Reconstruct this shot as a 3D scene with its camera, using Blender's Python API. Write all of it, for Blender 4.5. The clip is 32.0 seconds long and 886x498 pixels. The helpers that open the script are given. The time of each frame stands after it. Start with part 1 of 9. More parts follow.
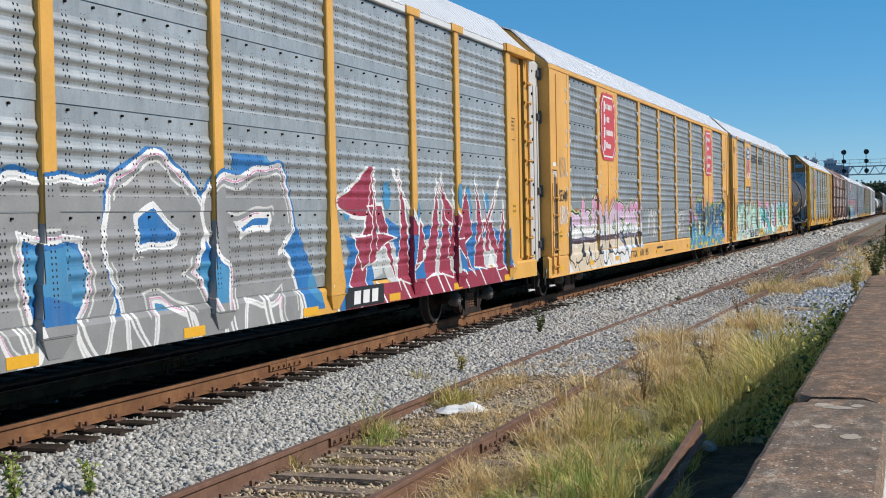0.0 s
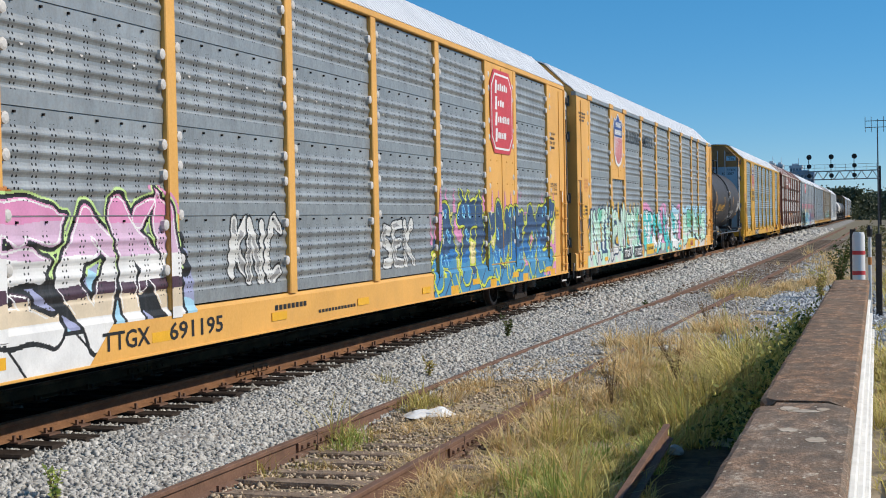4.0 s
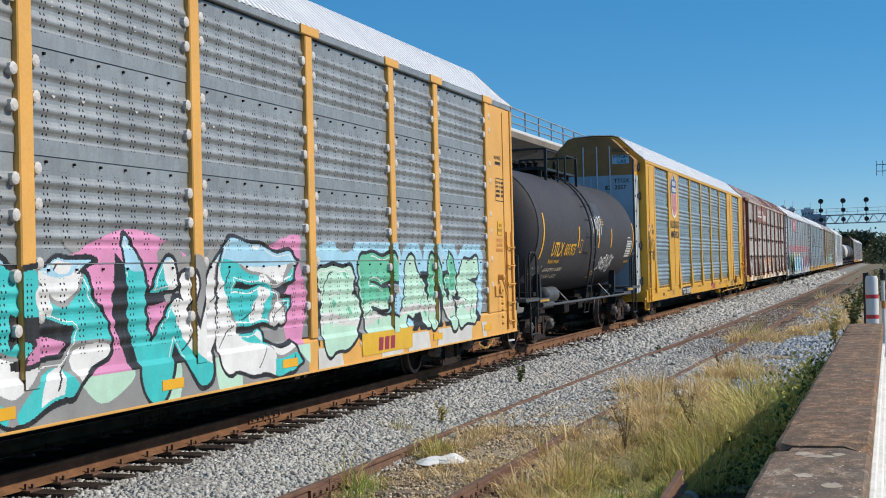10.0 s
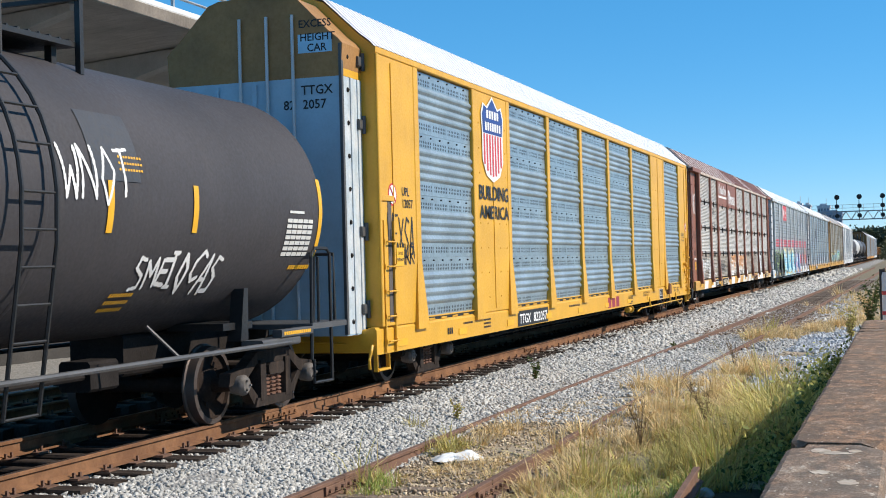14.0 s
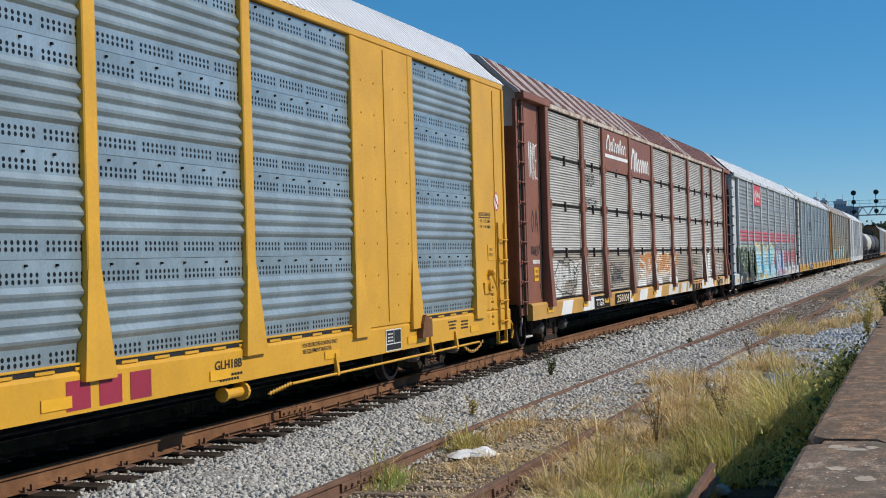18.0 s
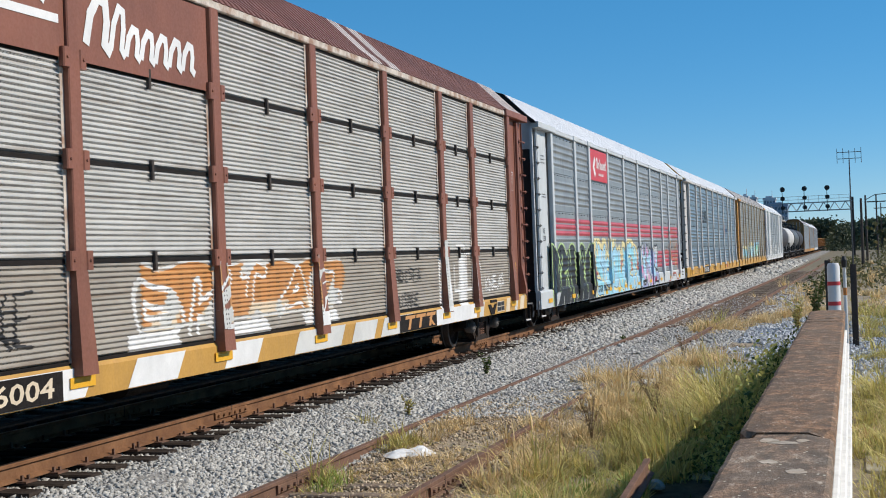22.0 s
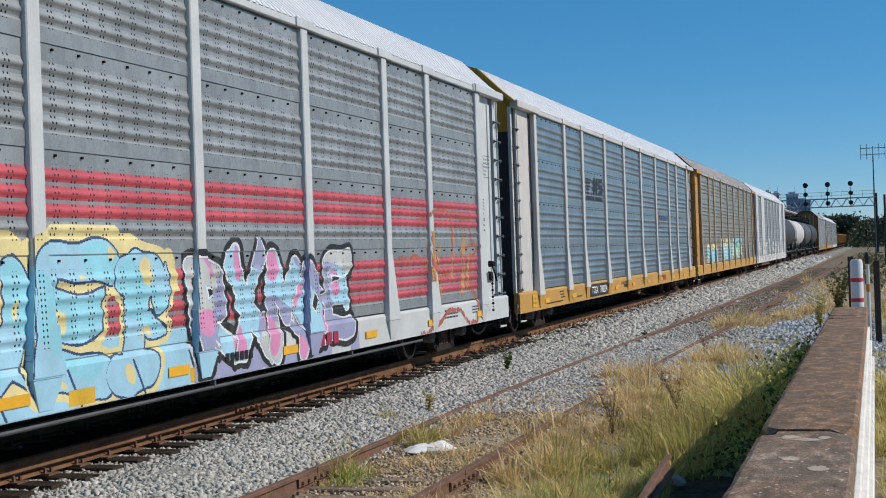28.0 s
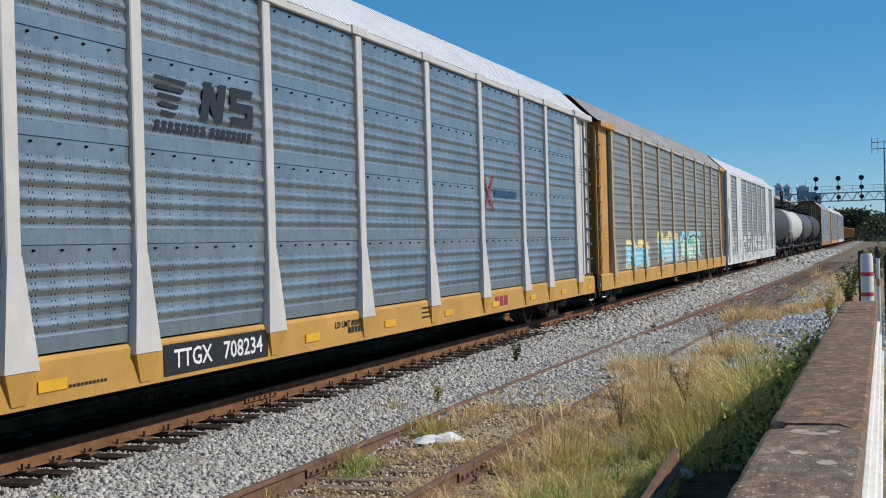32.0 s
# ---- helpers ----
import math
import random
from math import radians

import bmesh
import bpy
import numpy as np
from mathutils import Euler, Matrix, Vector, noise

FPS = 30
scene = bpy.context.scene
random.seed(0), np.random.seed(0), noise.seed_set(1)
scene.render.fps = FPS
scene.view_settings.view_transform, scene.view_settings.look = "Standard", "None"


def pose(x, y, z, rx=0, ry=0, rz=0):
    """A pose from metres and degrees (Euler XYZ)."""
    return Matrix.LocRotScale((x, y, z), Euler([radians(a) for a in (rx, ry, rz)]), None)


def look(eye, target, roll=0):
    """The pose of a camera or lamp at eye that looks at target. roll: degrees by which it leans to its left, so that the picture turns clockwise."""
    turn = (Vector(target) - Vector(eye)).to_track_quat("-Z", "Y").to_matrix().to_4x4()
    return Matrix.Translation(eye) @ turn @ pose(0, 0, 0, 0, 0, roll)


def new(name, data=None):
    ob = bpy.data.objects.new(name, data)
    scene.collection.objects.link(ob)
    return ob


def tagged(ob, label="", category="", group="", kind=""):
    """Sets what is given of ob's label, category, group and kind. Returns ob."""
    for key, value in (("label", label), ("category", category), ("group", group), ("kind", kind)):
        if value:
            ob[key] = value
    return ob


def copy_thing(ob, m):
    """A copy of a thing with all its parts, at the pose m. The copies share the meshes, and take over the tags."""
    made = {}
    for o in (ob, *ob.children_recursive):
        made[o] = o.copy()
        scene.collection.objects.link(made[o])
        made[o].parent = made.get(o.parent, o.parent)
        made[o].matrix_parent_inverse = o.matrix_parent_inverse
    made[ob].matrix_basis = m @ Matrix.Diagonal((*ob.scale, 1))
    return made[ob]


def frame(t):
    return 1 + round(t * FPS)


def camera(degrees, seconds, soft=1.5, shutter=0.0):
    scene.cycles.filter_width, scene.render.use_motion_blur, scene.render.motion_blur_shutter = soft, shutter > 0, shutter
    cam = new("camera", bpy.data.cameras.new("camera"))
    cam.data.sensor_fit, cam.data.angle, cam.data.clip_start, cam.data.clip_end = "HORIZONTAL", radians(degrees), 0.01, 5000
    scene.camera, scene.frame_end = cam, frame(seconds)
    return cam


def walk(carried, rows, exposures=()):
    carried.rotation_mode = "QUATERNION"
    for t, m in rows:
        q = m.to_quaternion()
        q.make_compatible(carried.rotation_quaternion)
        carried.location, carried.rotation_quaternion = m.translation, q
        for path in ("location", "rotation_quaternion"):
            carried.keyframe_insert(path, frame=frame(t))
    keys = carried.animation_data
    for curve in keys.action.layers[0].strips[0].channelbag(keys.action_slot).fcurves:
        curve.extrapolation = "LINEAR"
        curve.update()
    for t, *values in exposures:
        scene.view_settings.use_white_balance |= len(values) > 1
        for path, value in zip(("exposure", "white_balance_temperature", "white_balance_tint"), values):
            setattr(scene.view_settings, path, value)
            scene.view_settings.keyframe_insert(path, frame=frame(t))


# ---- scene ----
# World: y runs along the main track, away from the camera; z = 0 is the top of the main rails.
EYE_Z = 1.749
TRACK_X = -8.25
cam = camera(36.2, 32.0, soft=1.0)
PATH = [
    (0.0, 88.6, 1.14, 19.12), (0.5, 88.57, 1.08, 19.2), (1.0, 88.57, 1.08, 19.29), (1.5, 88.56, 1.12, 19.36),
    (2.0, 88.64, 1.11, 19.44), (2.5, 88.69, 1.06, 19.51), (3.0, 88.69, 1.09, 19.08), (3.5, 88.69, 1.06, 18.03),
    (5.5, 88.84, 1.14, 17.57), (6.0, 88.83, 1.16, 17.65), (6.5, 88.82, 1.2, 17.72), (7.0, 88.81, 1.25, 17.8),
    (7.5, 89.05, 1.32, 17.88), (8.0, 89.99, 1.33, 17.95), (8.5, 90.63, 1.4, 18.02), (9.0, 90.67, 1.39, 18.09),
    (9.5, 90.72, 1.4, 18.18), (10.0, 90.71, 1.4, 18.26), (10.5, 90.68, 1.4, 18.35), (11.0, 90.68, 1.48, 18.42),
    (11.5, 90.68, 1.47, 18.5), (12.0, 90.65, 1.49, 18.57), (12.5, 90.62, 1.41, 18.67), (13.0, 90.62, 1.5, 18.74),
    (13.5, 90.61, 1.43, 18.82), (14.0, 90.59, 1.48, 18.89), (14.5, 90.58, 1.47, 18.98), (15.0, 90.56, 1.51, 19.07),
    (15.5, 90.55, 1.54, 19.13), (17.5, 90.49, 1.57, 19.46), (18.0, 90.46, 1.59, 19.54), (18.5, 90.46, 1.58, 19.63),
    (19.0, 90.43, 1.58, 19.7), (19.5, 90.43, 1.59, 19.75), (20.0, 90.39, 1.64, 19.09), (20.5, 90.34, 1.93, 17.46),
    (21.0, 90.29, 2.11, 16.84), (21.5, 90.32, 2.18, 16.69), (22.0, 90.35, 2.15, 16.77), (22.5, 90.35, 1.98, 16.85),
    (23.0, 90.34, 1.93, 16.93), (23.5, 90.36, 1.86, 17.0), (24.0, 90.36, 1.83, 17.08), (24.5, 90.34, 1.87, 17.18),
    (25.0, 90.33, 1.86, 17.25), (25.5, 90.31, 1.87, 17.32), (27.5, 90.23, 1.95, 17.61), (28.0, 90.17, 1.95, 17.67),
    (28.5, 90.12, 1.83, 17.7), (29.0, 90.04, 1.76, 17.75), (29.5, 89.96, 1.72, 17.79), (30.0, 89.89, 1.65, 17.81),
    (30.5, 89.86, 1.6, 17.87), (31.0, 89.86, 1.62, 17.94), (31.5, 89.84, 1.64, 18.0), (32.0, 89.82, 1.58, 18.07)]
walk(cam, [(t, pose(0, 0, EYE_Z, rx, ry, rz)) for t, rx, ry, rz in PATH], exposures=[(0.0, -0.08), (6.0, -0.08), (8.0, -0.04), (9.0, -0.14), (11.0, -0.02), (12.0, 0.12), (13.0, 0.36), (14.0, 0.36), (15.0, 0.12), (18.0, -0.22), (20.0, 0.06), (22.0, -0.03), (25.0, 0.0), (28.0, -0.24), (29.0, -0.2), (30.0, -0.06), (31.0, -0.06), (32.0, -0.2)])


world = bpy.data.worlds.new("sky")
scene.world = world
world.use_nodes = True
sky = world.node_tree.nodes.new("ShaderNodeTexSky")
sky.sky_type, sky.sun_disc = "NISHITA", False
SUN_EL, SUN_AZ = 36.5, 72.0
sky.sun_elevation, sky.sun_rotation = radians(SUN_EL), radians(SUN_AZ)
sky.air_density, sky.dust_density, sky.ozone_density, sky.altitude = 0.8, 0.0, 4.0, 1200
deep = world.node_tree.nodes.new("ShaderNodeHueSaturation")
deep.inputs["Saturation"].default_value = 1.3
deep.inputs["Hue"].default_value = 0.493
world.node_tree.links.new(sky.outputs[0], deep.inputs["Color"])
even = world.node_tree.nodes.new("ShaderNodeMix")
even.data_type = "RGBA"
even.inputs[0].default_value = 0.4
even.inputs[7].default_value = (0.70, 2.85, 5.6, 1)
world.node_tree.links.new(deep.outputs[0], even.inputs[6])
world.node_tree.links.new(even.outputs[2], world.node_tree.nodes["Background"].inputs[0])
world.node_tree.nodes["Background"].inputs[1].default_value = 0.122
sun = new("sun", bpy.data.lights.new("sun", "SUN"))
sun.data.energy, sun.data.angle, sun.data.color = 4.75, radians(0.53), (1.0, 0.905, 0.77)
SUN_WAY = Vector((math.sin(radians(SUN_AZ)) * math.cos(radians(SUN_EL)), math.cos(radians(SUN_AZ)) * math.cos(radians(SUN_EL)), math.sin(radians(SUN_EL))))
sun.matrix_world = look(SUN_WAY * 60, (0, 0, 0))


def travelled(t):
    """Metres that the train has gone since 16 s; it slows a little."""
    u = t - 16
    return 5.5483 * u - 0.007818 * u * u - 0.1024


# ---------- materials ----------
def mat(name, base, rough=0.6, metal=0.0, var=0.18, scale=2.5, fine=40.0, bump=0.12, streak=0.0, streak_col=(0.08, 0.05, 0.03), island=0.0, second=None, spec=0.5, dist=0.01, grain=(1, 7.0, 0.55)):
    m = bpy.data.materials.new(name)
    m.use_nodes = True
    n, l = m.node_tree.nodes, m.node_tree.links
    bs = n["Principled BSDF"]
    tc = n.new("ShaderNodeTexCoord")
    def noise_node(s, detail=4.0, vec=None, rough_=0.6):
        q = n.new("ShaderNodeTexNoise")
        q.inputs["Scale"].default_value, q.inputs["Detail"].default_value, q.inputs["Roughness"].default_value = s, detail, rough_
        l.new(vec or tc.outputs["Object"], q.inputs["Vector"])
        return q.outputs["Fac"]
    def mix(fac, a, b, blend="MIX"):
        q = n.new("ShaderNodeMix")
        q.data_type, q.blend_type = "RGBA", blend
        for k, v in ((0, fac), (6, a), (7, b)):
            if hasattr(v, "is_linked"):
                l.new(v, q.inputs[k])
            else:
                q.inputs[k].default_value = v if k == 0 else (*v, 1)
        return q.outputs[2]
    def remap(v, a, b, c=0.0, d=1.0):
        q = n.new("ShaderNodeMapRange")
        l.new(v, q.inputs[0])
        for k, x in zip((1, 2, 3, 4), (a, b, c, d)):
            q.inputs[k].default_value = x
        return q.outputs[0]
    big, small = noise_node(scale), noise_node(fine, 3.0)
    dark = tuple(c * (1 - var) for c in base)
    lite = tuple(min(0.95, c * (1 + var)) for c in base)
    col = mix(remap(big, 0.3, 0.7), dark, lite)
    if second:
        col = mix(remap(noise_node(scale * 0.7, 6.0), 0.45, 0.62), col, second)
    col = mix(remap(small, 0.35, 0.75, 0.0, var * 1.2), col, tuple(c * 0.45 for c in base))
    if streak:
        mp = n.new("ShaderNodeMapping")
        mp.inputs["Scale"].default_value = grain
        l.new(tc.outputs["Object"], mp.inputs["Vector"])
        col = mix(remap(noise_node(1.6, 5.0, mp.outputs[0]), 0.5, 0.78, 0.0, streak), col, streak_col)
    if island:
        geo = n.new("ShaderNodeNewGeometry")
        col = mix(remap(geo.outputs["Random Per Island"], 0, 1, 0.0, island), col, tuple(c * 0.3 for c in base))
    l.new(col, bs.inputs["Base Color"])
    l.new(remap(small, 0.3, 0.7, max(0.03, rough - 0.1), min(1, rough + 0.12)), bs.inputs["Roughness"])
    bs.inputs["Metallic"].default_value = metal
    bs.inputs["Specular IOR Level"].default_value = spec
    if bump:
        b = n.new("ShaderNodeBump")
        b.inputs["Strength"].default_value, b.inputs["Distance"].default_value = bump, dist
        l.new(small, b.inputs["Height"])
        l.new(b.outputs[0], bs.inputs["Normal"])
    return m


def perforated(name, base, row_h, zones, dy, dz, radius, rough=0.36, metal=0.55, var=0.22, streak=0.25, streak_col=(0.12, 0.1, 0.08), groups=True, grain=(1, 7.0, 0.55)):
    """Galvanised sheet with rows of small round holes, in the sheet's own metres."""
    return punched(mat(name, base, rough, metal, var, 1.6, 30.0, 0.06, streak, streak_col, grain=grain), zones, dy, dz, radius, groups)


def punched(m, zones, dy, dz, radius, groups=True, rows=None):
    """Dark round holes over a material; rows = (start, height) repeats the zones up a car side."""
    n, l = m.node_tree.nodes, m.node_tree.links
    bs = n["Principled BSDF"]
    old = bs.inputs["Base Color"].links[0].from_socket
    tc = n.new("ShaderNodeTexCoord")
    sep = n.new("ShaderNodeSeparateXYZ")
    l.new(tc.outputs["Object"], sep.inputs[0])
    def op(kind, a, b=0.0, c=0.0):
        q = n.new("ShaderNodeMath")
        q.operation = kind
        for k, v in enumerate((a, b, c)):
            if hasattr(v, "is_linked"):
                l.new(v, q.inputs[k])
            else:
                q.inputs[k].default_value = v
        return q.outputs[0]
    y, z = sep.outputs[1], sep.outputs[2]
    if rows:
        high = op("GREATER_THAN", z, rows[0])
        z = op("MULTIPLY", op("FRACT", op("DIVIDE", op("SUBTRACT", z, rows[0]), rows[1])), rows[1])
    fy = op("SUBTRACT", op("FRACT", op("DIVIDE", y, dy)), 0.5)
    fz = op("SUBTRACT", op("FRACT", op("DIVIDE", z, dz)), 0.5)
    d = op("SQRT", op("ADD", op("POWER", op("MULTIPLY", fy, dy), 2.0), op("POWER", op("MULTIPLY", fz, dz), 2.0)))
    hole = op("LESS_THAN", d, radius)
    inside = None
    for a, b in zones:
        q = op("MULTIPLY", op("GREATER_THAN", z, a), op("LESS_THAN", z, b))
        inside = q if inside is None else op("MAXIMUM", inside, q)
    hole = op("MULTIPLY", hole, inside)
    if rows:
        hole = op("MULTIPLY", hole, high)
    if groups:
        many, least = groups if isinstance(groups, tuple) else (5.0, 0.6)
        hole = op("MULTIPLY", hole, op("GREATER_THAN", op("FRACT", op("DIVIDE", y, dy * many)), least))
    mx = n.new("ShaderNodeMix")
    mx.data_type = "RGBA"
    l.new(hole, mx.inputs[0])
    l.new(old, mx.inputs[6])
    mx.inputs[7].default_value = (0.012, 0.013, 0.015, 1)
    l.new(mx.outputs[2], bs.inputs["Base Color"])
    return m


ROW_H = 0.9225
M = {}
GALV = dict(row_h=ROW_H, zones=((0.13, 0.80),), dy=0.056, dz=0.052, radius=0.0125)
M["galv"] = perforated("galvanised_sheet", (0.42, 0.445, 0.455), rough=0.48, metal=0.6, **GALV)
M["galv_dark"] = perforated("weathered_galvanised_sheet", (0.335, 0.355, 0.365), rough=0.5, metal=0.6, **GALV)
M["galv_blue"] = perforated("bluish_galvanised_sheet", (0.32, 0.375, 0.41), rough=0.38, metal=0.78, **dict(GALV, radius=0.010))
M["galv_tan"] = perforated("rusty_tan_galvanised_sheet", (0.36, 0.33, 0.28), streak_col=(0.2, 0.12, 0.06), **GALV)
M["galv_red"] = perforated("red_painted_sheet", (0.50, 0.075, 0.10), rough=0.5, metal=0.0, **{k: v for k, v in GALV.items()})
M["louvre"] = perforated("bright_perforated_sheet", (0.345, 0.425, 0.475), ROW_H, ((0.055, 0.165), (0.715, 0.825)), 0.078, 0.055, 0.0205, rough=0.40, metal=0.62, groups=(9, 0.13), streak=0.15)
M["ribbed"] = perforated("rusty_ribbed_sheet", (0.53, 0.525, 0.51), ROW_H, ((0.0, 0.93),), 0.05, 0.052, 0.0068, rough=0.6, metal=0.25, var=0.12, streak=0.85, streak_col=(0.19, 0.145, 0.105), groups=False, grain=(1, 0.35, 9.0))
M["ribbed_rusty"] = perforated("rust_stained_ribbed_sheet", (0.36, 0.33, 0.29), ROW_H, ((0.0, 0.93),), 0.05, 0.052, 0.0068, rough=0.65, metal=0.15, var=0.15, streak=1.0, streak_col=(0.15, 0.10, 0.065), groups=False, grain=(1, 0.35, 9.0))
M["worn_edge"] = mat("flaking_pale_edge_paint", (0.56, 0.50, 0.44), 0.7, 0, 0.25, 6, 30, 0.2, second=(0.30, 0.17, 0.11))
M["yellow"] = mat("golden_yellow_paint", (0.63, 0.335, 0.026), 0.45, 0, 0.1, 1.5, 30, 0.04, 0.12, (0.3, 0.16, 0.05))
M["pale_yellow"] = mat("faded_orange_yellow_paint", (0.69, 0.365, 0.085), 0.55, 0, 0.1, 1.2, 30, 0.04, 0.14, (0.4, 0.22, 0.1))
M["amber"] = mat("amber_post_paint", (0.66, 0.35, 0.065), 0.5, 0, 0.1, 1.5, 30, 0.04, 0.1, (0.3, 0.18, 0.08))
M["sill_yellow"] = mat("dull_yellow_sill_paint", (0.50, 0.275, 0.058), 0.55, 0, 0.15, 1.5, 30, 0.05, 0.25, (0.25, 0.15, 0.07))
M["tan_post"] = mat("dusty_tan_post_paint", (0.42, 0.33, 0.22), 0.6, 0, 0.15, 1.5, 30, 0.05, 0.25)
M["ochre"] = mat("dull_ochre_paint", (0.52, 0.26, 0.06), 0.6, 0, 0.2, 1.2, 30, 0.05, 0.3, (0.2, 0.1, 0.05))
M["brown"] = mat("red_brown_paint", (0.225, 0.082, 0.05), 0.55, 0, 0.16, 1.5, 30, 0.05, 0.2, (0.3, 0.16, 0.1))
M["end_brown"] = mat("weathered_brown_paint", (0.33, 0.165, 0.05), 0.6, 0, 0.25, 1.2, 20, 0.05, 0.3)
M["dusk_blue"] = mat("dull_navy_paint", (0.045, 0.05, 0.065), 0.6, 0, 0.2, 1.5, 30, 0.04, 0.2, (0.09, 0.08, 0.08))
# shadow on a door sheet and in a ladder recess, put into the colour
M["shade_brown"] = mat("dark_brown_grey_shade", (0.105, 0.088, 0.080), 0.7, 0, 0.25, 1.5, 30, 0.05, 0.3, (0.06, 0.05, 0.045))
M["end_blue"] = mat("pale_blue_paint", (0.33, 0.46, 0.55), 0.5, 0, 0.12, 1.5, 30, 0.04, 0.2, (0.2, 0.2, 0.2))
M["white"] = mat("white_paint", (0.66, 0.66, 0.66), 0.45, 0, 0.06, 2, 40, 0.03, 0.1, (0.4, 0.38, 0.36))
M["offwhite"] = mat("dusty_white_paint", (0.54, 0.525, 0.51), 0.55, 0, 0.1, 2, 40, 0.04, 0.25, (0.4, 0.34, 0.3))
M["lightgrey"] = mat("light_grey_paint", (0.53, 0.555, 0.57), 0.5, 0, 0.1, 2, 40, 0.03, 0.2, (0.3, 0.28, 0.26))
M["roof_white"] = mat("white_roof_sheet", (0.84, 0.83, 0.83), 0.4, 0.1, 0.06, 1, 30, 0.03, 0.1, (0.45, 0.4, 0.38))
M["roof_grey"] = mat("dirty_grey_roof_sheet", (0.44, 0.41, 0.39), 0.55, 0.1, 0.15, 1, 30, 0.03, 0.2)
M["roof_brown"] = mat("red_brown_roof_sheet", (0.19, 0.075, 0.055), 0.6, 0, 0.2, 1, 30, 0.04, 0.25)
M["roof_pink"] = mat("worn_whitish_roof_sheet", (0.55, 0.48, 0.45), 0.6, 0, 0.15, 1.5, 30, 0.04, 0.3, (0.3, 0.15, 0.1))
M["weathered_zinc"] = mat("mottled_pale_zinc", (0.46, 0.52, 0.56), 0.5, 0.1, 0.2, 3.5, 30, 0.06, 0.5, (0.26, 0.30, 0.33), second=(0.58, 0.60, 0.61))
M["black"] = mat("black_paint", (0.012, 0.012, 0.013), 0.5, 0, 0.3, 2, 30, 0.04)
M["tank"] = mat("satin_black_tank_paint", (0.046, 0.043, 0.048), 0.62, 0, 0.2, 0.7, 25, 0.03, 0.3, (0.075, 0.068, 0.065), spec=0.3)
M["patch"] = mat("grey_repainted_patch", (0.045, 0.046, 0.052), 0.5, 0, 0.2, 2, 25, 0.03)
M["darksteel"] = mat("dark_greasy_steel", (0.018, 0.015, 0.014), 0.8, 0.0, 0.4, 3, 40, 0.15, spec=0.15)
M["truck"] = mat("dusty_rusty_cast_steel", (0.030, 0.023, 0.020), 0.85, 0.0, 0.4, 4, 50, 0.25, 0.25, (0.17, 0.11, 0.075), spec=0.15)
M["spring"] = mat("rust_red_spring_steel", (0.17, 0.085, 0.055), 0.75, 0.1, 0.3, 6, 50, 0.2)
M["axle_cap"] = mat("dusty_grey_bearing_cap", (0.15, 0.135, 0.125), 0.7, 0.2, 0.3, 12, 50, 0.15, second=(0.10, 0.085, 0.075))
M["wheel"] = mat("rusty_wheel_steel", (0.030, 0.020, 0.016), 0.85, 0.0, 0.35, 5, 50, 0.15, spec=0.15)
M["tread"] = mat("worn_bright_steel", (0.12, 0.095, 0.085), 0.45, 0.6, 0.1, 5, 50, 0.05)
M["grey_steel"] = mat("grey_painted_steel", (0.085, 0.085, 0.088), 0.5, 0.2, 0.2, 3, 40, 0.05)
M["rail"] = mat("rusty_rail_steel", (0.215, 0.108, 0.054), 0.85, 0.0, 0.3, 3, 40, 0.3, second=(0.15, 0.072, 0.038), spec=0.25)
M["rail_top"] = mat("polished_rail_head", (0.16, 0.11, 0.09), 0.4, 0.7, 0.15, 6, 60, 0.05)
M["rail_old"] = mat("dark_rust_disused_rail", (0.165, 0.09, 0.06), 0.85, 0.05, 0.3, 4, 50, 0.3)
M["tie"] = mat("weathered_creosote_timber", (0.030, 0.021, 0.017), 0.9, 0, 0.35, 4, 30, 0.5, 0.0, second=(0.055, 0.042, 0.034), spec=0.2, dist=0.02)
M["tie_grey"] = mat("grey_rotten_timber", (0.27, 0.20, 0.145), 0.9, 0, 0.4, 4, 30, 0.7, second=(0.13, 0.09, 0.065), dist=0.02)
M["stone"] = mat("grey_granite_ballast", (0.60, 0.59, 0.565), 0.9, 0, 0.25, 25, 90, 0.3, island=0.62, second=(0.44, 0.43, 0.405), spec=0.2)
M["stone_tan"] = mat("tan_old_ballast", (0.66, 0.53, 0.385), 0.9, 0, 0.25, 8, 60, 0.2, island=0.8, spec=0.2)
M["stone_blue"] = mat("bluish_grey_ballast", (0.53, 0.56, 0.60), 0.85, 0, 0.25, 8, 60, 0.2, island=0.7)
M["stone_brown"] = mat("dirty_brown_ballast", (0.27, 0.20, 0.155), 0.9, 0, 0.3, 8, 60, 0.2, island=0.8)
M["concrete"] = mat("grey_concrete", (0.52, 0.50, 0.47), 0.85, 0, 0.2, 0.8, 20, 0.15, 0.4, (0.14, 0.13, 0.12))
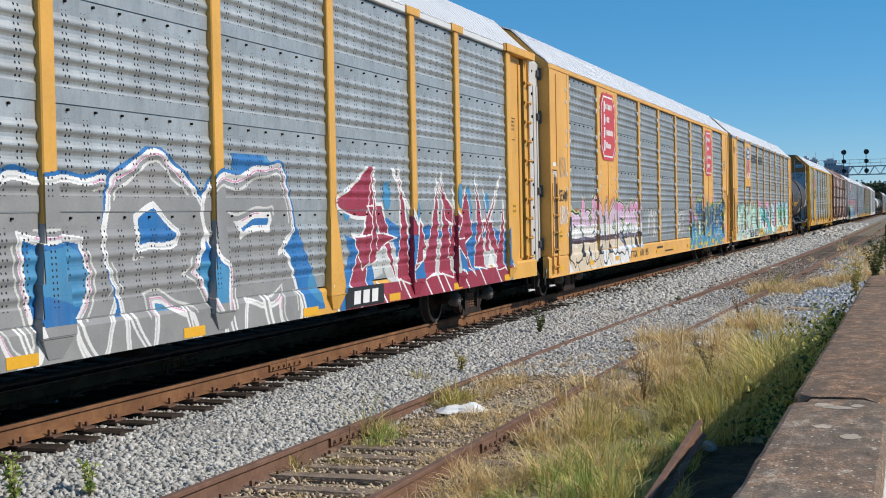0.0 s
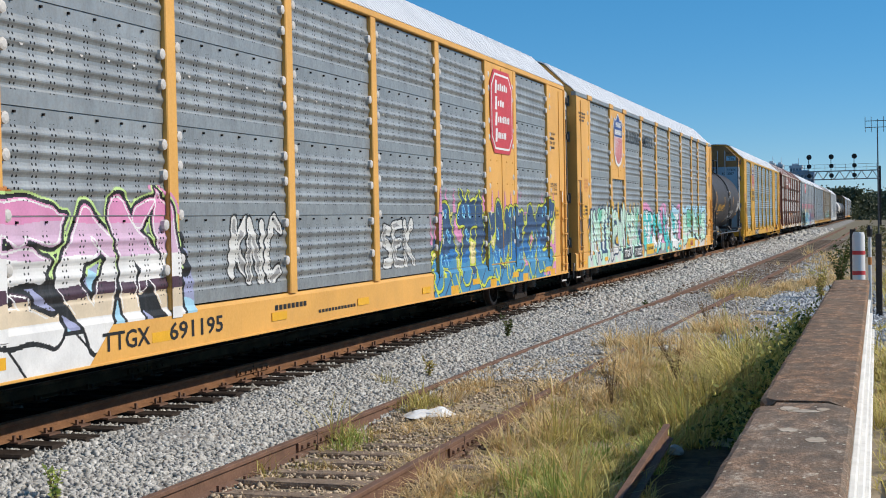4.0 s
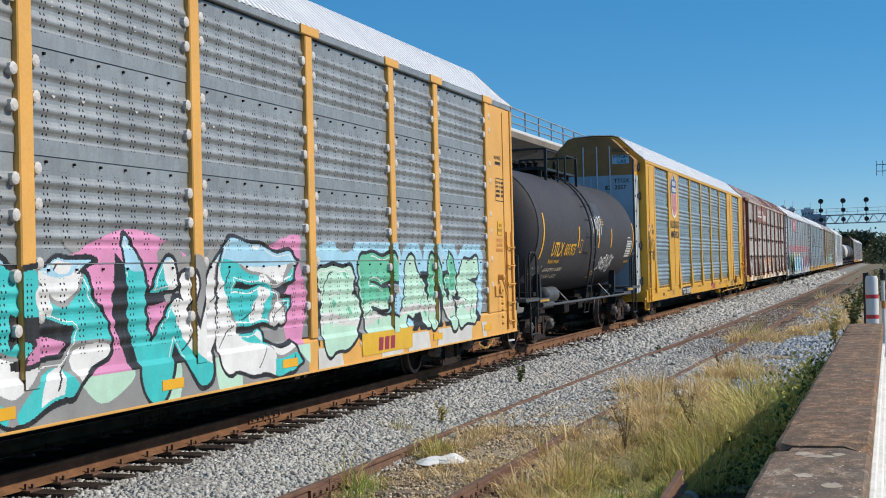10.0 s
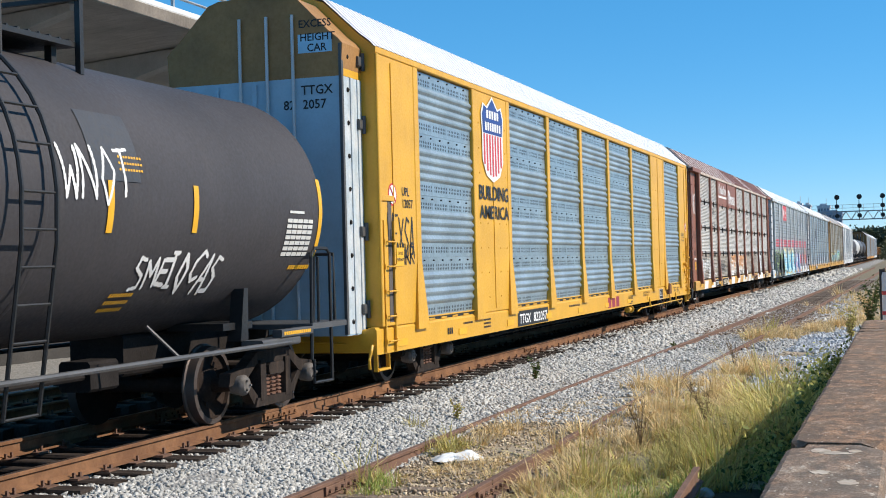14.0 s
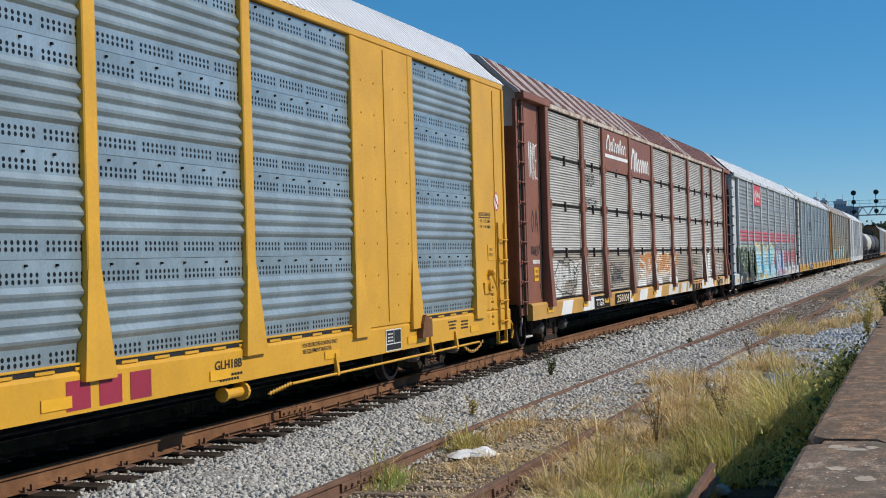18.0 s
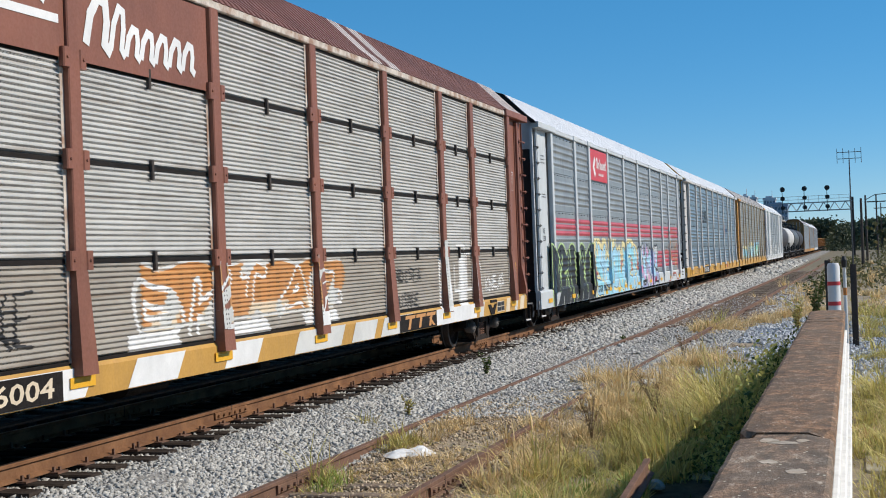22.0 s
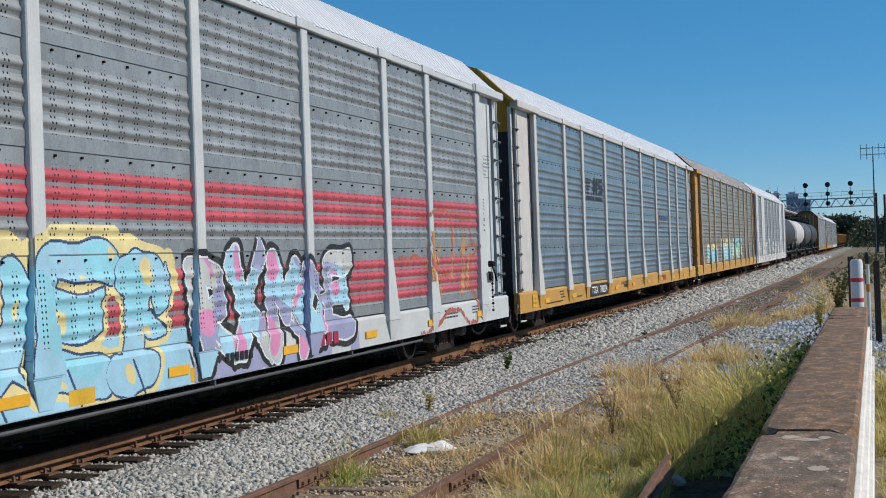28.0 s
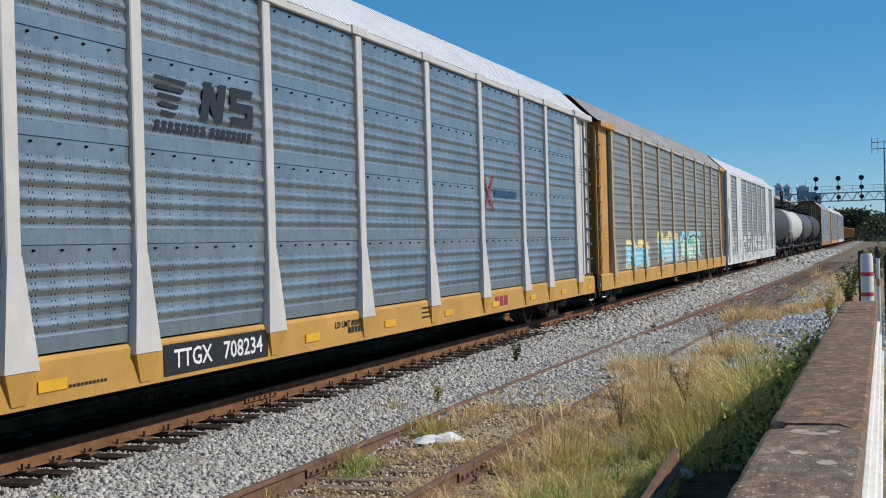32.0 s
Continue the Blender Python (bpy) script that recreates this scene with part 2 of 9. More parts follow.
def coping(name, grey, rust, share, pale):
    """Rough old concrete: grey and rust patches, dark mottling, pale grit and worn patches."""
    m = bpy.data.materials.new(name)
    m.use_nodes = True
    n, l = m.node_tree.nodes, m.node_tree.links
    bs = n["Principled BSDF"]
    tc = n.new("ShaderNodeTexCoord")
    along = n.new("ShaderNodeMapping")
    along.inputs["Scale"].default_value = (1.0, 0.6, 1.0)
    l.new(tc.outputs["Object"], along.inputs["Vector"])
    def field(kind, s, detail=8.0, rough=0.7):
        q = n.new(kind)
        q.inputs["Scale"].default_value = s
        if kind == "ShaderNodeTexNoise":
            q.inputs["Detail"].default_value, q.inputs["Roughness"].default_value = detail, rough
        l.new(along.outputs[0], q.inputs["Vector"])
        return q.outputs["Fac"] if kind == "ShaderNodeTexNoise" else q.outputs["Distance"]
    def span(v, a, b, c=0.0, d=1.0):
        q = n.new("ShaderNodeMapRange")
        l.new(v, q.inputs[0])
        for k, x in zip((1, 2, 3, 4), (a, b, c, d)):
            q.inputs[k].default_value = x
        return q.outputs[0]
    def blend(f, a, b):
        q = n.new("ShaderNodeMix")
        q.data_type = "RGBA"
        for k, v in ((0, f), (6, a), (7, b)):
            if hasattr(v, "is_linked"):
                l.new(v, q.inputs[k])
            else:
                q.inputs[k].default_value = (*v, 1)
        return q.outputs[2]
    def times(a, b):
        q = n.new("ShaderNodeMath")
        q.operation = "MULTIPLY"
        l.new(a, q.inputs[0])
        l.new(b, q.inputs[1])
        return q.outputs[0]
    big, mid, fine = field("ShaderNodeTexNoise", 1.7, 7.0), field("ShaderNodeTexNoise", 9.0, 9.0, 0.75), field("ShaderNodeTexNoise", 70.0, 4.0)
    col = blend(span(big, 0.5 - share * 0.25, 0.72 - share * 0.25), grey, rust)
    col = blend(span(mid, 0.42, 0.57, 0.9, 0.0), col, tuple(c * 0.2 for c in grey))
    col = blend(span(field("ShaderNodeTexNoise", 3.4, 6.0), 0.44, 0.58, 0.6, 0.0), col, tuple(c * 0.35 for c in grey))
    col = blend(span(mid, 0.57, 0.68, 0.0, 0.9), col, pale)
    col = blend(span(fine, 0.40, 0.56, 0.75, 0.0), col, tuple(c * 0.3 for c in rust))
    grit = times(span(field("ShaderNodeTexVoronoi", 26.0), 0.10, 0.24, 1.0, 0.0), span(field("ShaderNodeTexNoise", 7.0), 0.50, 0.56))
    col = blend(grit, col, tuple(min(0.7, c * 1.1) for c in pale))
    l.new(col, bs.inputs["Base Color"])
    bs.inputs["Roughness"].default_value = 0.93
    b1, b2 = n.new("ShaderNodeBump"), n.new("ShaderNodeBump")
    b1.inputs["Strength"].default_value, b1.inputs["Distance"].default_value = 0.8, 0.02
    b2.inputs["Strength"].default_value, b2.inputs["Distance"].default_value = 0.7, 0.006
    l.new(mid, b1.inputs["Height"])
    l.new(fine, b2.inputs["Height"])
    l.new(b1.outputs[0], b2.inputs["Normal"])
    l.new(b2.outputs[0], bs.inputs["Normal"])
    return m


M["cap"] = coping("rust_stained_concrete_coping", (0.43, 0.32, 0.225), (0.43, 0.235, 0.125), 0.9, (0.56, 0.43, 0.32))
M["cap_grey"] = coping("grey_weathered_concrete_coping", (0.46, 0.37, 0.285), (0.42, 0.255, 0.155), 0.75, (0.68, 0.58, 0.46))
M["slab"] = mat("pale_worn_slab_concrete", (0.56, 0.50, 0.40), 0.9, 0, 0.25, 1.5, 25, 0.3, second=(0.42, 0.36, 0.27))
M["worn_concrete"] = mat("pale_scuffed_concrete", (0.47, 0.39, 0.305), 0.9, 0, 0.25, 9, 60, 0.3, second=(0.44, 0.34, 0.25))
# soil made dark: the wall's shade is put into this colour
M["soil"] = mat("shade_dark_soil", (0.055, 0.040, 0.028), 0.95, 0, 0.4, 5, 45, 0.6, second=(0.11, 0.08, 0.05), spec=0.1, dist=0.02)
M["fascia"] = mat("rust_streaked_dark_concrete", (0.20, 0.17, 0.14), 0.9, 0, 0.3, 0.8, 20, 0.15, 0.5, (0.09, 0.075, 0.06))
M["dark_base"] = mat("near_black_concrete", (0.045, 0.042, 0.04), 0.9, 0, 0.35, 0.8, 20, 0.2, 0.3, (0.02, 0.02, 0.02))
M["whitewall"] = mat("whitewashed_wall_face", (0.70, 0.69, 0.67), 0.8, 0, 0.12, 3, 30, 0.15, 0.3, (0.35, 0.33, 0.3))
M["galvrail"] = mat("galvanised_handrail", (0.42, 0.44, 0.46), 0.45, 0.6, 0.15, 3, 40, 0.03)
M["signal"] = mat("matt_black_signal_paint", (0.012, 0.013, 0.014), 0.6, 0, 0.2, 3, 30, 0.02)
M["truss"] = mat("silver_truss_paint", (0.30, 0.32, 0.34), 0.5, 0.3, 0.15, 2, 30, 0.03)
M["pole"] = mat("brown_timber_pole", (0.07, 0.055, 0.045), 0.85, 0, 0.3, 3, 30, 0.3)
M["dark_post"] = mat("dark_weathered_post", (0.05, 0.04, 0.035), 0.85, 0, 0.3, 3, 30, 0.3)
M["bag"] = mat("white_plastic_bag", (0.80, 0.80, 0.79), 0.35, 0, 0.05, 8, 30, 0.1)
M["rubber"] = mat("black_rubber_hose", (0.02, 0.02, 0.02), 0.6, 0, 0.2, 3, 30, 0.02)
PAINT = {"w": (0.82, 0.82, 0.82), "k": (0.014, 0.014, 0.016), "b": (0.02, 0.17, 0.46), "r": (0.33, 0.025, 0.06), "g": (0.30, 0.30, 0.30), "y": (0.75, 0.45, 0.03),
         "pk": (0.72, 0.28, 0.50), "lp": (0.66, 0.45, 0.62), "cr": (0.74, 0.62, 0.46), "nv": (0.025, 0.07, 0.17), "sb": (0.06, 0.27, 0.50), "ly": (0.62, 0.68, 0.06), "cy": (0.30, 0.68, 0.82),
         "mt": (0.52, 0.78, 0.63), "gn": (0.13, 0.52, 0.34), "tq": (0.05, 0.56, 0.57), "lb": (0.38, 0.66, 0.84), "or": (0.60, 0.22, 0.05), "oc": (0.60, 0.29, 0.10), "py": (0.82, 0.70, 0.34), "pu": (0.34, 0.36, 0.56),
         "lg": (0.56, 0.58, 0.58), "lime": (0.55, 0.75, 0.28), "red": (0.60, 0.05, 0.06), "sg": (0.285, 0.29, 0.295), "pl": (0.075, 0.035, 0.06), "oy": (0.80, 0.42, 0.02), "bl": (0.02, 0.06, 0.25), "ws": (0.66, 0.66, 0.64), "rust": (0.50, 0.12, 0.07)}
for k_, c_ in PAINT.items():
    M["paint_" + k_] = mat("spray_paint_" + k_, tuple(0.9 * v for v in c_), 0.5, 0, 0.10, 3, 60, 0.02)
    M["spray_" + k_] = punched(mat("spray_on_sheet_" + k_, tuple(0.88 * v for v in c_), 0.5, 0, 0.14, 2.2, 50, 0.03, 0.12, (0.35, 0.33, 0.31)), ((0.13, 0.80),), 0.056, 0.052, 0.0118, True, (0.92, ROW_H))


# ---------- mesh building ----------
class MB:
    """Collects vertices, faces and material numbers for one mesh."""
    def __init__(self):
        self.v, self.f, self.m = [], [], []

    def add(self, verts, faces, mi=0):
        o = len(self.v)
        self.v += [tuple(p) for p in verts]
        self.f += [tuple(o + i for i in f) for f in faces]
        self.m += [mi] * len(faces)
        return self

    def prism(self, poly, axis, a, b, mi=0):
        """A closed polygon in the two other axes, drawn out along axis from a to b."""
        k = len(poly)
        def put(p, s):
            return {"x": (s, p[0], p[1]), "y": (p[0], s, p[1]), "z": (p[0], p[1], s)}[axis]
        vs = [put(p, a) for p in poly] + [put(p, b) for p in poly]
        fs = [tuple(range(k))[::-1], tuple(range(k, 2 * k))] + [(i, (i + 1) % k, k + (i + 1) % k, k + i) for i in range(k)]
        return self.add(vs, fs, mi)

    def box(self, x0, x1, y0, y1, z0, z1, mi=0, c=0.0):
        dx, dy, dz = x1 - x0, y1 - y0, z1 - z0
        if c <= 0:
            return self.prism([(x0, y0), (x1, y0), (x1, y1), (x0, y1)], "z", z0, z1, mi)
        def octo(p0, p1, q0, q1):
            return [(p0 + c, q0), (p1 - c, q0), (p1, q0 + c), (p1, q1 - c), (p1 - c, q1), (p0 + c, q1), (p0, q1 - c), (p0, q0 + c)]
        if dy >= dx and dy >= dz:
            return self.prism(octo(x0, x1, z0, z1), "y", y0, y1, mi)
        if dz >= dx:
            return self.prism(octo(x0, x1, y0, y1), "z", z0, z1, mi)
        return self.prism(octo(y0, y1, z0, z1), "x", x0, x1, mi)

    def tube(self, pts, r, n=8, mi=0, r2=None):
        pts = [Vector(p) for p in pts]
        rings = []
        for i, p in enumerate(pts):
            d = (pts[min(i + 1, len(pts) - 1)] - pts[max(i - 1, 0)]).normalized()
            side = d.cross(Vector((0, 0, 1)) if abs(d.z) < 0.9 else Vector((1, 0, 0))).normalized()
            up = side.cross(d)
            rr = r if r2 is None else r + (r2 - r) * i / max(1, len(pts) - 1)
            rings.append([p + (side * math.cos(a) + up * math.sin(a)) * rr for a in [2 * math.pi * j / n for j in range(n)]])
        vs = [q for ring in rings for q in ring]
        fs = [(i * n + j, i * n + (j + 1) % n, (i + 1) * n + (j + 1) % n, (i + 1) * n + j) for i in range(len(pts) - 1) for j in range(n)]
        fs += [tuple(range(n))[::-1], tuple(range((len(pts) - 1) * n, len(pts) * n))]
        return self.add(vs, fs, mi)

    def lathe(self, prof, axis="x", n=20, centre=(0, 0, 0), mi=0, closed=True):
        """prof: (along, radius) pairs, turned about an axis through centre."""
        cx, cy, cz = centre
        vs = []
        for a, r in prof:
            for j in range(n):
                t = 2 * math.pi * j / n
                u, w = r * math.cos(t), r * math.sin(t)
                vs.append({"x": (cx + a, cy + u, cz + w), "y": (cx + u, cy + a, cz + w), "z": (cx + u, cy + w, cz + a)}[axis])
        k = len(prof)
        fs = [(i * n + j, i * n + (j + 1) % n, (i + 1) * n + (j + 1) % n, (i + 1) * n + j) for i in range(k - 1) for j in range(n)]
        if closed:
            fs += [tuple(range(n))[::-1], tuple(range((k - 1) * n, k * n))]
        return self.add(vs, fs, mi)

    def mesh(self, name, mats, smooth=False):
        me = bpy.data.meshes.new(name)
        me.from_pydata(self.v, [], self.f)
        for q in mats:
            me.materials.append(M[q] if isinstance(q, str) else q)
        me.polygons.foreach_set("material_index", self.m)
        if smooth:
            me.polygons.foreach_set("use_smooth", [True] * len(self.f))
        bm = bmesh.new()
        bm.from_mesh(me)
        bmesh.ops.recalc_face_normals(bm, faces=bm.faces)
        bm.to_mesh(me)
        bm.free()
        me.update()
        if smooth:
            me.set_sharp_from_angle(angle=radians(38))
        return me


def place(name, me, parent=None, at=(0, 0, 0), label="", rz=0.0):
    ob = new(name, me)
    ob.parent = parent
    ob.matrix_basis = pose(*at, 0, 0, rz)
    if label:
        ob["label"] = label
    return ob


def part(name, mb, mats, parent, label="", smooth=False, at=(0, 0, 0)):
    return place(name, mb.mesh(name, mats, smooth), parent, at, label)


# lettering is turned into flat triangles before the scene fills up
LETTER_TEXTS = ["BUILDING", "AMERICA", "601975", "715021", "708234", "THE TANK CAR PEOPLE", "LD LMT 220900 LB  100 150 KG", "LT WT   65100 LB   29 550 KG", "EXCESS", "HEIGHT", "CAR", "2057", "82", "LD LMT 80000", "RACK MODEL",
                "707237", "1259", "DECK", "CLEARANCE", "UTLX", "TTGX", "FXE", "THIS CAR", "256004", "GLH18B", "EXH 19-0", "EXW 10-7", "CLOSE AND", "LOCK DOORS", "BEFORE MOVING", "UPL", "691195", "12057", "NO WELDING", "ON DOORS", "AAR DECK CLEARANCE", "A   90   1 1/2   MIN", "B   94   1 1/8   MIN", "EXCESS HEIGHT", "9746", "822057", "BI", "189 MIN.", "194 MIN.", "FOR RESTRICTED LOADING ONLY", "SEE EQUIPMENT REGISTER"]
TEXT = {}
for body in LETTER_TEXTS:
    cu = bpy.data.curves.new("lettering", "FONT")
    cu.body, cu.size, cu.resolution_u, cu.offset = body, 1.0, 2, 0.016
    ob_ = bpy.data.objects.new("lettering", cu)
    scene.collection.objects.link(ob_)
    bpy.context.view_layer.update()
    me_ = ob_.evaluated_get(bpy.context.evaluated_depsgraph_get()).to_mesh()
    TEXT[body] = [[(me_.vertices[i].co.x, me_.vertices[i].co.y) for i in p.vertices] for p in me_.polygons]
    bpy.data.objects.remove(ob_)
    bpy.data.curves.remove(cu)


def words(mb, body, x, y, z, h, width=None, mi=0, surf=None, slant=0.0):
    """Letters h tall (capitals) on the side facing +x, from (y, z) on; surf(y, z) gives the face, else x."""
    polys = TEXT[body]
    w = max(p[0] for q in polys for p in q)
    s = h / 0.70
    sx = width / w if width else s
    for q in polys:
        pts = [(y + p[0] * sx + p[1] * s * slant, z + p[1] * s) for p in q]
        mb.add([((surf(a, b) if surf else x), a, b) for a, b in pts], [tuple(range(len(pts)))], mi)


def bars(mb, count, x, y, z, h, width, mi=0, surf=None, gap=0.28, slant=0.0):
    """Plain bars in place of writing that is not lettered."""
    w = width / count
    for i in range(count):
        a, b = y + i * w, y + (i + 1 - gap) * w
        pts = [(a, z), (b, z), (b + slant * h, z + h), (a + slant * h, z + h)]
        mb.add([((surf(p, q) if surf else x), p, q) for p, q in pts], [(0, 1, 2, 3)], mi)


def flat(mb, poly, x, mi=0):
    mb.add([(x, a, b) for a, b in poly], [tuple(range(len(poly)))], mi)


# ---------- spray paint ----------
GLYPH = {
    "A": [[(0, 0), (0.4, 1), (0.8, 0)], [(0.15, 0.35), (0.65, 0.35)]], "B": [[(0, 0), (0, 1), (0.6, 0.85), (0.55, 0.6), (0, 0.5), (0.7, 0.35), (0.6, 0.05), (0, 0)]],
    "C": [[(0.8, 0.85), (0.4, 1), (0, 0.6), (0.05, 0.2), (0.4, 0), (0.8, 0.15)]], "D": [[(0, 0), (0, 1), (0.6, 0.8), (0.75, 0.4), (0.5, 0.05), (0, 0)]],
    "E": [[(0.8, 1), (0, 0.95), (0, 0.05), (0.8, 0)], [(0, 0.5), (0.6, 0.55)]], "I": [[(0.2, 0), (0.2, 1)], [(0, 1), (0.45, 1)], [(0, 0), (0.45, 0)]],
    "K": [[(0, 0), (0.05, 1)], [(0.75, 1), (0.1, 0.5), (0.85, 0)]], "M": [[(0, 0), (0.05, 1), (0.45, 0.4), (0.85, 1), (0.9, 0)]],
    "N": [[(0, 0), (0, 1), (0.75, 0), (0.75, 1)]], "O": [[(0.4, 0), (0, 0.45), (0.35, 1), (0.75, 0.6), (0.4, 0)]], "P": [[(0, 0), (0, 1), (0.65, 0.85), (0.6, 0.5), (0, 0.45)]],
    "R": [[(0, 0), (0, 1), (0.65, 0.88), (0.6, 0.55), (0.05, 0.48), (0.8, 0)]], "S": [[(0.75, 0.9), (0.3, 1), (0.05, 0.7), (0.65, 0.4), (0.55, 0.05), (0, 0.05)]],
    "T": [[(0, 1), (0.8, 1)], [(0.4, 1), (0.35, 0)]], "U": [[(0, 1), (0.05, 0.15), (0.4, 0), (0.7, 0.2), (0.75, 1)]], "W": [[(0, 1), (0.2, 0), (0.45, 0.6), (0.7, 0), (0.9, 1)]],
    "X": [[(0, 0), (0.8, 1)], [(0, 1), (0.8, 0)]], "Z": [[(0, 1), (0.8, 0.95), (0.05, 0.05), (0.85, 0)]], "J": [[(0.6, 1), (0.6, 0.2), (0.3, 0), (0, 0.2)]],
    "L": [[(0.1, 1), (0.05, 0.1), (0.3, 0.0), (0.8, 0.1)]], "H": [[(0.05, 0), (0.1, 1)], [(0.75, 1), (0.7, 0)], [(0.1, 0.5), (0.7, 0.55)]],
    "4": [[(0.5, 0), (0.55, 1), (0.05, 0.4), (0.8, 0.4)]],
    # fat block forms
    "n": [[(0.12, -0.15), (0.06, 0.35), (0.12, 0.93), (0.86, 1.0), (0.92, 0.4), (0.76, -0.15)]],
    "r": [[(0.16, -0.15), (0.10, 0.9), (0.45, 1.03), (0.86, 0.78), (0.74, 0.46), (0.45, 0.36), (0.16, 0.34)], [(0.45, 0.36), (0.82, 0.2), (0.95, -0.15)]],
    "p": [[(0.3, 0.52), (0.16, 0.6), (0.08, 0.95), (0.5, 0.9), (0.88, 0.97), (0.98, 0.66), (0.84, 0.44), (0.5, 0.44)], [(0.28, 0.6), (0.3, 0.3), (0.2, -0.15)], [(0.34, 0.3), (0.6, 0.14), (0.98, 0.2), (1.0, -0.15)]],
    # thin bent slashes
    "l": [[(0.25, 1.05), (0.45, 0.72), (0.35, 0.42), (0.55, 0.12), (0.42, -0.2)]], "v": [[(0.05, 1.0), (0.3, 0.62), (0.34, 0.2)], [(0.75, 1.0), (0.45, 0.55), (0.56, 0.0), (0.4, -0.2)]],
    "d": [[(0.1, 0.5), (0.5, 0.62), (0.42, 0.2)], [(0.75, 1.02), (0.8, 0.4), (0.95, 0.1)]]}


def seg_dist(Y, Z, segs, lap):
    """Distance to tapering strokes; each letter lies over the one before it, so that its rim shows."""
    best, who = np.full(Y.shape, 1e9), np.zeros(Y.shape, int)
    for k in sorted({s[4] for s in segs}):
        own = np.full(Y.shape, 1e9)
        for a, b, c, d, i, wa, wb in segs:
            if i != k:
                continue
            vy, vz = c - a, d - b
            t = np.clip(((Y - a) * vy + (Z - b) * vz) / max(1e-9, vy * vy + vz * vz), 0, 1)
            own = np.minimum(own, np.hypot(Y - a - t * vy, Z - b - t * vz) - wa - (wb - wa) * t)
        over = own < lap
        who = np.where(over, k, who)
        best = np.where(over, own, np.minimum(best, own))
    return best, who


def fuzz(Y, Z, s, seed):
    """A smooth random field between 0 and 1."""
    r = np.random.RandomState(seed)
    out = 0
    for k in range(5):
        a, b, p = r.uniform(-1, 1) * s, r.uniform(-1, 1) * s, r.uniform(0, 6.3)
        out = out + np.sin(a * Y + b * Z + p)
    return 0.5 + out / 7


SHARDS = {
    "A": (((-0.28, 0.66), (0.50, 0.58), (0.58, 1.04)), ((0.0, 0.0), (0.34, 0.0), (0.56, 0.98)), ((0.40, 0.66), (0.66, 0.62), (1.02, 0.0)), ((0.10, 0.44), (0.90, 0.36), (0.30, 0.18))),
    "N": (((0.02, 0.0), (0.32, 0.0), (0.10, 1.0)), ((0.0, 0.98), (0.34, 0.62), (0.95, 0.0)), ((0.60, 0.0), (0.94, 0.0), (0.98, 0.84)), ((0.30, 0.12), (0.66, 0.28), (0.52, 0.56))),
    "P": (((0.03, 0.0), (0.38, 0.0), (0.14, 1.0)), ((0.08, 0.90), (0.82, 0.48), (0.18, 0.58)), ((0.80, 0.92), (0.92, 0.36), (0.30, 0.28)), ((0.35, 0.40), (0.66, 0.38), (0.98, -0.02))),
    "K": (((0.03, 0.0), (0.36, 0.0), (0.10, 0.98)), ((0.18, 0.34), (0.44, 0.52), (0.84, 1.02)), ((0.24, 0.52), (0.54, 0.56), (1.02, 0.0)), ((0.74, 0.0), (1.0, 0.0), (0.98, 0.76)))}


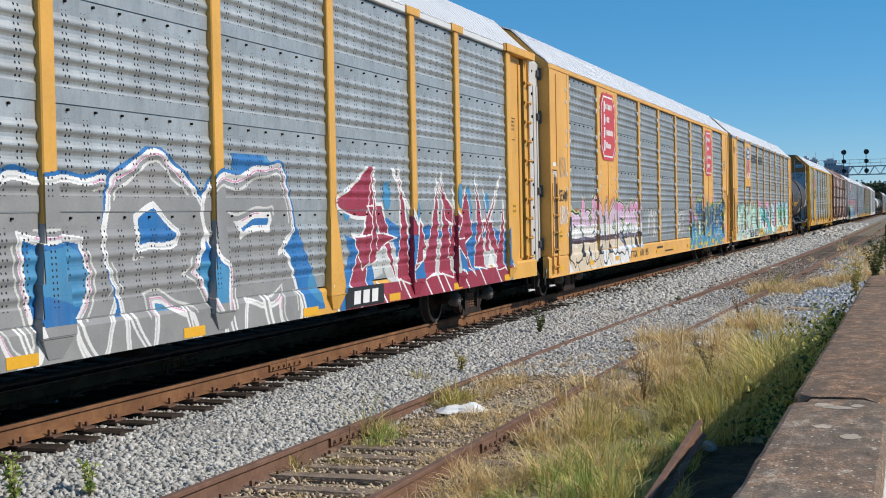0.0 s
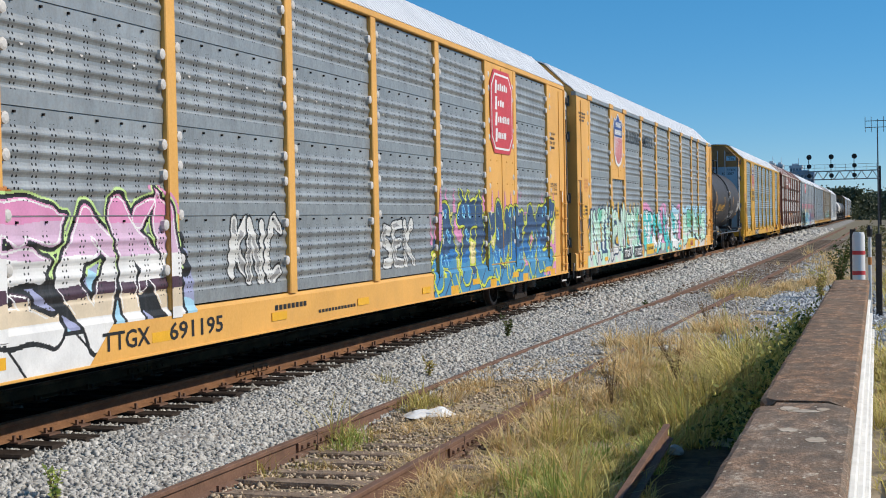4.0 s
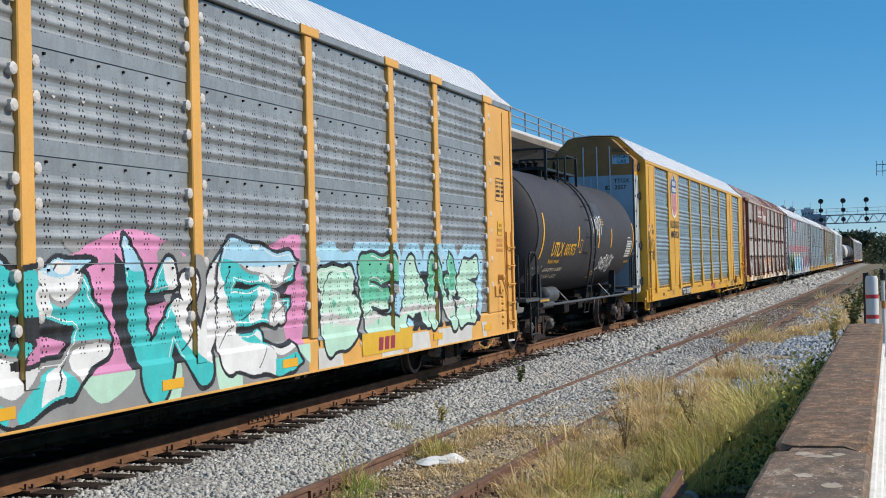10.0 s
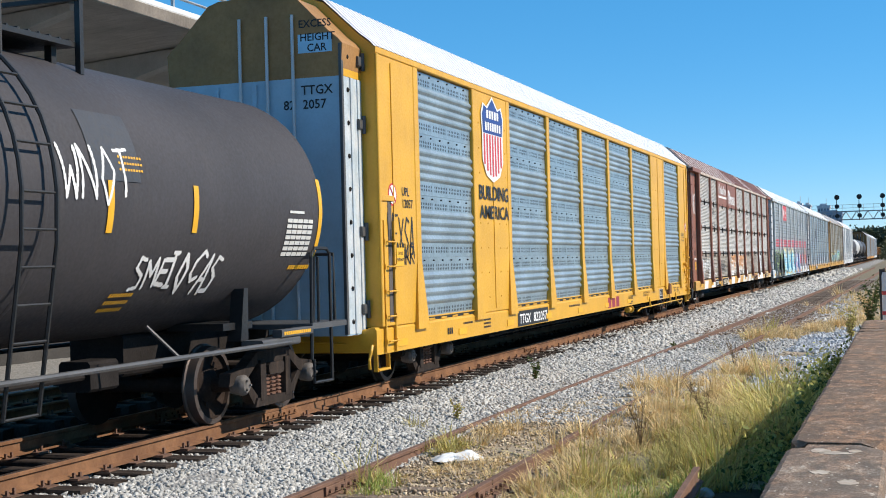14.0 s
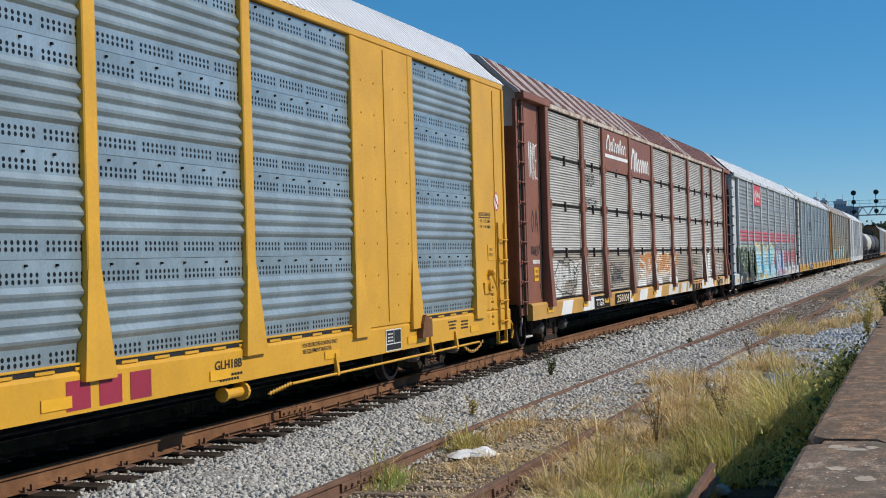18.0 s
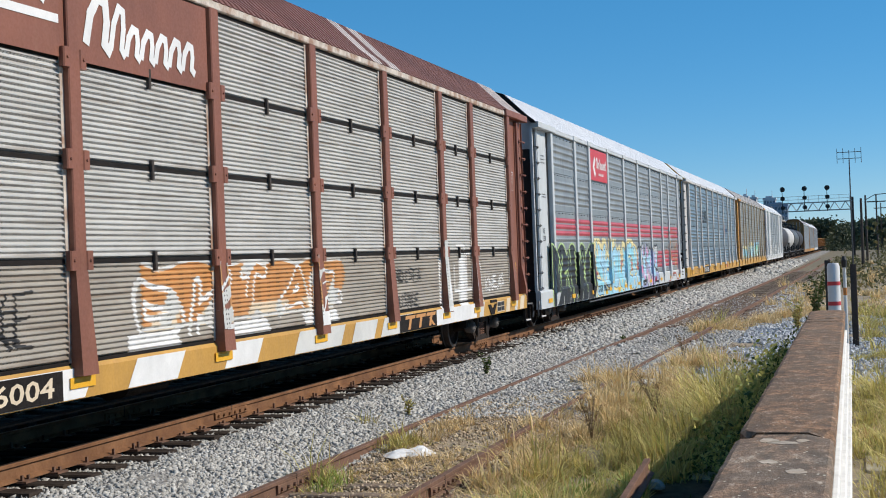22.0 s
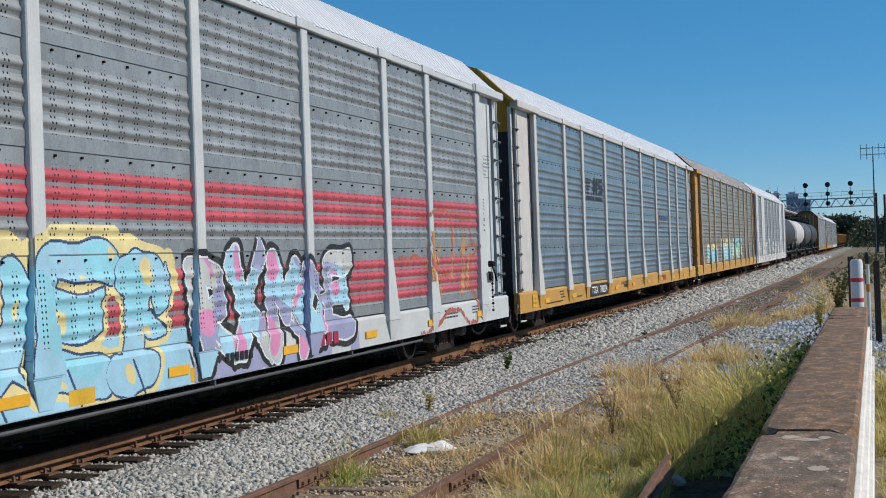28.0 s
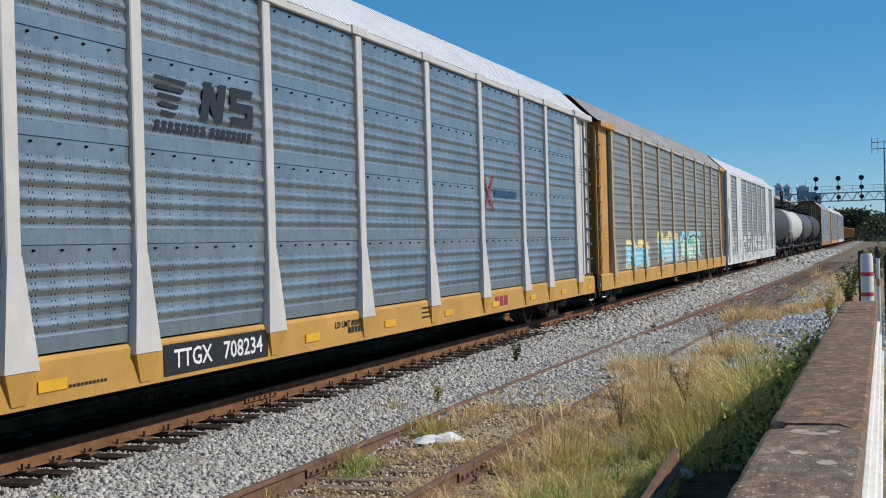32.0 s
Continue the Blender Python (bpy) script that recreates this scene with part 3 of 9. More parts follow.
def graffiti(parent, surf, cuts, box, letters, style, seed, half=0.1, res=(0.0095, 0.0095), label="", holes=True, floor=0.49, tail=0.0):
    """Paint laid on the side of a car: worked out on a fine grid, and laid on its face strip by strip."""
    y0, y1, z0, z1 = box
    r = np.random.RandomState(seed)
    ys, zs = np.arange(y0, y1, res[0]), np.arange(z0, z1, res[1])
    Y, Z = np.meshgrid(ys, zs)
    segs = []
    spiky = {"navy_lime": 1.5, "pink_chrome": 1.9, "spikes": 2.2, "teal": 1.4, "mint": 1.2, "jade": 0.8, "pastel": 0.7, "violet": 1.5}.get(style, 0)
    n = max(1, len(letters))
    small = min(1.0, (y1 - y0) / 3.5)
    tag = "scrawl" in style or style in ("bubble", "cloud")
    rim = 0.25 * small if tag else 0.25
    adv = (y1 - y0 - tail - 2 * rim) / n
    lo, hi = z0 + (z1 - z0) * (0.1 if tag else 0.22), z1 - half * 1.6 - (0.01 if tag else 0.05)
    for i, ch in enumerate(letters):
        s, up, dn = r.uniform(-0.12, 0.12) * small, hi - r.uniform(0, 0.18) * small, lo + r.uniform(-0.12, 0.12) * small
        for line in GLYPH[ch]:
            pts = [(y0 + rim + adv * (i + 0.08 + p[0] * 0.98) + s * p[1], dn + (up - dn) * p[1]) for p in line]
            segs += [(*a, *b, i, *((half * r.uniform(0.8, 1.2), half * r.uniform(0.8, 1.2)) if spiky else (half, half))) for a, b in zip(pts, pts[1:])]
            if spiky and len(pts) > 1:
                for e, f in ((pts[0], pts[1]), (pts[-1], pts[-2])):
                    g = Vector((e[0] - f[0], e[1] - f[1])).normalized() if e != f else Vector((0, 1))
                    g = Vector((g.x + r.uniform(-0.7, 0.7), g.y + r.uniform(-0.2, 0.6)))
                    segs.append((*e, e[0] + g.x * half * spiky, e[1] + g.y * half * spiky, i, half * 0.9, 0.0))
        if spiky:
            for q in range(2):
                e = (y0 + 0.25 + adv * (i + r.uniform(0.1, 0.9)), lo + (hi - lo) * r.uniform(0.1, 0.95))
                g = (r.uniform(-0.35, 0.35) * adv, r.uniform(-0.3, 0.4) * (hi - lo))
                segs.append((*e, e[0] + g[0], e[1] + g[1], i, half * 0.7, 0.0))
    WY = Y + small * (0.06 * np.sin(3.1 * Z + seed) + 0.03 * np.sin(8 * Z + 2.0 * Y))
    WZ = Z + small * (0.05 * np.sin(2.3 * Y + seed) + 0.02 * np.sin(9 * Y))
    d, who = seg_dist(WY, WZ, segs, {"white_blue": 0.11, "spikes": 0.09, "scrawl": -9, "scrawl_black": -9, "scrawl_grey": -9, "scrawl_orange": -9, "cloud": -9, "orange_block": -9}.get(style, 0.055)) if segs else (np.full(Y.shape, 9.0), np.zeros(Y.shape, int))
    d = d - half * (0.15 if "scrawl" not in style else 0.04) * np.sin(5 * Z + 3 * Y + seed)
    u = (Z - z0) / (z1 - z0)
    f1, f2 = fuzz(Y, Z, 7, seed), fuzz(Y, Z, 3, seed + 1)
    idx = np.full(Y.shape, -1)
    cols = []
    def c(k):
        if k not in cols:
            cols.append(k)
        return cols.index(k)
    def put(mask, k):
        idx[mask] = c(k)
    edge = np.minimum(np.minimum(Y - y0, y1 - Y), 1.0)
    if style == "white_blue":
        put((d > 0.0) & (d < 0.5) & (u > 0.14) & (u < 0.80) & (Y < y1 - tail - 0.2) & (Y > y0 + 1.2), "b")
        put((Y > y1 - 2.4) & (Y < y1 - 0.12 - 0.62 * np.clip(Z - z0 - 0.1, 0, 9) ** 1.3) & (u > 0.12), "b")
        put((idx >= 0) & (f1 > 0.70), "sb")
        put((u < 0.235) & (edge > 0.1) & (Y < y1 - tail), "g")
        put((d < 0.125) & (d > 0.07) & (u > 0.5), "b")
        put(d < 0.085, "w")
        put((d < 0.050) & (d > 0.032) & (f2 > 0.35), "lg")
        put((d < 0.034) & (d > 0.020) & (f1 > 0.60), "pk")
        put(d < 0.012, "sg")
        put((d < -0.035) & (d > -0.062) & (f1 > 0.50), "ws")
        put((d < -0.10) & (fuzz(Y, Z, 6, seed + 7) > 0.68), "g")
        put((u < 0.25) & (np.abs(np.mod(Y + 0.7 * Z, 0.88) - 0.5 - 0.3 * f1) < 0.06), "w")
        put((u < 0.25) & (np.abs(np.mod(Y + 0.7 * Z, 0.88) - 0.5 - 0.3 * f1) < 0.02), "g")
    elif style == "spikes":
        span, tall = y1 - y0, z1 - z0
        shards = []
        for k, ch in enumerate("ANPK"):
            p, w, h = y0 + 0.45 + 1.74 * k, 1.72, tall * (0.80 - 0.03 * k)
            zb = z0 + 0.20 * tall
            for tri in SHARDS[ch]:
                shards.append(tuple((p + w * v[0] + r.uniform(-0.03, 0.03), zb + h * v[1] + r.uniform(-0.03, 0.03)) for v in tri))
            q = p + w * r.uniform(0.3, 0.6)
            shards.append(((q - 0.10, zb + 0.28), (q + 0.14, zb + 0.30), (q + r.uniform(-0.15, 0.15), zb + h * 0.78)))
        near_any = np.full(Y.shape, -9.0)
        SY, SZ = Y + 0.07 * np.sin(3.6 * Z + seed), Z + 0.05 * np.sin(3 * Y)
        layers = []
        for tri in shards:
            cy, cz = sum(v[0] for v in tri) / 3, sum(v[1] for v in tri) / 3
            dd = np.full(Y.shape, 9.0)
            for (ay, az), (by, bz) in zip(tri, tri[1:] + tri[:1]):
                ln = math.hypot(by - ay, bz - az) + 1e-6
                side = ((by - ay) * (SZ - az) - (bz - az) * (SY - ay)) / ln
                if ((by - ay) * (cz - az) - (bz - az) * (cy - ay)) < 0:
                    side = -side
                dd = np.minimum(dd, side)
            layers.append(dd)
            near_any = np.maximum(near_any, dd)
        put((near_any > -0.052) & (u > 0.3), "w")
        put((near_any > -0.24) & (u < 0.44 + 0.26 * fuzz(Y, Z, 4, seed + 6)) & (edge > 0.1), "b")
        put((near_any > -0.24) & (u < 0.48) & (f2 > 0.60), "lg")
        put((near_any > -0.24) & (u < 0.46) & (f1 > 0.78), "w")
        put((u < 0.20) & (edge > 0.1 + 0.4 * f1), "r")
        for k in range(7):
            oy, oz = y0 + span * r.uniform(0.05, 0.95), z0 + tall * r.uniform(0.62, 0.84)
            put(np.hypot((Y - oy) / 0.14, (Z - oz) / 0.20) < 1.0, "sb")
        for dd in layers:
            put((dd > -0.024) & (dd < 0.05), "w")
            put(dd > 0.0, "r")
        put((u < 0.22) & (np.abs(np.mod(Y + 1.2 * Z, 0.9) - 0.4) < 0.03), "w")
    elif style == "navy_lime":
        put((u < 0.34 + 0.08 * f2) & (edge > 0.1 * f1), "sb")
        put((u > 0.5) & (np.abs(np.mod(Y, 0.45) - 0.22) < 0.16 * (1.04 - u) * 2) & (f2 > 0.35), "pk")
        put((Y > y1 - 1.1) & (u > 0.06) & (u < 0.85) & (f1 > 0.22), "pk")
        put((Y > y1 - 1.1) & (np.abs(np.mod(Y + Z, 0.3) - 0.1) < 0.015) & (u < 0.5), "lp")
        inside = (d > 0.055) & (u > 0.2) & (u < 0.78) & (d < 0.3)
        put(inside & (f2 > 0.3), "nv")
        put(inside & (f1 > 0.60), "ly")
        put(inside & (f1 > 0.72), "py")
        put(inside & (f1 < 0.22), "pk")
        put(d < 0.078, "k")
        put(d < 0.062, "ly")
        put(d < 0.018, "k")
        put(d < 0.008, "nv")
        put((d < 0.012) & (u < 0.36 + 0.12 * f1), "b")
        put((d < 0.012) & (u < 0.26 + 0.12 * f1), "sb")
        ring = np.hypot(np.mod(Y + 0.5 * Z, 0.36) - 0.18, (np.mod(Z, 0.42) - 0.21) * 0.75)
        gate = fuzz(Y, Z, 4.5, seed + 9) > 0.5
        put((d < -0.02) & (ring < 0.095) & gate & (u < 0.85) & (u > 0.25), "cy")
        put((d < -0.02) & (ring < 0.068) & gate & (u < 0.85) & (u > 0.25), "b")
        put((u < 0.24) & (np.abs(np.mod(Y * 1.2 - Z * 1.5, 0.8) - 0.3) < 0.035), "nv")
        put((u < 0.22) & (np.abs(np.mod(Y * 1.2 + Z * 1.1, 1.5) - 0.3) < 0.04), "ly")
        put((u < 0.12) & (np.mod(Y, 2.4) < 0.42) & (u > 0.03), "oy")
    elif style == "pink_chrome":
        put((u > 0.45) & (d < 0.24 * f1) & (f2 > 0.62), "or")
        put((u > 0.45) & (d < 0.13) & (f1 > 0.74), "pk")
        put((u < 0.24) & (edge > 0.2 * f1), "cr")
        put((u < 0.2) & (f1 > 0.58), "w")
        put((d > 0.045) & (d < 0.26) & (u > 0.2) & (u < 0.72), "k")
        put((d > 0.07) & (d < 0.26) & (u > 0.22) & (u < 0.62) & (f1 > 0.5), "pu")
        put((d > 0.07) & (d < 0.26) & (u > 0.22) & (u < 0.62) & (f1 > 0.68), "lb")
        put((d > 0.06) & (d < 0.085) & (u > 0.5), "lime")
        put((d < 0.06), "k")
        put(d < 0.02, "w")
        put((d < 0.02) & (u > 0.58 + 0.05 * f1), "lp")
        put((d < 0.02) & (u > 0.76 + 0.05 * f1), "pk")
        put((d < 0.02) & (np.abs(u - 0.40 - 0.04 * f1) < 0.035), "pl")
        put((d < 0.02) & (u < 0.365 + 0.04 * f1), "cr")
        put((d < 0.02) & (u < 0.28) & (f1 > 0.4), "w")
        put((d < 0.005) & (d > -0.012) & (u > 0.3), "w")
        put((u < 0.2) & (np.abs(np.mod(Y * 1.1 + Z * 1.3, 1.2) - 0.3 - 0.2 * f2) < 0.022), "k")
    elif style in ("mint", "teal", "jade"):
        fill, halo, tip = {"mint": ("mt", "or", "w"), "teal": ("tq", "pk", "lb"), "jade": ("mt", "lb", "gn")}[style]
        if style == "mint":
            put((u > 0.66) & (np.abs(np.mod(Y, 0.7) - 0.35) < 0.26 * (1.25 - u)) & (f2 > 0.3), "y")
            put((u < 0.2) & (edge > 0.1 * f1), "mt")
            put((u < 0.2) & (f1 > 0.5), "ws")
        elif style == "teal":
            put((u > 0.12) & (u < 0.86 + 0.12 * np.sin(1.7 * Y + 2)) & (edge > 0.25 * f1), "pk")
            shadow = seg_dist(WY + 0.17, WZ + 0.13, segs, 0.0)[0]
            put((shadow < 0.02) & (u > 0.1), "k")
            put((u > 0.2) & (d > 0.06) & (d < 0.2) & (f2 > 0.62), "g")
            put((u < 0.22) & (edge > 0.1 * f1), "g")
            put((u < 0.22) & (f1 > 0.6), "mt")
        else:
            put((u > 0.25) & (d < 0.22 + 0.12 * f1), "lb")
            put((u < 0.18) & (f1 > 0.35), "ws")
        if style != "teal":
            put((d > 0.05) & (d < 0.22) & (u > 0.2) & (u < 0.74) & (f2 > (0.55 if style == "mint" else 0.45)), "nv" if style == "mint" else "k")
            put((d > 0.07) & (d < 0.2) & (u > 0.24) & (u < 0.66) & (f1 > 0.62), {"mint": "y", "jade": "g"}[style])
        put(d < 0.062, "nv" if style == "mint" else "k")
        put(d < 0.035, "k")
        put(d < 0.012, fill)
        fade = u + 0.14 * (f1 - 0.5)
        if style == "mint":
            put((d < 0.012) & (fade < 0.42) & (f1 > 0.42), "ws")
            put((d < -0.02) & (d > -0.05) & (f1 > 0.45), "w")
            put((d < 0.0) & (fuzz(Y, Z, 9, seed + 4) > 0.76), "gn")
        elif style == "teal":
            put((d < 0.012) & (who % 2 == 1) & (f1 > 0.58), "g")
            put((d < 0.012) & (who % 2 == 1) & (f1 > 0.66), "w")
            put((d < 0.012) & (f2 > 0.74), "w")
            put((d < 0.012) & (fade > 0.8), "lb")
            put((d < -0.01) & (fuzz(Y, Z, 13, seed + 3) > 0.74), "w")
        else:
            put((d < 0.012) & (who % 2 == 1) & (fade > 0.5), "gn")
            put((d < 0.012) & (fade < 0.42), "ws")
            put((d < 0.012) & (fade < 0.34), "mt")
            dots = np.hypot(np.mod(Y + 0.3 * Z, 0.5) - 0.25, np.mod(Z + 0.2 * Y, 0.45) - 0.22)
            put((d < -0.03) & (dots < 0.05) & (f2 > 0.4), "gn")
        put((d < -0.02) & (d > -0.034) & (f2 > 0.35) & (u > 0.25), "w")
        put((d < -0.05) & (np.abs(np.mod(Y * 0.9 - Z * 1.2 + 0.4 * f1, 0.9) - 0.3) < 0.013) & (f2 > 0.5), "k")
    elif style == "black_lime":
        top = z0 + (z1 - z0) * (0.82 + 0.18 * np.abs(np.sin(2.4 * Y + 0.5)))
        put((Z < top) & (edge > 0.08 * f1), "k")
        put((Z < top) & (Z > top - 0.045), "lime")
        put((d < 0.012 - half + 0.05 * np.clip(f1 - 0.35, 0, 1)) & (Z < top), "lime")
        put((d < 0.035 - half) & (u > 0.62) & (Z < top), "lime")
        put((edge < 0.05) & (Z < top), "lime")
        put((u < 0.16) & (np.abs(np.mod(Y - 0.5 * Z, 0.8) - 0.3) < 0.02), "ws")
    elif style == "pastel":
        put((u > 0.6) & (d < 0.3 * f1 + 0.1), "py")
        put((u < 0.36 + 0.05 * f2) & (edge > 0.2 * f1), "lb")
        put((u < 0.3) & (f1 > 0.58), "cy")
        put((u < 0.3) & (f2 > 0.62), "ws")
        put(d < 0.12, "py")
        put(d < 0.05, "nv" if half > 0.12 else "sb")
        put(d < 0.025, "lb")
        put((d < 0.0) & (f1 > 0.55), "cy")
        put((d < 0.0) & (f2 > 0.6) & (u > 0.5), "w")
        put((d < 0.0) & (fuzz(Y, Z, 12, seed + 5) > 0.87), "py")
        put((u < 0.24) & (np.abs(np.mod(Y + 0.6 * Z, 1.1) - 0.5) < 0.018), "nv")
        put((u < 0.13) & (u > 0.04) & (np.mod(Y, 2.2) < 0.42), "y")
    elif style == "violet":
        put((u < 0.2) & (f1 > 0.4) & (edge > 0.1), "pu")
        put(d < 0.11, "k")
        put(d < 0.035, "w")
        put(d < 0.012, "pu")
        put((d < 0.012) & (f1 > 0.5), "lb")
        put((d < 0.0) & (f2 > 0.62), "lg")
        put((d < 0.0) & (fuzz(Y, Z, 9, seed + 2) > 0.74), "pk")
    elif style == "orange_block":
        blk = (np.abs(Y - 11.95) < 0.82) | (np.abs(Y - 14.3) < 1.38) | ((Y > 15.9) & (Y < 16.5 + 0.3 * np.sin(5 * Z)))
        put(blk & (u > 0.22) & (u < 0.90 + 0.06 * f1), "oc")
        put(blk & (u < 0.4) & (f1 > 0.45) & (u > 0.2), "cr")
        put((np.abs(d) < 0.022) & (u > 0.1) & (f2 > 0.25), "w")
        put((np.abs(d) < 0.034) & (u > 0.1) & (Y < 12.7), "w")
        put(blk & ((np.abs(u - 0.24) < 0.025) | (np.abs(u - 0.88 - 0.1 * f1) < 0.025)), "ws")
        put((d < 0.02) & (f1 > 0.62) & (u > 0.15), "ws")
        put((u < 0.19) & (np.mod(Y + 0.8 * Z, 2.3) < 1.2), "w")
    elif style == "scrawl":
        put(d < -half + (0.022 + 0.012 * f1) * (0.45 + 0.55 * small), "w")
    elif style == "drips":
        runs = fuzz(Y * 5, Z * 0.5, 2, seed)
        put((u < 0.30 + 0.55 * runs) & (runs > 0.46) & (Y > 20.7) & (Y < 23.3) & (f1 > 0.2), "ws")
        put((runs > 0.66) & (u < 0.75) & (Y < 23.2), "w")
        put((np.abs(Y - 21.55) < 0.17) & (Z > 0.9) & (u < 0.90 + 0.08 * f1), "ws")
        put((np.abs(Y - 21.55) < 0.15) & (Z > 1.0) & (f2 > 0.35) & (u < 0.92), "w")
        for p, q, h in ((22.25, 22.95, 1.95), (23.05, 23.42, 1.80)):
            frame_d = np.maximum(np.abs(Y - (p + q) / 2) - (q - p) / 2, np.abs(Z - (h + 1.15) / 2) - (h - 1.15) / 2)
            put((np.abs(frame_d) < 0.028) & (f1 > 0.15), "w")
        put((np.abs(np.abs(Y - 23.55) - 0.13) < 0.016) & (Z > 0.9) & (u < 0.92), "w")
        put((np.abs(np.hypot(Y - 23.75, Z - 1.35) - 0.33) < 0.022) & (Y > 23.7) & (Z > 1.3), "w")
    elif style == "cloud":
        top = z0 + (z1 - z0) * (0.72 + 0.10 * np.sin(2.6 * Y + 1.0) + 0.16 * np.exp(-((Y - y0 - 1.75) / 0.30) ** 2))
        put((Z < top) & (f1 > 0.16) & (edge > 0.06 * f2) & ((f2 > 0.25) | (u > 0.35)), "ws")
        ang = np.arctan2((Z - z0 - 0.42) / 0.36, (Y - y0 - 1.3) / 0.86)
        rad = np.hypot((Y - y0 - 1.3) / 0.86, (Z - z0 - 0.42) / 0.36)
        put(np.abs(rad - 1.0 - 0.07 * np.sin(9 * ang) - 0.05 * np.sin(5 * ang + 1)) < 0.042, "k")
        put((d < -half + 0.020) & (rad < 0.80), "k")
        for p, q in ((0.12, 0.40), (2.1, 0.5), (2.25, 0.62)):
            put((np.abs(Z - z0 - q - 0.4 * (Y - y0 - p)) < 0.018) & (np.abs(Y - y0 - p) < 0.14), "k")
    elif style == "scrawl_grey":
        put(d < -half + 0.012, "g")
    elif style == "scrawl_blue":
        put(d < -half + 0.016, "sb")
    elif style == "scrawl_black":
        put(d < -half + (0.02 + 0.01 * f1) * (0.45 + 0.55 * small), "k")
    elif style == "scrawl_orange":
        grain = fuzz(Y, Z, 60, seed + 9)
        for p, lo_, hi_, w in ((24.05, 1.0, 1.9, 0.10), (24.75, 1.3, 2.2, 0.06), (25.35, 1.0, 2.2, 0.13), (25.62, 1.1, 1.8, 0.09), (23.6, 1.3, 2.1, 0.16)):
            put((np.abs(Y - p - 0.06 * np.sin(4 * Z + p)) < w * (0.4 + f1)) & (Z > lo_) & (Z < hi_) & (grain > 0.42), "oc")
        lines = (((23.1, 2.34), (23.8, 2.42), (25.9, 2.38)), ((21.9, 1.60), (22.7, 1.74), (23.3, 1.70), (23.7, 1.48), (23.95, 1.26), (24.5, 1.36)), ((24.70, 2.3), (24.76, 1.5)), ((25.74, 2.36), (25.84, 1.7), (25.74, 1.14)),
                 ((25.5, 1.84), (25.9, 1.98), (26.22, 1.86), (25.9, 1.72)), ((22.9, 0.54), (23.8, 0.60), (24.5, 0.76), (25.1, 0.74), (25.5, 0.56), (25.95, 0.56), (26.2, 0.78), (26.1, 1.04), (25.8, 1.2)))
        own = seg_dist(WY, WZ, [(*p, *q, 0, 0.0, 0.0) for ln in lines for p, q in zip(ln, ln[1:])], -9)[0]
        put((own < 0.05 * (0.6 + 0.5 * f1)) & (grain > 0.40), "rust")
        put((own < 0.022) & (grain > 0.28), "rust")
    elif style == "bubble":
        put(d < 0.04, "k")
        put(d < 0.015, "ws")
        put((d < -0.02) & (f1 > 0.6), "g")
    mb = MB()
    hz = res[1] / 2
    bad = np.array(cuts) if len(cuts) else np.array([1e9])
    for j, z in enumerate(zs):
        if z < floor:
            continue
        row = idx[j]
        ch = np.flatnonzero(np.diff(row)) + 1
        st, en = np.r_[0, ch], np.r_[ch, len(row)]
        for a, b in zip(st, en):
            if row[a] < 0:
                continue
            e0, e1 = ys[a] - res[0] / 2, ys[b - 1] + res[0] / 2
            brk = [e0, *sorted(k for k in bad if e0 < k < e1), e1]
            for p, q in zip(brk, brk[1:]):
                mid = (p + q) / 2
                xa, xb = surf(mid, z - hz) + 0.004, surf(mid, z + hz) + 0.004
                mb.add([(xa, p, z - hz), (xa, q, z - hz), (xb, q, z + hz), (xb, p, z + hz)], [(0, 1, 2, 3)], int(row[a]))
    if mb.f:
        return part("graffiti", mb, [("spray_" if holes else "paint_") + k for k in cols], parent, label)


# ---------- rolling stock ----------
CAR_L = 28.6
POSTS = [2.2, 5.05, 7.05, 9.95, 12.85, 15.75, 18.65, 21.55, 23.55, 26.4]
Z_SILL, Z_PANEL, Z_EAVE = 0.485, 0.92, 4.61
ROOF_HALF = [(1.50, 0.0), (1.43, 0.10), (1.28, 0.25), (0.76, 0.89), (0.58, 0.965)]


def roof_profile(rise):
    half = [(x, 4.72 + h * rise) for x, h in ROOF_HALF]
    return half + [(0.0, 4.72 + rise)] + [(-x, z) for x, z in half[::-1]]


def ridge(kind):
    """(height in the row, how far the sheet stands out) along one sheet, bottom to top."""
    if kind == "wide":
        pts = [(0.0, 0.012), (0.14, 0.012)]
        for k in range(4):
            z = 0.16 + 0.155 * k
            pts += [(z, 0), (z + 0.016, 0), (z + 0.036, 0.006), (z + 0.058, 0.018), (z + 0.072, 0.021), (z + 0.086, 0.019), (z + 0.110, 0.007), (z + 0.138, 0)]
        return pts + [(0.80, 0), (ROW_H - 0.004, 0)]
    if kind == "louvre":
        pts = [(0.0, 0.0), (0.20, 0.0)]
        for k in range(4):
            z = 0.21 + 0.125 * k
            pts += [(z, 0), (z + 0.038, 0.031), (z + 0.064, 0.035), (z + 0.115, 0.0)]
        return pts + [(ROW_H - 0.004, 0)]
    pts = []
    for k in range(17):
        z = 0.02 + 0.052 * k
        pts += [(z, 0), (z + 0.018, 0.024), (z + 0.028, 0.024), (z + 0.046, 0)]
    return pts + [(ROW_H - 0.012, 0)]


RIDGE = {k: ridge(k) for k in ("wide", "louvre", "fine")}
SHEETS = {}


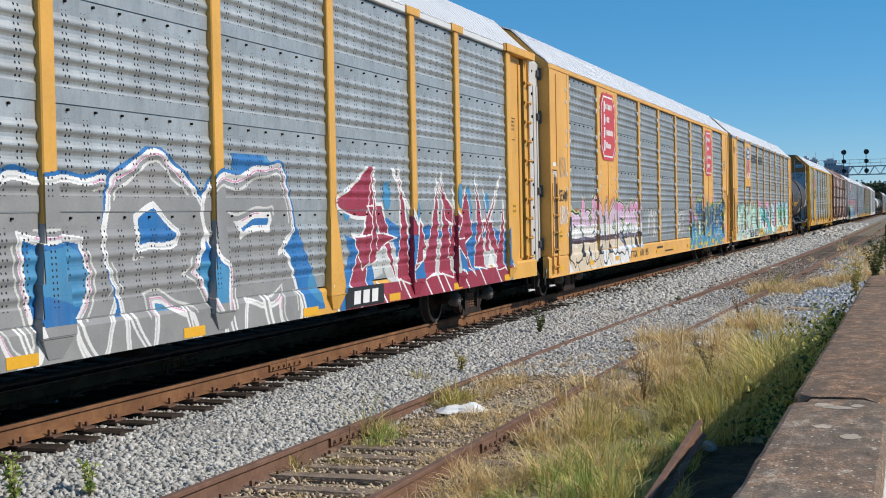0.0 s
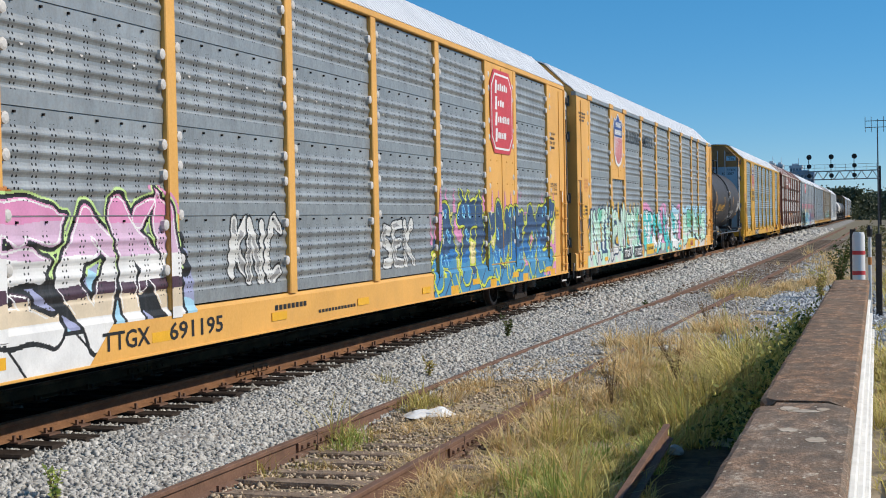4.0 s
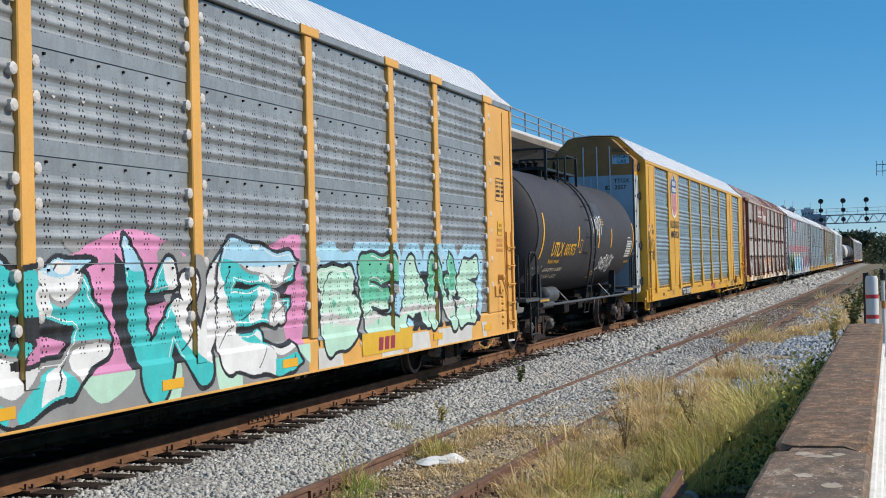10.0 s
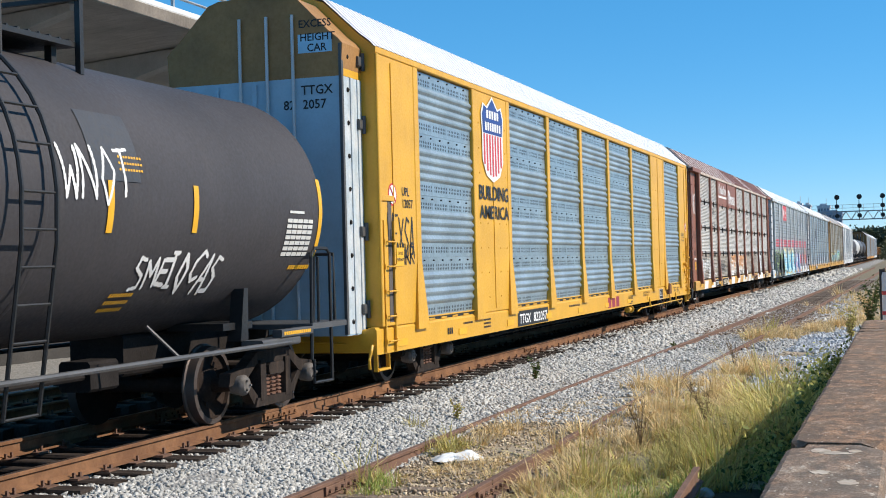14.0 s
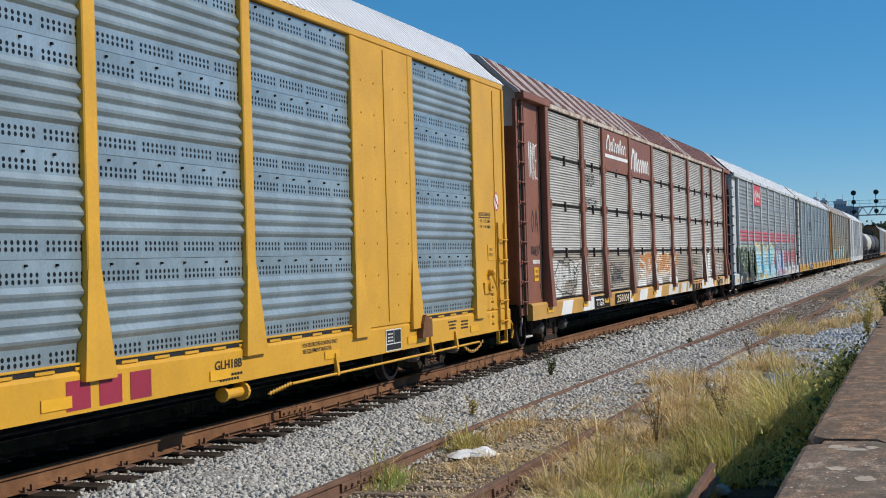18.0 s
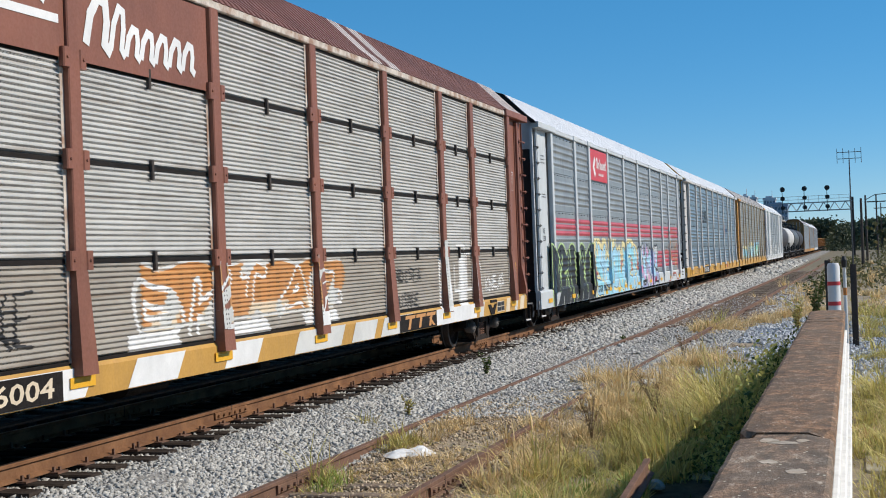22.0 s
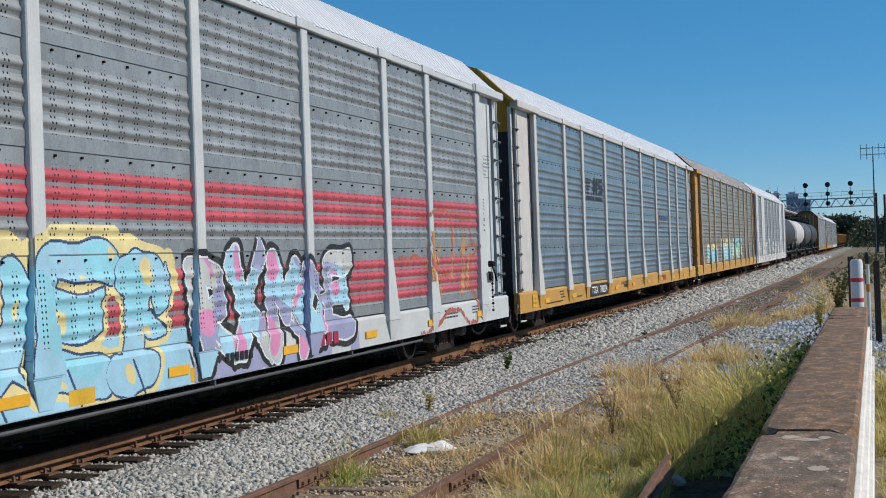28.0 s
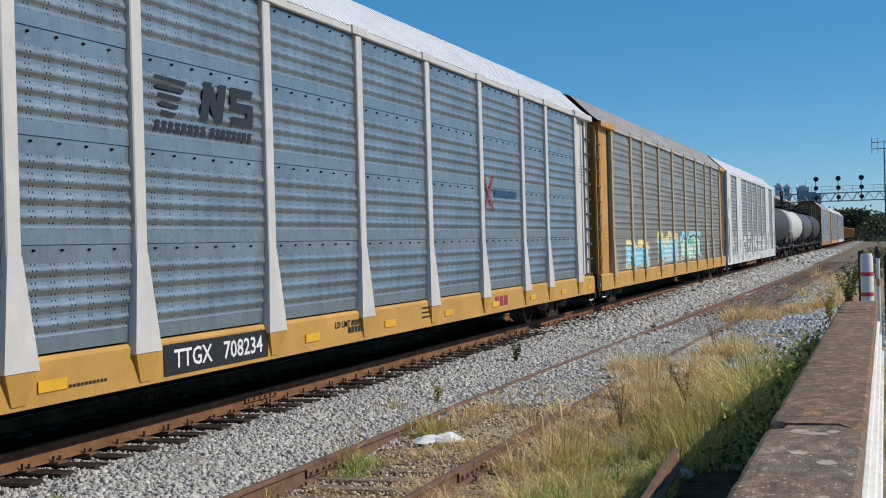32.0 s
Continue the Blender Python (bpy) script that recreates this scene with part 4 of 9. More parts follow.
def sheet(kind, width, material, red=0):
    key = (kind, round(width, 2), material, red)
    if key not in SHEETS:
        prof = RIDGE[kind]
        mb = MB()
        for (z, x), (z2, x2) in zip(prof, prof[1:]):
            mb.add([(x, 0, z), (x, width, z), (x2, width, z2), (x2, 0, z2)], [(0, 1, 2, 3)], 1 if red and z > (0.15 if red == 1 else 0.30) and max(x, x2) > 0.004 else 0)
        mb.add([(-0.02, 0, 0), (-0.02, width, 0), (prof[0][1], width, 0), (prof[0][1], 0, 0)], [(0, 1, 2, 3)])
        z, x = prof[-1]
        mb.add([(x, 0, z), (x, width, z), (-0.02, width, z), (-0.02, 0, z)], [(0, 1, 2, 3)])
        for q in np.arange(0.22, width, 0.42):
            mb.box(0.0, 0.022, q, q + 0.022, 0.862, 0.884, 2)
        SHEETS[key] = mb.mesh("panel", [material, "galv_red", "darksteel"])
    return SHEETS[key]


def make_trucks(radius):
    sides = []
    for s in (-1, 1):
        side = MB()
        sides.append(side)
        x0, x1 = s * 1.0, s * 1.14
        x0, x1 = min(x0, x1), max(x0, x1)
        side.prism([(-1.12, 0.46), (-1.08, 0.60), (-0.72, 0.64), (-0.42, 0.80), (0.42, 0.80), (0.72, 0.64), (1.08, 0.60), (1.12, 0.46), (0.70, 0.50), (0.45, 0.66), (-0.45, 0.66), (-0.70, 0.50)], "x", x0, x1)
        for k in (-1, 1):
            side.prism([(k * 0.70, 0.52), (k * 0.86, 0.58), (k * 0.50, 0.20), (k * 0.34, 0.24)], "x", x0 + 0.01, x1 - 0.01)
            side.prism([(k * 0.26, 0.24), (k * 0.40, 0.24), (k * 0.40, 0.70), (k * 0.26, 0.70)], "x", x0 + 0.015, x1 + 0.03)
        side.prism([(-0.52, 0.17), (0.52, 0.17), (0.46, 0.27), (-0.46, 0.27)], "x", x0 - 0.02, x1 + 0.02)
    bolster = MB()
    bolster.box(-1.18, 1.18, -0.2, 0.2, 0.52, 0.66, c=0.03)
    springs = []
    for s in (-1, 1):
        spring = MB()
        springs.append(spring)
        for k in (-0.15, 0.0, 0.15):
            for z in np.arange(0.285, 0.51, 0.045):
                spring.lathe([(-0.016, 0.045), (-0.008, 0.066), (0.008, 0.066), (0.016, 0.045)], "z", 8, (s * 1.09, k, z))
            spring.lathe([(0.27, 0.045), (0.52, 0.045)], "z", 8, (s * 1.09, k, 0))
    cap = MB()
    cap.lathe([(-0.10, 0.10), (0.02, 0.12), (0.05, 0.11), (0.075, 0.085), (0.08, 0.03)], "x", 14)
    for a in range(3):
        cap.lathe([(0.07, 0.016), (0.10, 0.014)], "x", 6, (0, 0.055 * math.cos(a * 2.09), 0.055 * math.sin(a * 2.09)))
    ws = MB()
    for s in (-1, 1):
        ws.lathe([(s * 0.68, radius + 0.028), (s * 0.705, radius + 0.03), (s * 0.715, radius + 0.004), (s * 0.815, radius - 0.003), (s * 0.82, radius - 0.06)], "x", 28, closed=False, mi=1)
        ws.lathe([(s * 0.82, radius - 0.06), (s * 0.78, radius - 0.075), (s * 0.755, radius * 0.5), (s * 0.80, 0.16), (s * 0.83, 0.12), (s * 0.83, 0.03)], "x", 28, closed=False)
        ws.lathe([(s * 0.68, radius + 0.028), (s * 0.69, radius * 0.6), (s * 0.67, 0.12), (s * 0.67, 0.08)], "x", 28, closed=False)
        for a in range(2):
            ws.box(s * 0.79, s * 0.80, -0.05, 0.05, 0.2 if a else -0.26, 0.26 if a else -0.2)
    ws.lathe([(-1.1, 0.065), (-0.8, 0.09), (0.8, 0.09), (1.1, 0.065)], "x", 12)
    return dict(bolster=bolster.mesh("bolster", ["truck"]), sides=[q.mesh("side_frame", ["truck"]) for q in sides], springs=[q.mesh("spring", ["spring"], True) for q in springs], cap=cap.mesh("bearing_cap", ["axle_cap"], True),
                wheels=ws.mesh("wheelset", ["wheel", "tread"], True), r=radius)


TRUCKS = {r: make_trucks(r) for r in (0.38, 0.44)}
ROLLING = []


def truck(parent, y, r, base=0.89, rolls=True):
    k = TRUCKS[r]
    ob = place("truck", k["bolster"], parent, (0, y, 0.44 - 0.46 + (r - 0.44)), "dusty rust-brown cast truck frame")
    for q in k["springs"]:
        place("spring_nest", q, ob)
    for q in k["sides"]:
        place("side_frame", q, ob)
    for s in (-base, base):
        w = place("wheelset", k["wheels"], ob, (0, s, 0.46))
        if rolls:
            ROLLING.append((w, (0, s, 0.46), r))
        place("bearing_cap", k["cap"], ob, (1.17, s, 0.46))
    return ob


def ladder(parent, y0, y1, x, z0, z1, step, material, stiles=True):
    if stiles:
        for y in (y0, y1):
            mb = MB()
            mb.box(x - 0.02, x + 0.015, y - 0.02, y + 0.02, z0, z1, c=0.004)
            part("ladder_stile", mb, [material], parent)
    mb = MB()
    mb.tube([(x, y0, 0), (x + 0.05, y0 + 0.02, 0), (x + 0.05, y1 - 0.02, 0), (x, y1, 0)], 0.012, 6)
    for y in (y0, y1):
        mb.box(x + 0.01, x + 0.03, y - 0.03, y + 0.03, -0.03, 0.03)
    me = mb.mesh("ladder_rung", [material])
    for z in np.arange(z0 + 0.15, z1, step):
        place("ladder_rung", me, parent, (0, 0, float(z)))


def stirrup(parent, y0, y1, strap, tread, z0=0.30, z1=0.62, x=1.44):
    """A hung step: two thin straps and a tread between their feet."""
    mb = MB()
    mb.box(x - 0.04, x + 0.045, y0 + 0.012, y1 - 0.012, z0 + 0.004, z0 + 0.036, c=0.008)
    ob = part("sill_step", mb, [tread], parent)
    for y in (y0, y1):
        mb = MB()
        mb.box(x - 0.03, x + 0.03, y - 0.011, y + 0.011, z0, z1, c=0.003)
        part("strap", mb, [strap], ob)


def couplers(parent, length):
    for y, s in ((0.0, 1), (length, -1)):
        mb = MB()
        a, b = sorted((y + s * 0.06, y + s * 0.95))
        mb.box(-0.09, 0.09, a, b, 0.74, 0.96, c=0.03)
        a, b = sorted((y - s * 0.02, y + s * 0.26))
        mb.box(-0.19, 0.14, a, b, 0.70, 1.0, c=0.05)
        mb.tube([(0.35, y + s * 0.75, 0.72), (0.36, y + s * 0.55, 0.55), (0.30, y + s * 0.3, 0.34), (0.2, y + s * 0.05, 0.36)], 0.028, 7, 1)
        part("coupler", mb, ["darksteel", "rubber"], parent, "dark steel coupler with a black air hose")


def autorack(cfg):
    root = tagged(new("autorack_car"), cfg["label"], "rail car", "cars of the freight train")
    body, sill, post_m = cfg["body"], cfg.get("sill", cfg["body"]), cfg.get("post", cfg["body"])
    kind, L = cfg.get("kind", "wide"), CAR_L
    flare, near, far = cfg.get("flare", False), cfg.get("near", "short"), cfg.get("far", "short")
    rprof = RIDGE[kind]
    rz, rx = np.array([p[0] for p in rprof]), np.array([p[1] for p in rprof])
    plates = cfg.get("plates", {})
    hw, zs, fw = 0.10, cfg.get("z_sill", Z_SILL), cfg.get("flare_w", 0.14)
    px = cfg.get("post_x", 1.512)
    out = 1.60 - px if px > 1.53 else 0.045

    def surf(y, z):
        dp = min(abs(y - p) for p in POSTS)
        low = max(0.0, (1.75 - z) / 0.95) if flare else 0.0
        if dp < hw + fw * low and z > 0.81:
            return px + 0.005 + out * low
        if z < 0.864:
            return 1.502
        if z < 0.912:
            return 1.503 - (z - 0.86) * 0.72
        if y < POSTS[0] or y > POSTS[-1]:
            return 1.502
        for k in plates:
            if POSTS[k] < y < POSTS[k + 1]:
                return 1.502
        return 1.452 + float(np.interp((z - Z_PANEL) % ROW_H, rz, rx))

    cuts = [p + s * w for p in POSTS for s in (-1, 1) for w in ((hw, hw + fw * 0.35, hw + fw * 0.7, hw + fw) if flare else (hw,))] + [POSTS[0], POSTS[-1]]
    # flat-car frame: side sills, floor and centre sill
    mb = MB()
    mb.prism([(1.38, zs), (1.50, zs), (1.50, 0.86), (1.47, 0.90), (1.38, 0.90)], "y", cfg.get("sill_in", 0.45), L - cfg.get("sill_in", 0.45))
    mb.prism([(-1.38, zs), (-1.50, zs), (-1.50, 0.86), (-1.47, 0.90), (-1.38, 0.90)], "y", 0.45, L - 0.45)
    part("side_sill", mb, [sill], root, cfg.get("sill_label", ""))
    if not flare:
        mb = MB()
        mb.box(1.501, 1.522, 0.50, L - 0.50, zs - 0.006, zs + 0.018, c=0.004)
        part("sill_flange", mb, [sill], root)
    mb = MB()
    mb.box(-1.38, 1.38, 0.6, L - 0.6, 0.83, 0.90)
    mb.box(-0.3, 0.3, 0.9, L - 0.9, 0.46, 0.83, c=0.03)
    for y in np.arange(2.6, L - 2, 2.9):
        mb.box(-1.37, 1.37, y, y + 0.12, 0.62, 0.83)
    part("underframe", mb, ["darksteel"], root)
    # brake gear under the floor
    mb = MB()
    mb.lathe([(-0.5, 0.05), (-0.46, 0.2), (0.46, 0.2), (0.5, 0.05)], "y", 14, (0.75, 12.2, 0.55))
    mb.box(0.6, 0.95, 15.0, 15.35, 0.4, 0.8, c=0.03)
    mb.tube([(1.2, 6.5, 0.44), (1.2, 22.0, 0.44)], 0.025, 6)
    part("brake_gear", mb, ["darksteel"], root)
    # inner decks keep the rack from being an open shell
    mb = MB()
    for z in (2.35, 3.75):
        mb.box(-1.28, 1.28, 1.0, L - 1.0, z, z + 0.05)
    part("inner_deck", mb, ["darksteel"], root)
    # posts
    for i, p in enumerate(POSTS):
        mb = MB()
        mb.box(1.40, px, p - hw, p + hw, 0.90 if not flare else 1.75, 4.62, c=0.012)
        if flare:
            zt, zb, w1 = 1.75, 0.80, hw + fw
            xb = px + out
            vs = [(1.40, p - hw, zt), (px, p - hw, zt), (px, p + hw, zt), (1.40, p + hw, zt), (1.40, p - w1, zb), (xb, p - w1, zb), (xb, p + w1, zb), (1.40, p + w1, zb)]
            mb.add(vs, [(3, 2, 1, 0), (4, 5, 6, 7), (0, 1, 5, 4), (1, 2, 6, 5), (2, 3, 7, 6), (3, 0, 4, 7)], 2)
            w2 = w1 - 0.02
            vs = [] if cfg.get("flat_foot") else [(1.42, p - w2, 0.795), (xb - 0.008, p - w2, 0.795), (xb - 0.008, p + w2, 0.795), (1.42, p + w2, 0.795), (1.42, p - 0.10, zs + 0.04), (1.512, p - 0.10, zs + 0.04), (1.512, p + 0.10, zs + 0.04), (1.42, p + 0.10, zs + 0.04)]
            if vs:
                mb.add(vs, [(3, 2, 1, 0), (4, 5, 6, 7), (0, 1, 5, 4), (1, 2, 6, 5), (2, 3, 7, 6), (3, 0, 4, 7)], 1)
        if cfg.get("tee", True):
            mb.box(1.50, 1.535, p - 0.27, p + 0.27, 4.622, 4.74, c=0.008)
        foot = cfg.get("feet", {}).get(i)
        part("post", mb, [post_m, foot or sill, foot or post_m], root)
        if cfg.get("bolts"):
            mb = MB()
            for z in (1.3, 1.75, 2.25, 2.55, 3.15, 3.45, 4.05, 4.3):
                for s in (-1, 1):
                    mb.lathe([(1.44, 0.055), (1.505, 0.055), (1.515, 0.03)], "x", 8, (0, p + s * 0.155, z + (0.1 if s > 0 else 0)))
            tagged(part("bolt_pad", mb, [cfg["bolts"]], root), kind="stuff")
    # side sheets, four to a bay
    for i in range(len(POSTS) - 1):
        a, b = POSTS[i] + hw, POSTS[i + 1] - hw
        if i in plates:
            mb = MB()
            zp = 0.90 if not cfg.get("half_plate") else Z_PANEL + 2 * ROW_H
            if zp > 1:
                for j in range(2):
                    place("panel", sheet(kind, b - a, cfg["panel"]), root, (1.452, a, Z_PANEL + j * ROW_H))
            mb.box(1.44, 1.50, a - 0.02, b + 0.02, zp, 4.62)
            mb.box(1.495, 1.512, (a + b) / 2 - 0.012, (a + b) / 2 + 0.012, zp + 0.05, 4.58)
            for y in (a + 0.12, a + 0.55, b - 0.55, b - 0.12):
                for z in np.arange(zp + 0.25, 4.5, 0.42):
                    mb.lathe([(1.498, 0.018), (1.512, 0.012)], "x", 6, (0, y, z))
            pl = part("sign_plate", mb, [body], root)
            if plates[i]:
                plates[i](pl, (a + b) / 2)
            continue
        for j in range(4):
            red = j + 1 if cfg.get("red") and j < 2 else 0
            place("panel", sheet(kind, b - a, cfg["low_panel"] if j < 1 and "low_panel" in cfg else cfg["panel"], red), root, (1.452, a, Z_PANEL + j * ROW_H))
        if kind == "fine":
            for j in range(5):
                z = Z_PANEL + j * ROW_H
                mb = MB()
                mb.box(1.462, 1.470, a, b, z - 0.026, z + 0.016)
                part("sheet_gap", mb, ["darksteel"], root)
                if 0 < j < 4:
                    mb = MB()
                    mb.box(1.468, 1.51, (a + b) / 2 - 0.022, (a + b) / 2 + 0.022, z - 0.12, z + 0.08, c=0.006)
                    part("sheet_clip", mb, ["dark_post"], root)
                    for s in (a - 0.02, b - 0.09):
                        mb = MB()
                        mb.box(1.49, 1.552, s, s + 0.11, z - 0.09, z + 0.09, c=0.012)
                        mb.lathe([(1.55, 0.02), (1.565, 0.012)], "x", 6, (0, s + 0.055, z))
                        part("clamp_pad", mb, ["brown"], root)
            for s in (a, b - 0.06):
                mb = MB()
                mb.box(1.462, 1.478, s, s + 0.06, Z_PANEL, Z_EAVE)
                part("edge_strip", mb, ["worn_edge"], root)
    if cfg.get("bolts"):
        mb = MB()
        for i in range(len(POSTS) - 1):
            if i in plates:
                continue
            for z in (cfg.get("spot_rows", (4.08, 3.30))):
                for y in np.arange(POSTS[i] + 0.45, POSTS[i + 1] - 0.3, 0.45):
                    mb.lathe([(1.44, 0.035), (1.47, 0.03)], "x", 7, (0, y, z))
        tagged(part("sealant_spot", mb, [cfg["bolts"]], root), kind="stuff")
    # the other side, plain
    mb = MB()
    for j in range(4):
        for (z, x), (z2, x2) in zip(rprof, rprof[1:]):
            zb = Z_PANEL + j * ROW_H
            mb.add([(-1.452 - x, 0.8, zb + z), (-1.452 - x, L - 0.8, zb + z), (-1.452 - x2, L - 0.8, zb + z2), (-1.452 - x2, 0.8, zb + z2)], [(0, 1, 2, 3)])
    for p in POSTS:
        mb.box(-1.54, -1.40, p - hw, p + hw, 0.90, 4.62, 1)
    part("far_side", mb, [cfg["panel"], post_m], root)
    # top chord and roof
    mb = MB()
    for s in (1, -1):
        x0, x1 = sorted((s * 1.40, s * 1.515))
        mb.box(x0, x1, 0.62, L - 0.62, 4.623, 4.72, c=0.012)
    part("top_chord", mb, [cfg.get("chord", post_m)], root)
    rooftop(root, cfg)
    ends(root, cfg, near, far)
    couplers(root, L)
    for y in (3.45, L - 3.45):
        truck(root, y, 0.38, rolls=cfg.get("rolls", True))
    for e in (0.30, L - 0.30):
        s = 1 if e < 1 else -1
        mb = MB()
        mb.tube([(1.40, e + s * 0.25, 0.66), (1.47, e + s * 0.05, 0.66), (1.48, e, 0.60), (1.47, e - s * 0.06, 0.48), (1.46, e - s * 0.02, 0.36)], 0.02, 7)
        mb.tube([(1.40, e + s * 0.25, 0.66), (0.25, e, 0.74)], 0.018, 6)
        part("uncoupling_lever", mb, ["yellow" if body == "yellow" else "grey_steel"], root)
        mb = MB()
        mb.box(-1.40, 1.40, *sorted((e + s * 0.16, e + s * 0.30)), 0.56, 0.88, c=0.02)
        part("end_sill", mb, [sill if body == "yellow" else "darksteel"], root)
    for s in (0.55, L - 1.0):
        stirrup(root, s, s + 0.45, "yellow" if body == "yellow" else "darksteel", "yellow" if body == "yellow" else "offwhite")
    return root, surf, cuts


def rooftop(root, cfg):
    L = CAR_L
    top = MB()
    prof = roof_profile(cfg.get("rise", 0.77))
    pitch = 0.17
    ylist = []
    y = 0.62
    while y < L - 0.7:
        ylist += [(y, 0.0), (y + 0.065, 0.0), (y + 0.075, 0.045), (y + 0.16, 0.045)]
        y += pitch
    ylist.append((L - 0.62, 0.0))
    vs = []
    for yy, h in ylist:
        for x, z in prof:
            vs.append((x * (1 + h / 3.0), yy, 4.72 + (z - 4.72) * (1 + h / 1.1)))
    n = len(prof)
    stripes = cfg.get("stripes")
    for i in range(len(ylist) - 1):
        mi = 0
        yy = ylist[i][0]
        if stripes and ((yy < 12.5 and int(yy / 0.51) % 2 == 0) or 18.2 < yy < 18.6 or 19.0 < yy < 19.4 or yy > 26.8):
            mi = 1
        top.add([vs[i * n + j] for j in range(n)] + [vs[(i + 1) * n + j] for j in range(n)], [(j, j + 1, n + j + 1, n + j) for j in range(n - 1)], mi)
    me = top.mesh("roof", [cfg.get("roof", "roof_white"), "roof_pink"])
    place("roof", me, root, label=cfg.get("roof_label", ""))


def end_box(root, cfg, ret, ROOF):
    """End doors that stand out past the body, with a side return, hinges, rivets and lock rods."""
    low, high, split = ret["mats"][0], ret["mats"][1], ret.get("split", 4.25)
    w, y0, y1 = 1.28, -0.03, 0.70
    top = [(x * 0.87, 4.68 + (z - 4.72) * 0.93) for x, z in ROOF]
    mb = MB()
    mb.prism([(w, 0.82), (w, split), (-w, split), (-w, 0.82)], "y", y0, y1)
    mb.prism([(w, split)] + [q for q in top if q[1] > split] + [(-w, split)], "y", y0, y1, 1)
    dr = part("end_door", mb, [low, high], root, cfg.get("end_label", ""))
    mb = MB()
    mb.prism([(1.495, 0.905)] + [(1.495, 4.70)] + [(x * 0.995, 4.70 + (z - 4.72) * 0.985) for x, z in ROOF[1:-1]] + [(-1.495, 4.70), (-1.495, 0.905)], "y", 0.635, 0.66)
    part("end_bulkhead", mb, [cfg["body"]], root)
    for x in (-0.18, 0.22, 0.60):
        rb = MB()
        rb.tube([(x, y0 - 0.03, 0.95), (x, y0 - 0.03, 5.1)], 0.022, 6)
        part("lock_rod", rb, ["lightgrey"], dr)
    for x in (-0.98, -0.55, 0.02):
        mb = MB()
        mb.box(x - 0.035, x + 0.035, y0 - 0.03, y0, 0.9, 4.2, c=0.008)
        part("door_rib", mb, [low], dr)
    for za, zb, q in ((0.84, split, ret.get("sheet", low)), (split + 0.004, 4.66, ret.get("sheet_top", high))):
        mb = MB()
        mb.box(w, w + 0.006, y0 + 0.055, y1 - 0.02, za, zb)
        part("return_sheet", mb, [q], dr)
    mb = MB()
    mb.box(w - 0.03, w + 0.012, y0 - 0.012, y0 + 0.05, 0.84, 4.68)
    part("corner_strip", mb, ["grey_steel" if ret.get("dark_edge") else low], dr)
    for y in (0.28, 0.52):
        mb = MB()
        mb.box(w + 0.0065, w + 0.022, y - 0.045, y + 0.045, 0.84, split, c=0.004)
        part("return_rib", mb, [ret.get("sheet", low)], dr)
    mb = MB()
    for z in np.arange(1.0, 4.6, 0.44):
        mb.lathe([(w, 0.035), (w + 0.02, 0.03), (w + 0.03, 0.012)], "x", 8, (0, 0.16, z))
    tagged(part("bolt", mb, ["darksteel"], dr), kind="stuff")
    for z in (1.15, 2.2, 3.65, 4.5):
        mb = MB()
        mb.box(w, w + 0.05, 0.46, 0.70, z - 0.07, z + 0.07, c=0.015)
        mb.lathe([(-0.12, 0.03), (0.12, 0.03)], "z", 8, (w + 0.05, 0.60, z))
        part("hinge", mb, ["grey_steel"], dr)
    t = MB()
    if ret.get("front"):
        yy = y0 - 0.006
        def on_end(body_, x, z, h):
            for q in TEXT[body_]:
                s = h / 0.7
                t.add([(x + p[0] * s, yy, z + p[1] * s) for p in q], [tuple(range(len(q)))], 1)
        t.add([(0.67, yy + 0.003, 4.58), (1.16, yy + 0.003, 4.58), (1.16, yy + 0.003, 4.83), (0.67, yy + 0.003, 4.83)], [(0, 1, 2, 3)], 0)
        for body_, x, z, h in (("EXCESS", 0.68, 4.92, 0.10), ("HEIGHT", 0.70, 4.74, 0.10), ("CAR", 0.80, 4.60, 0.10), ("TTGX", 0.70, 4.03, 0.12), ("82", 0.44, 3.84, 0.12), ("2057", 0.72, 3.84, 0.12)):
            on_end(body_, x, z, h)
    for body_, y, z, h, width in ret.get("side", ()):
        words(t, body_, w + 0.027, y, z, h, width, 1)
    if t.f:
        part("lettering", t, ["paint_lb", "paint_k"], dr)


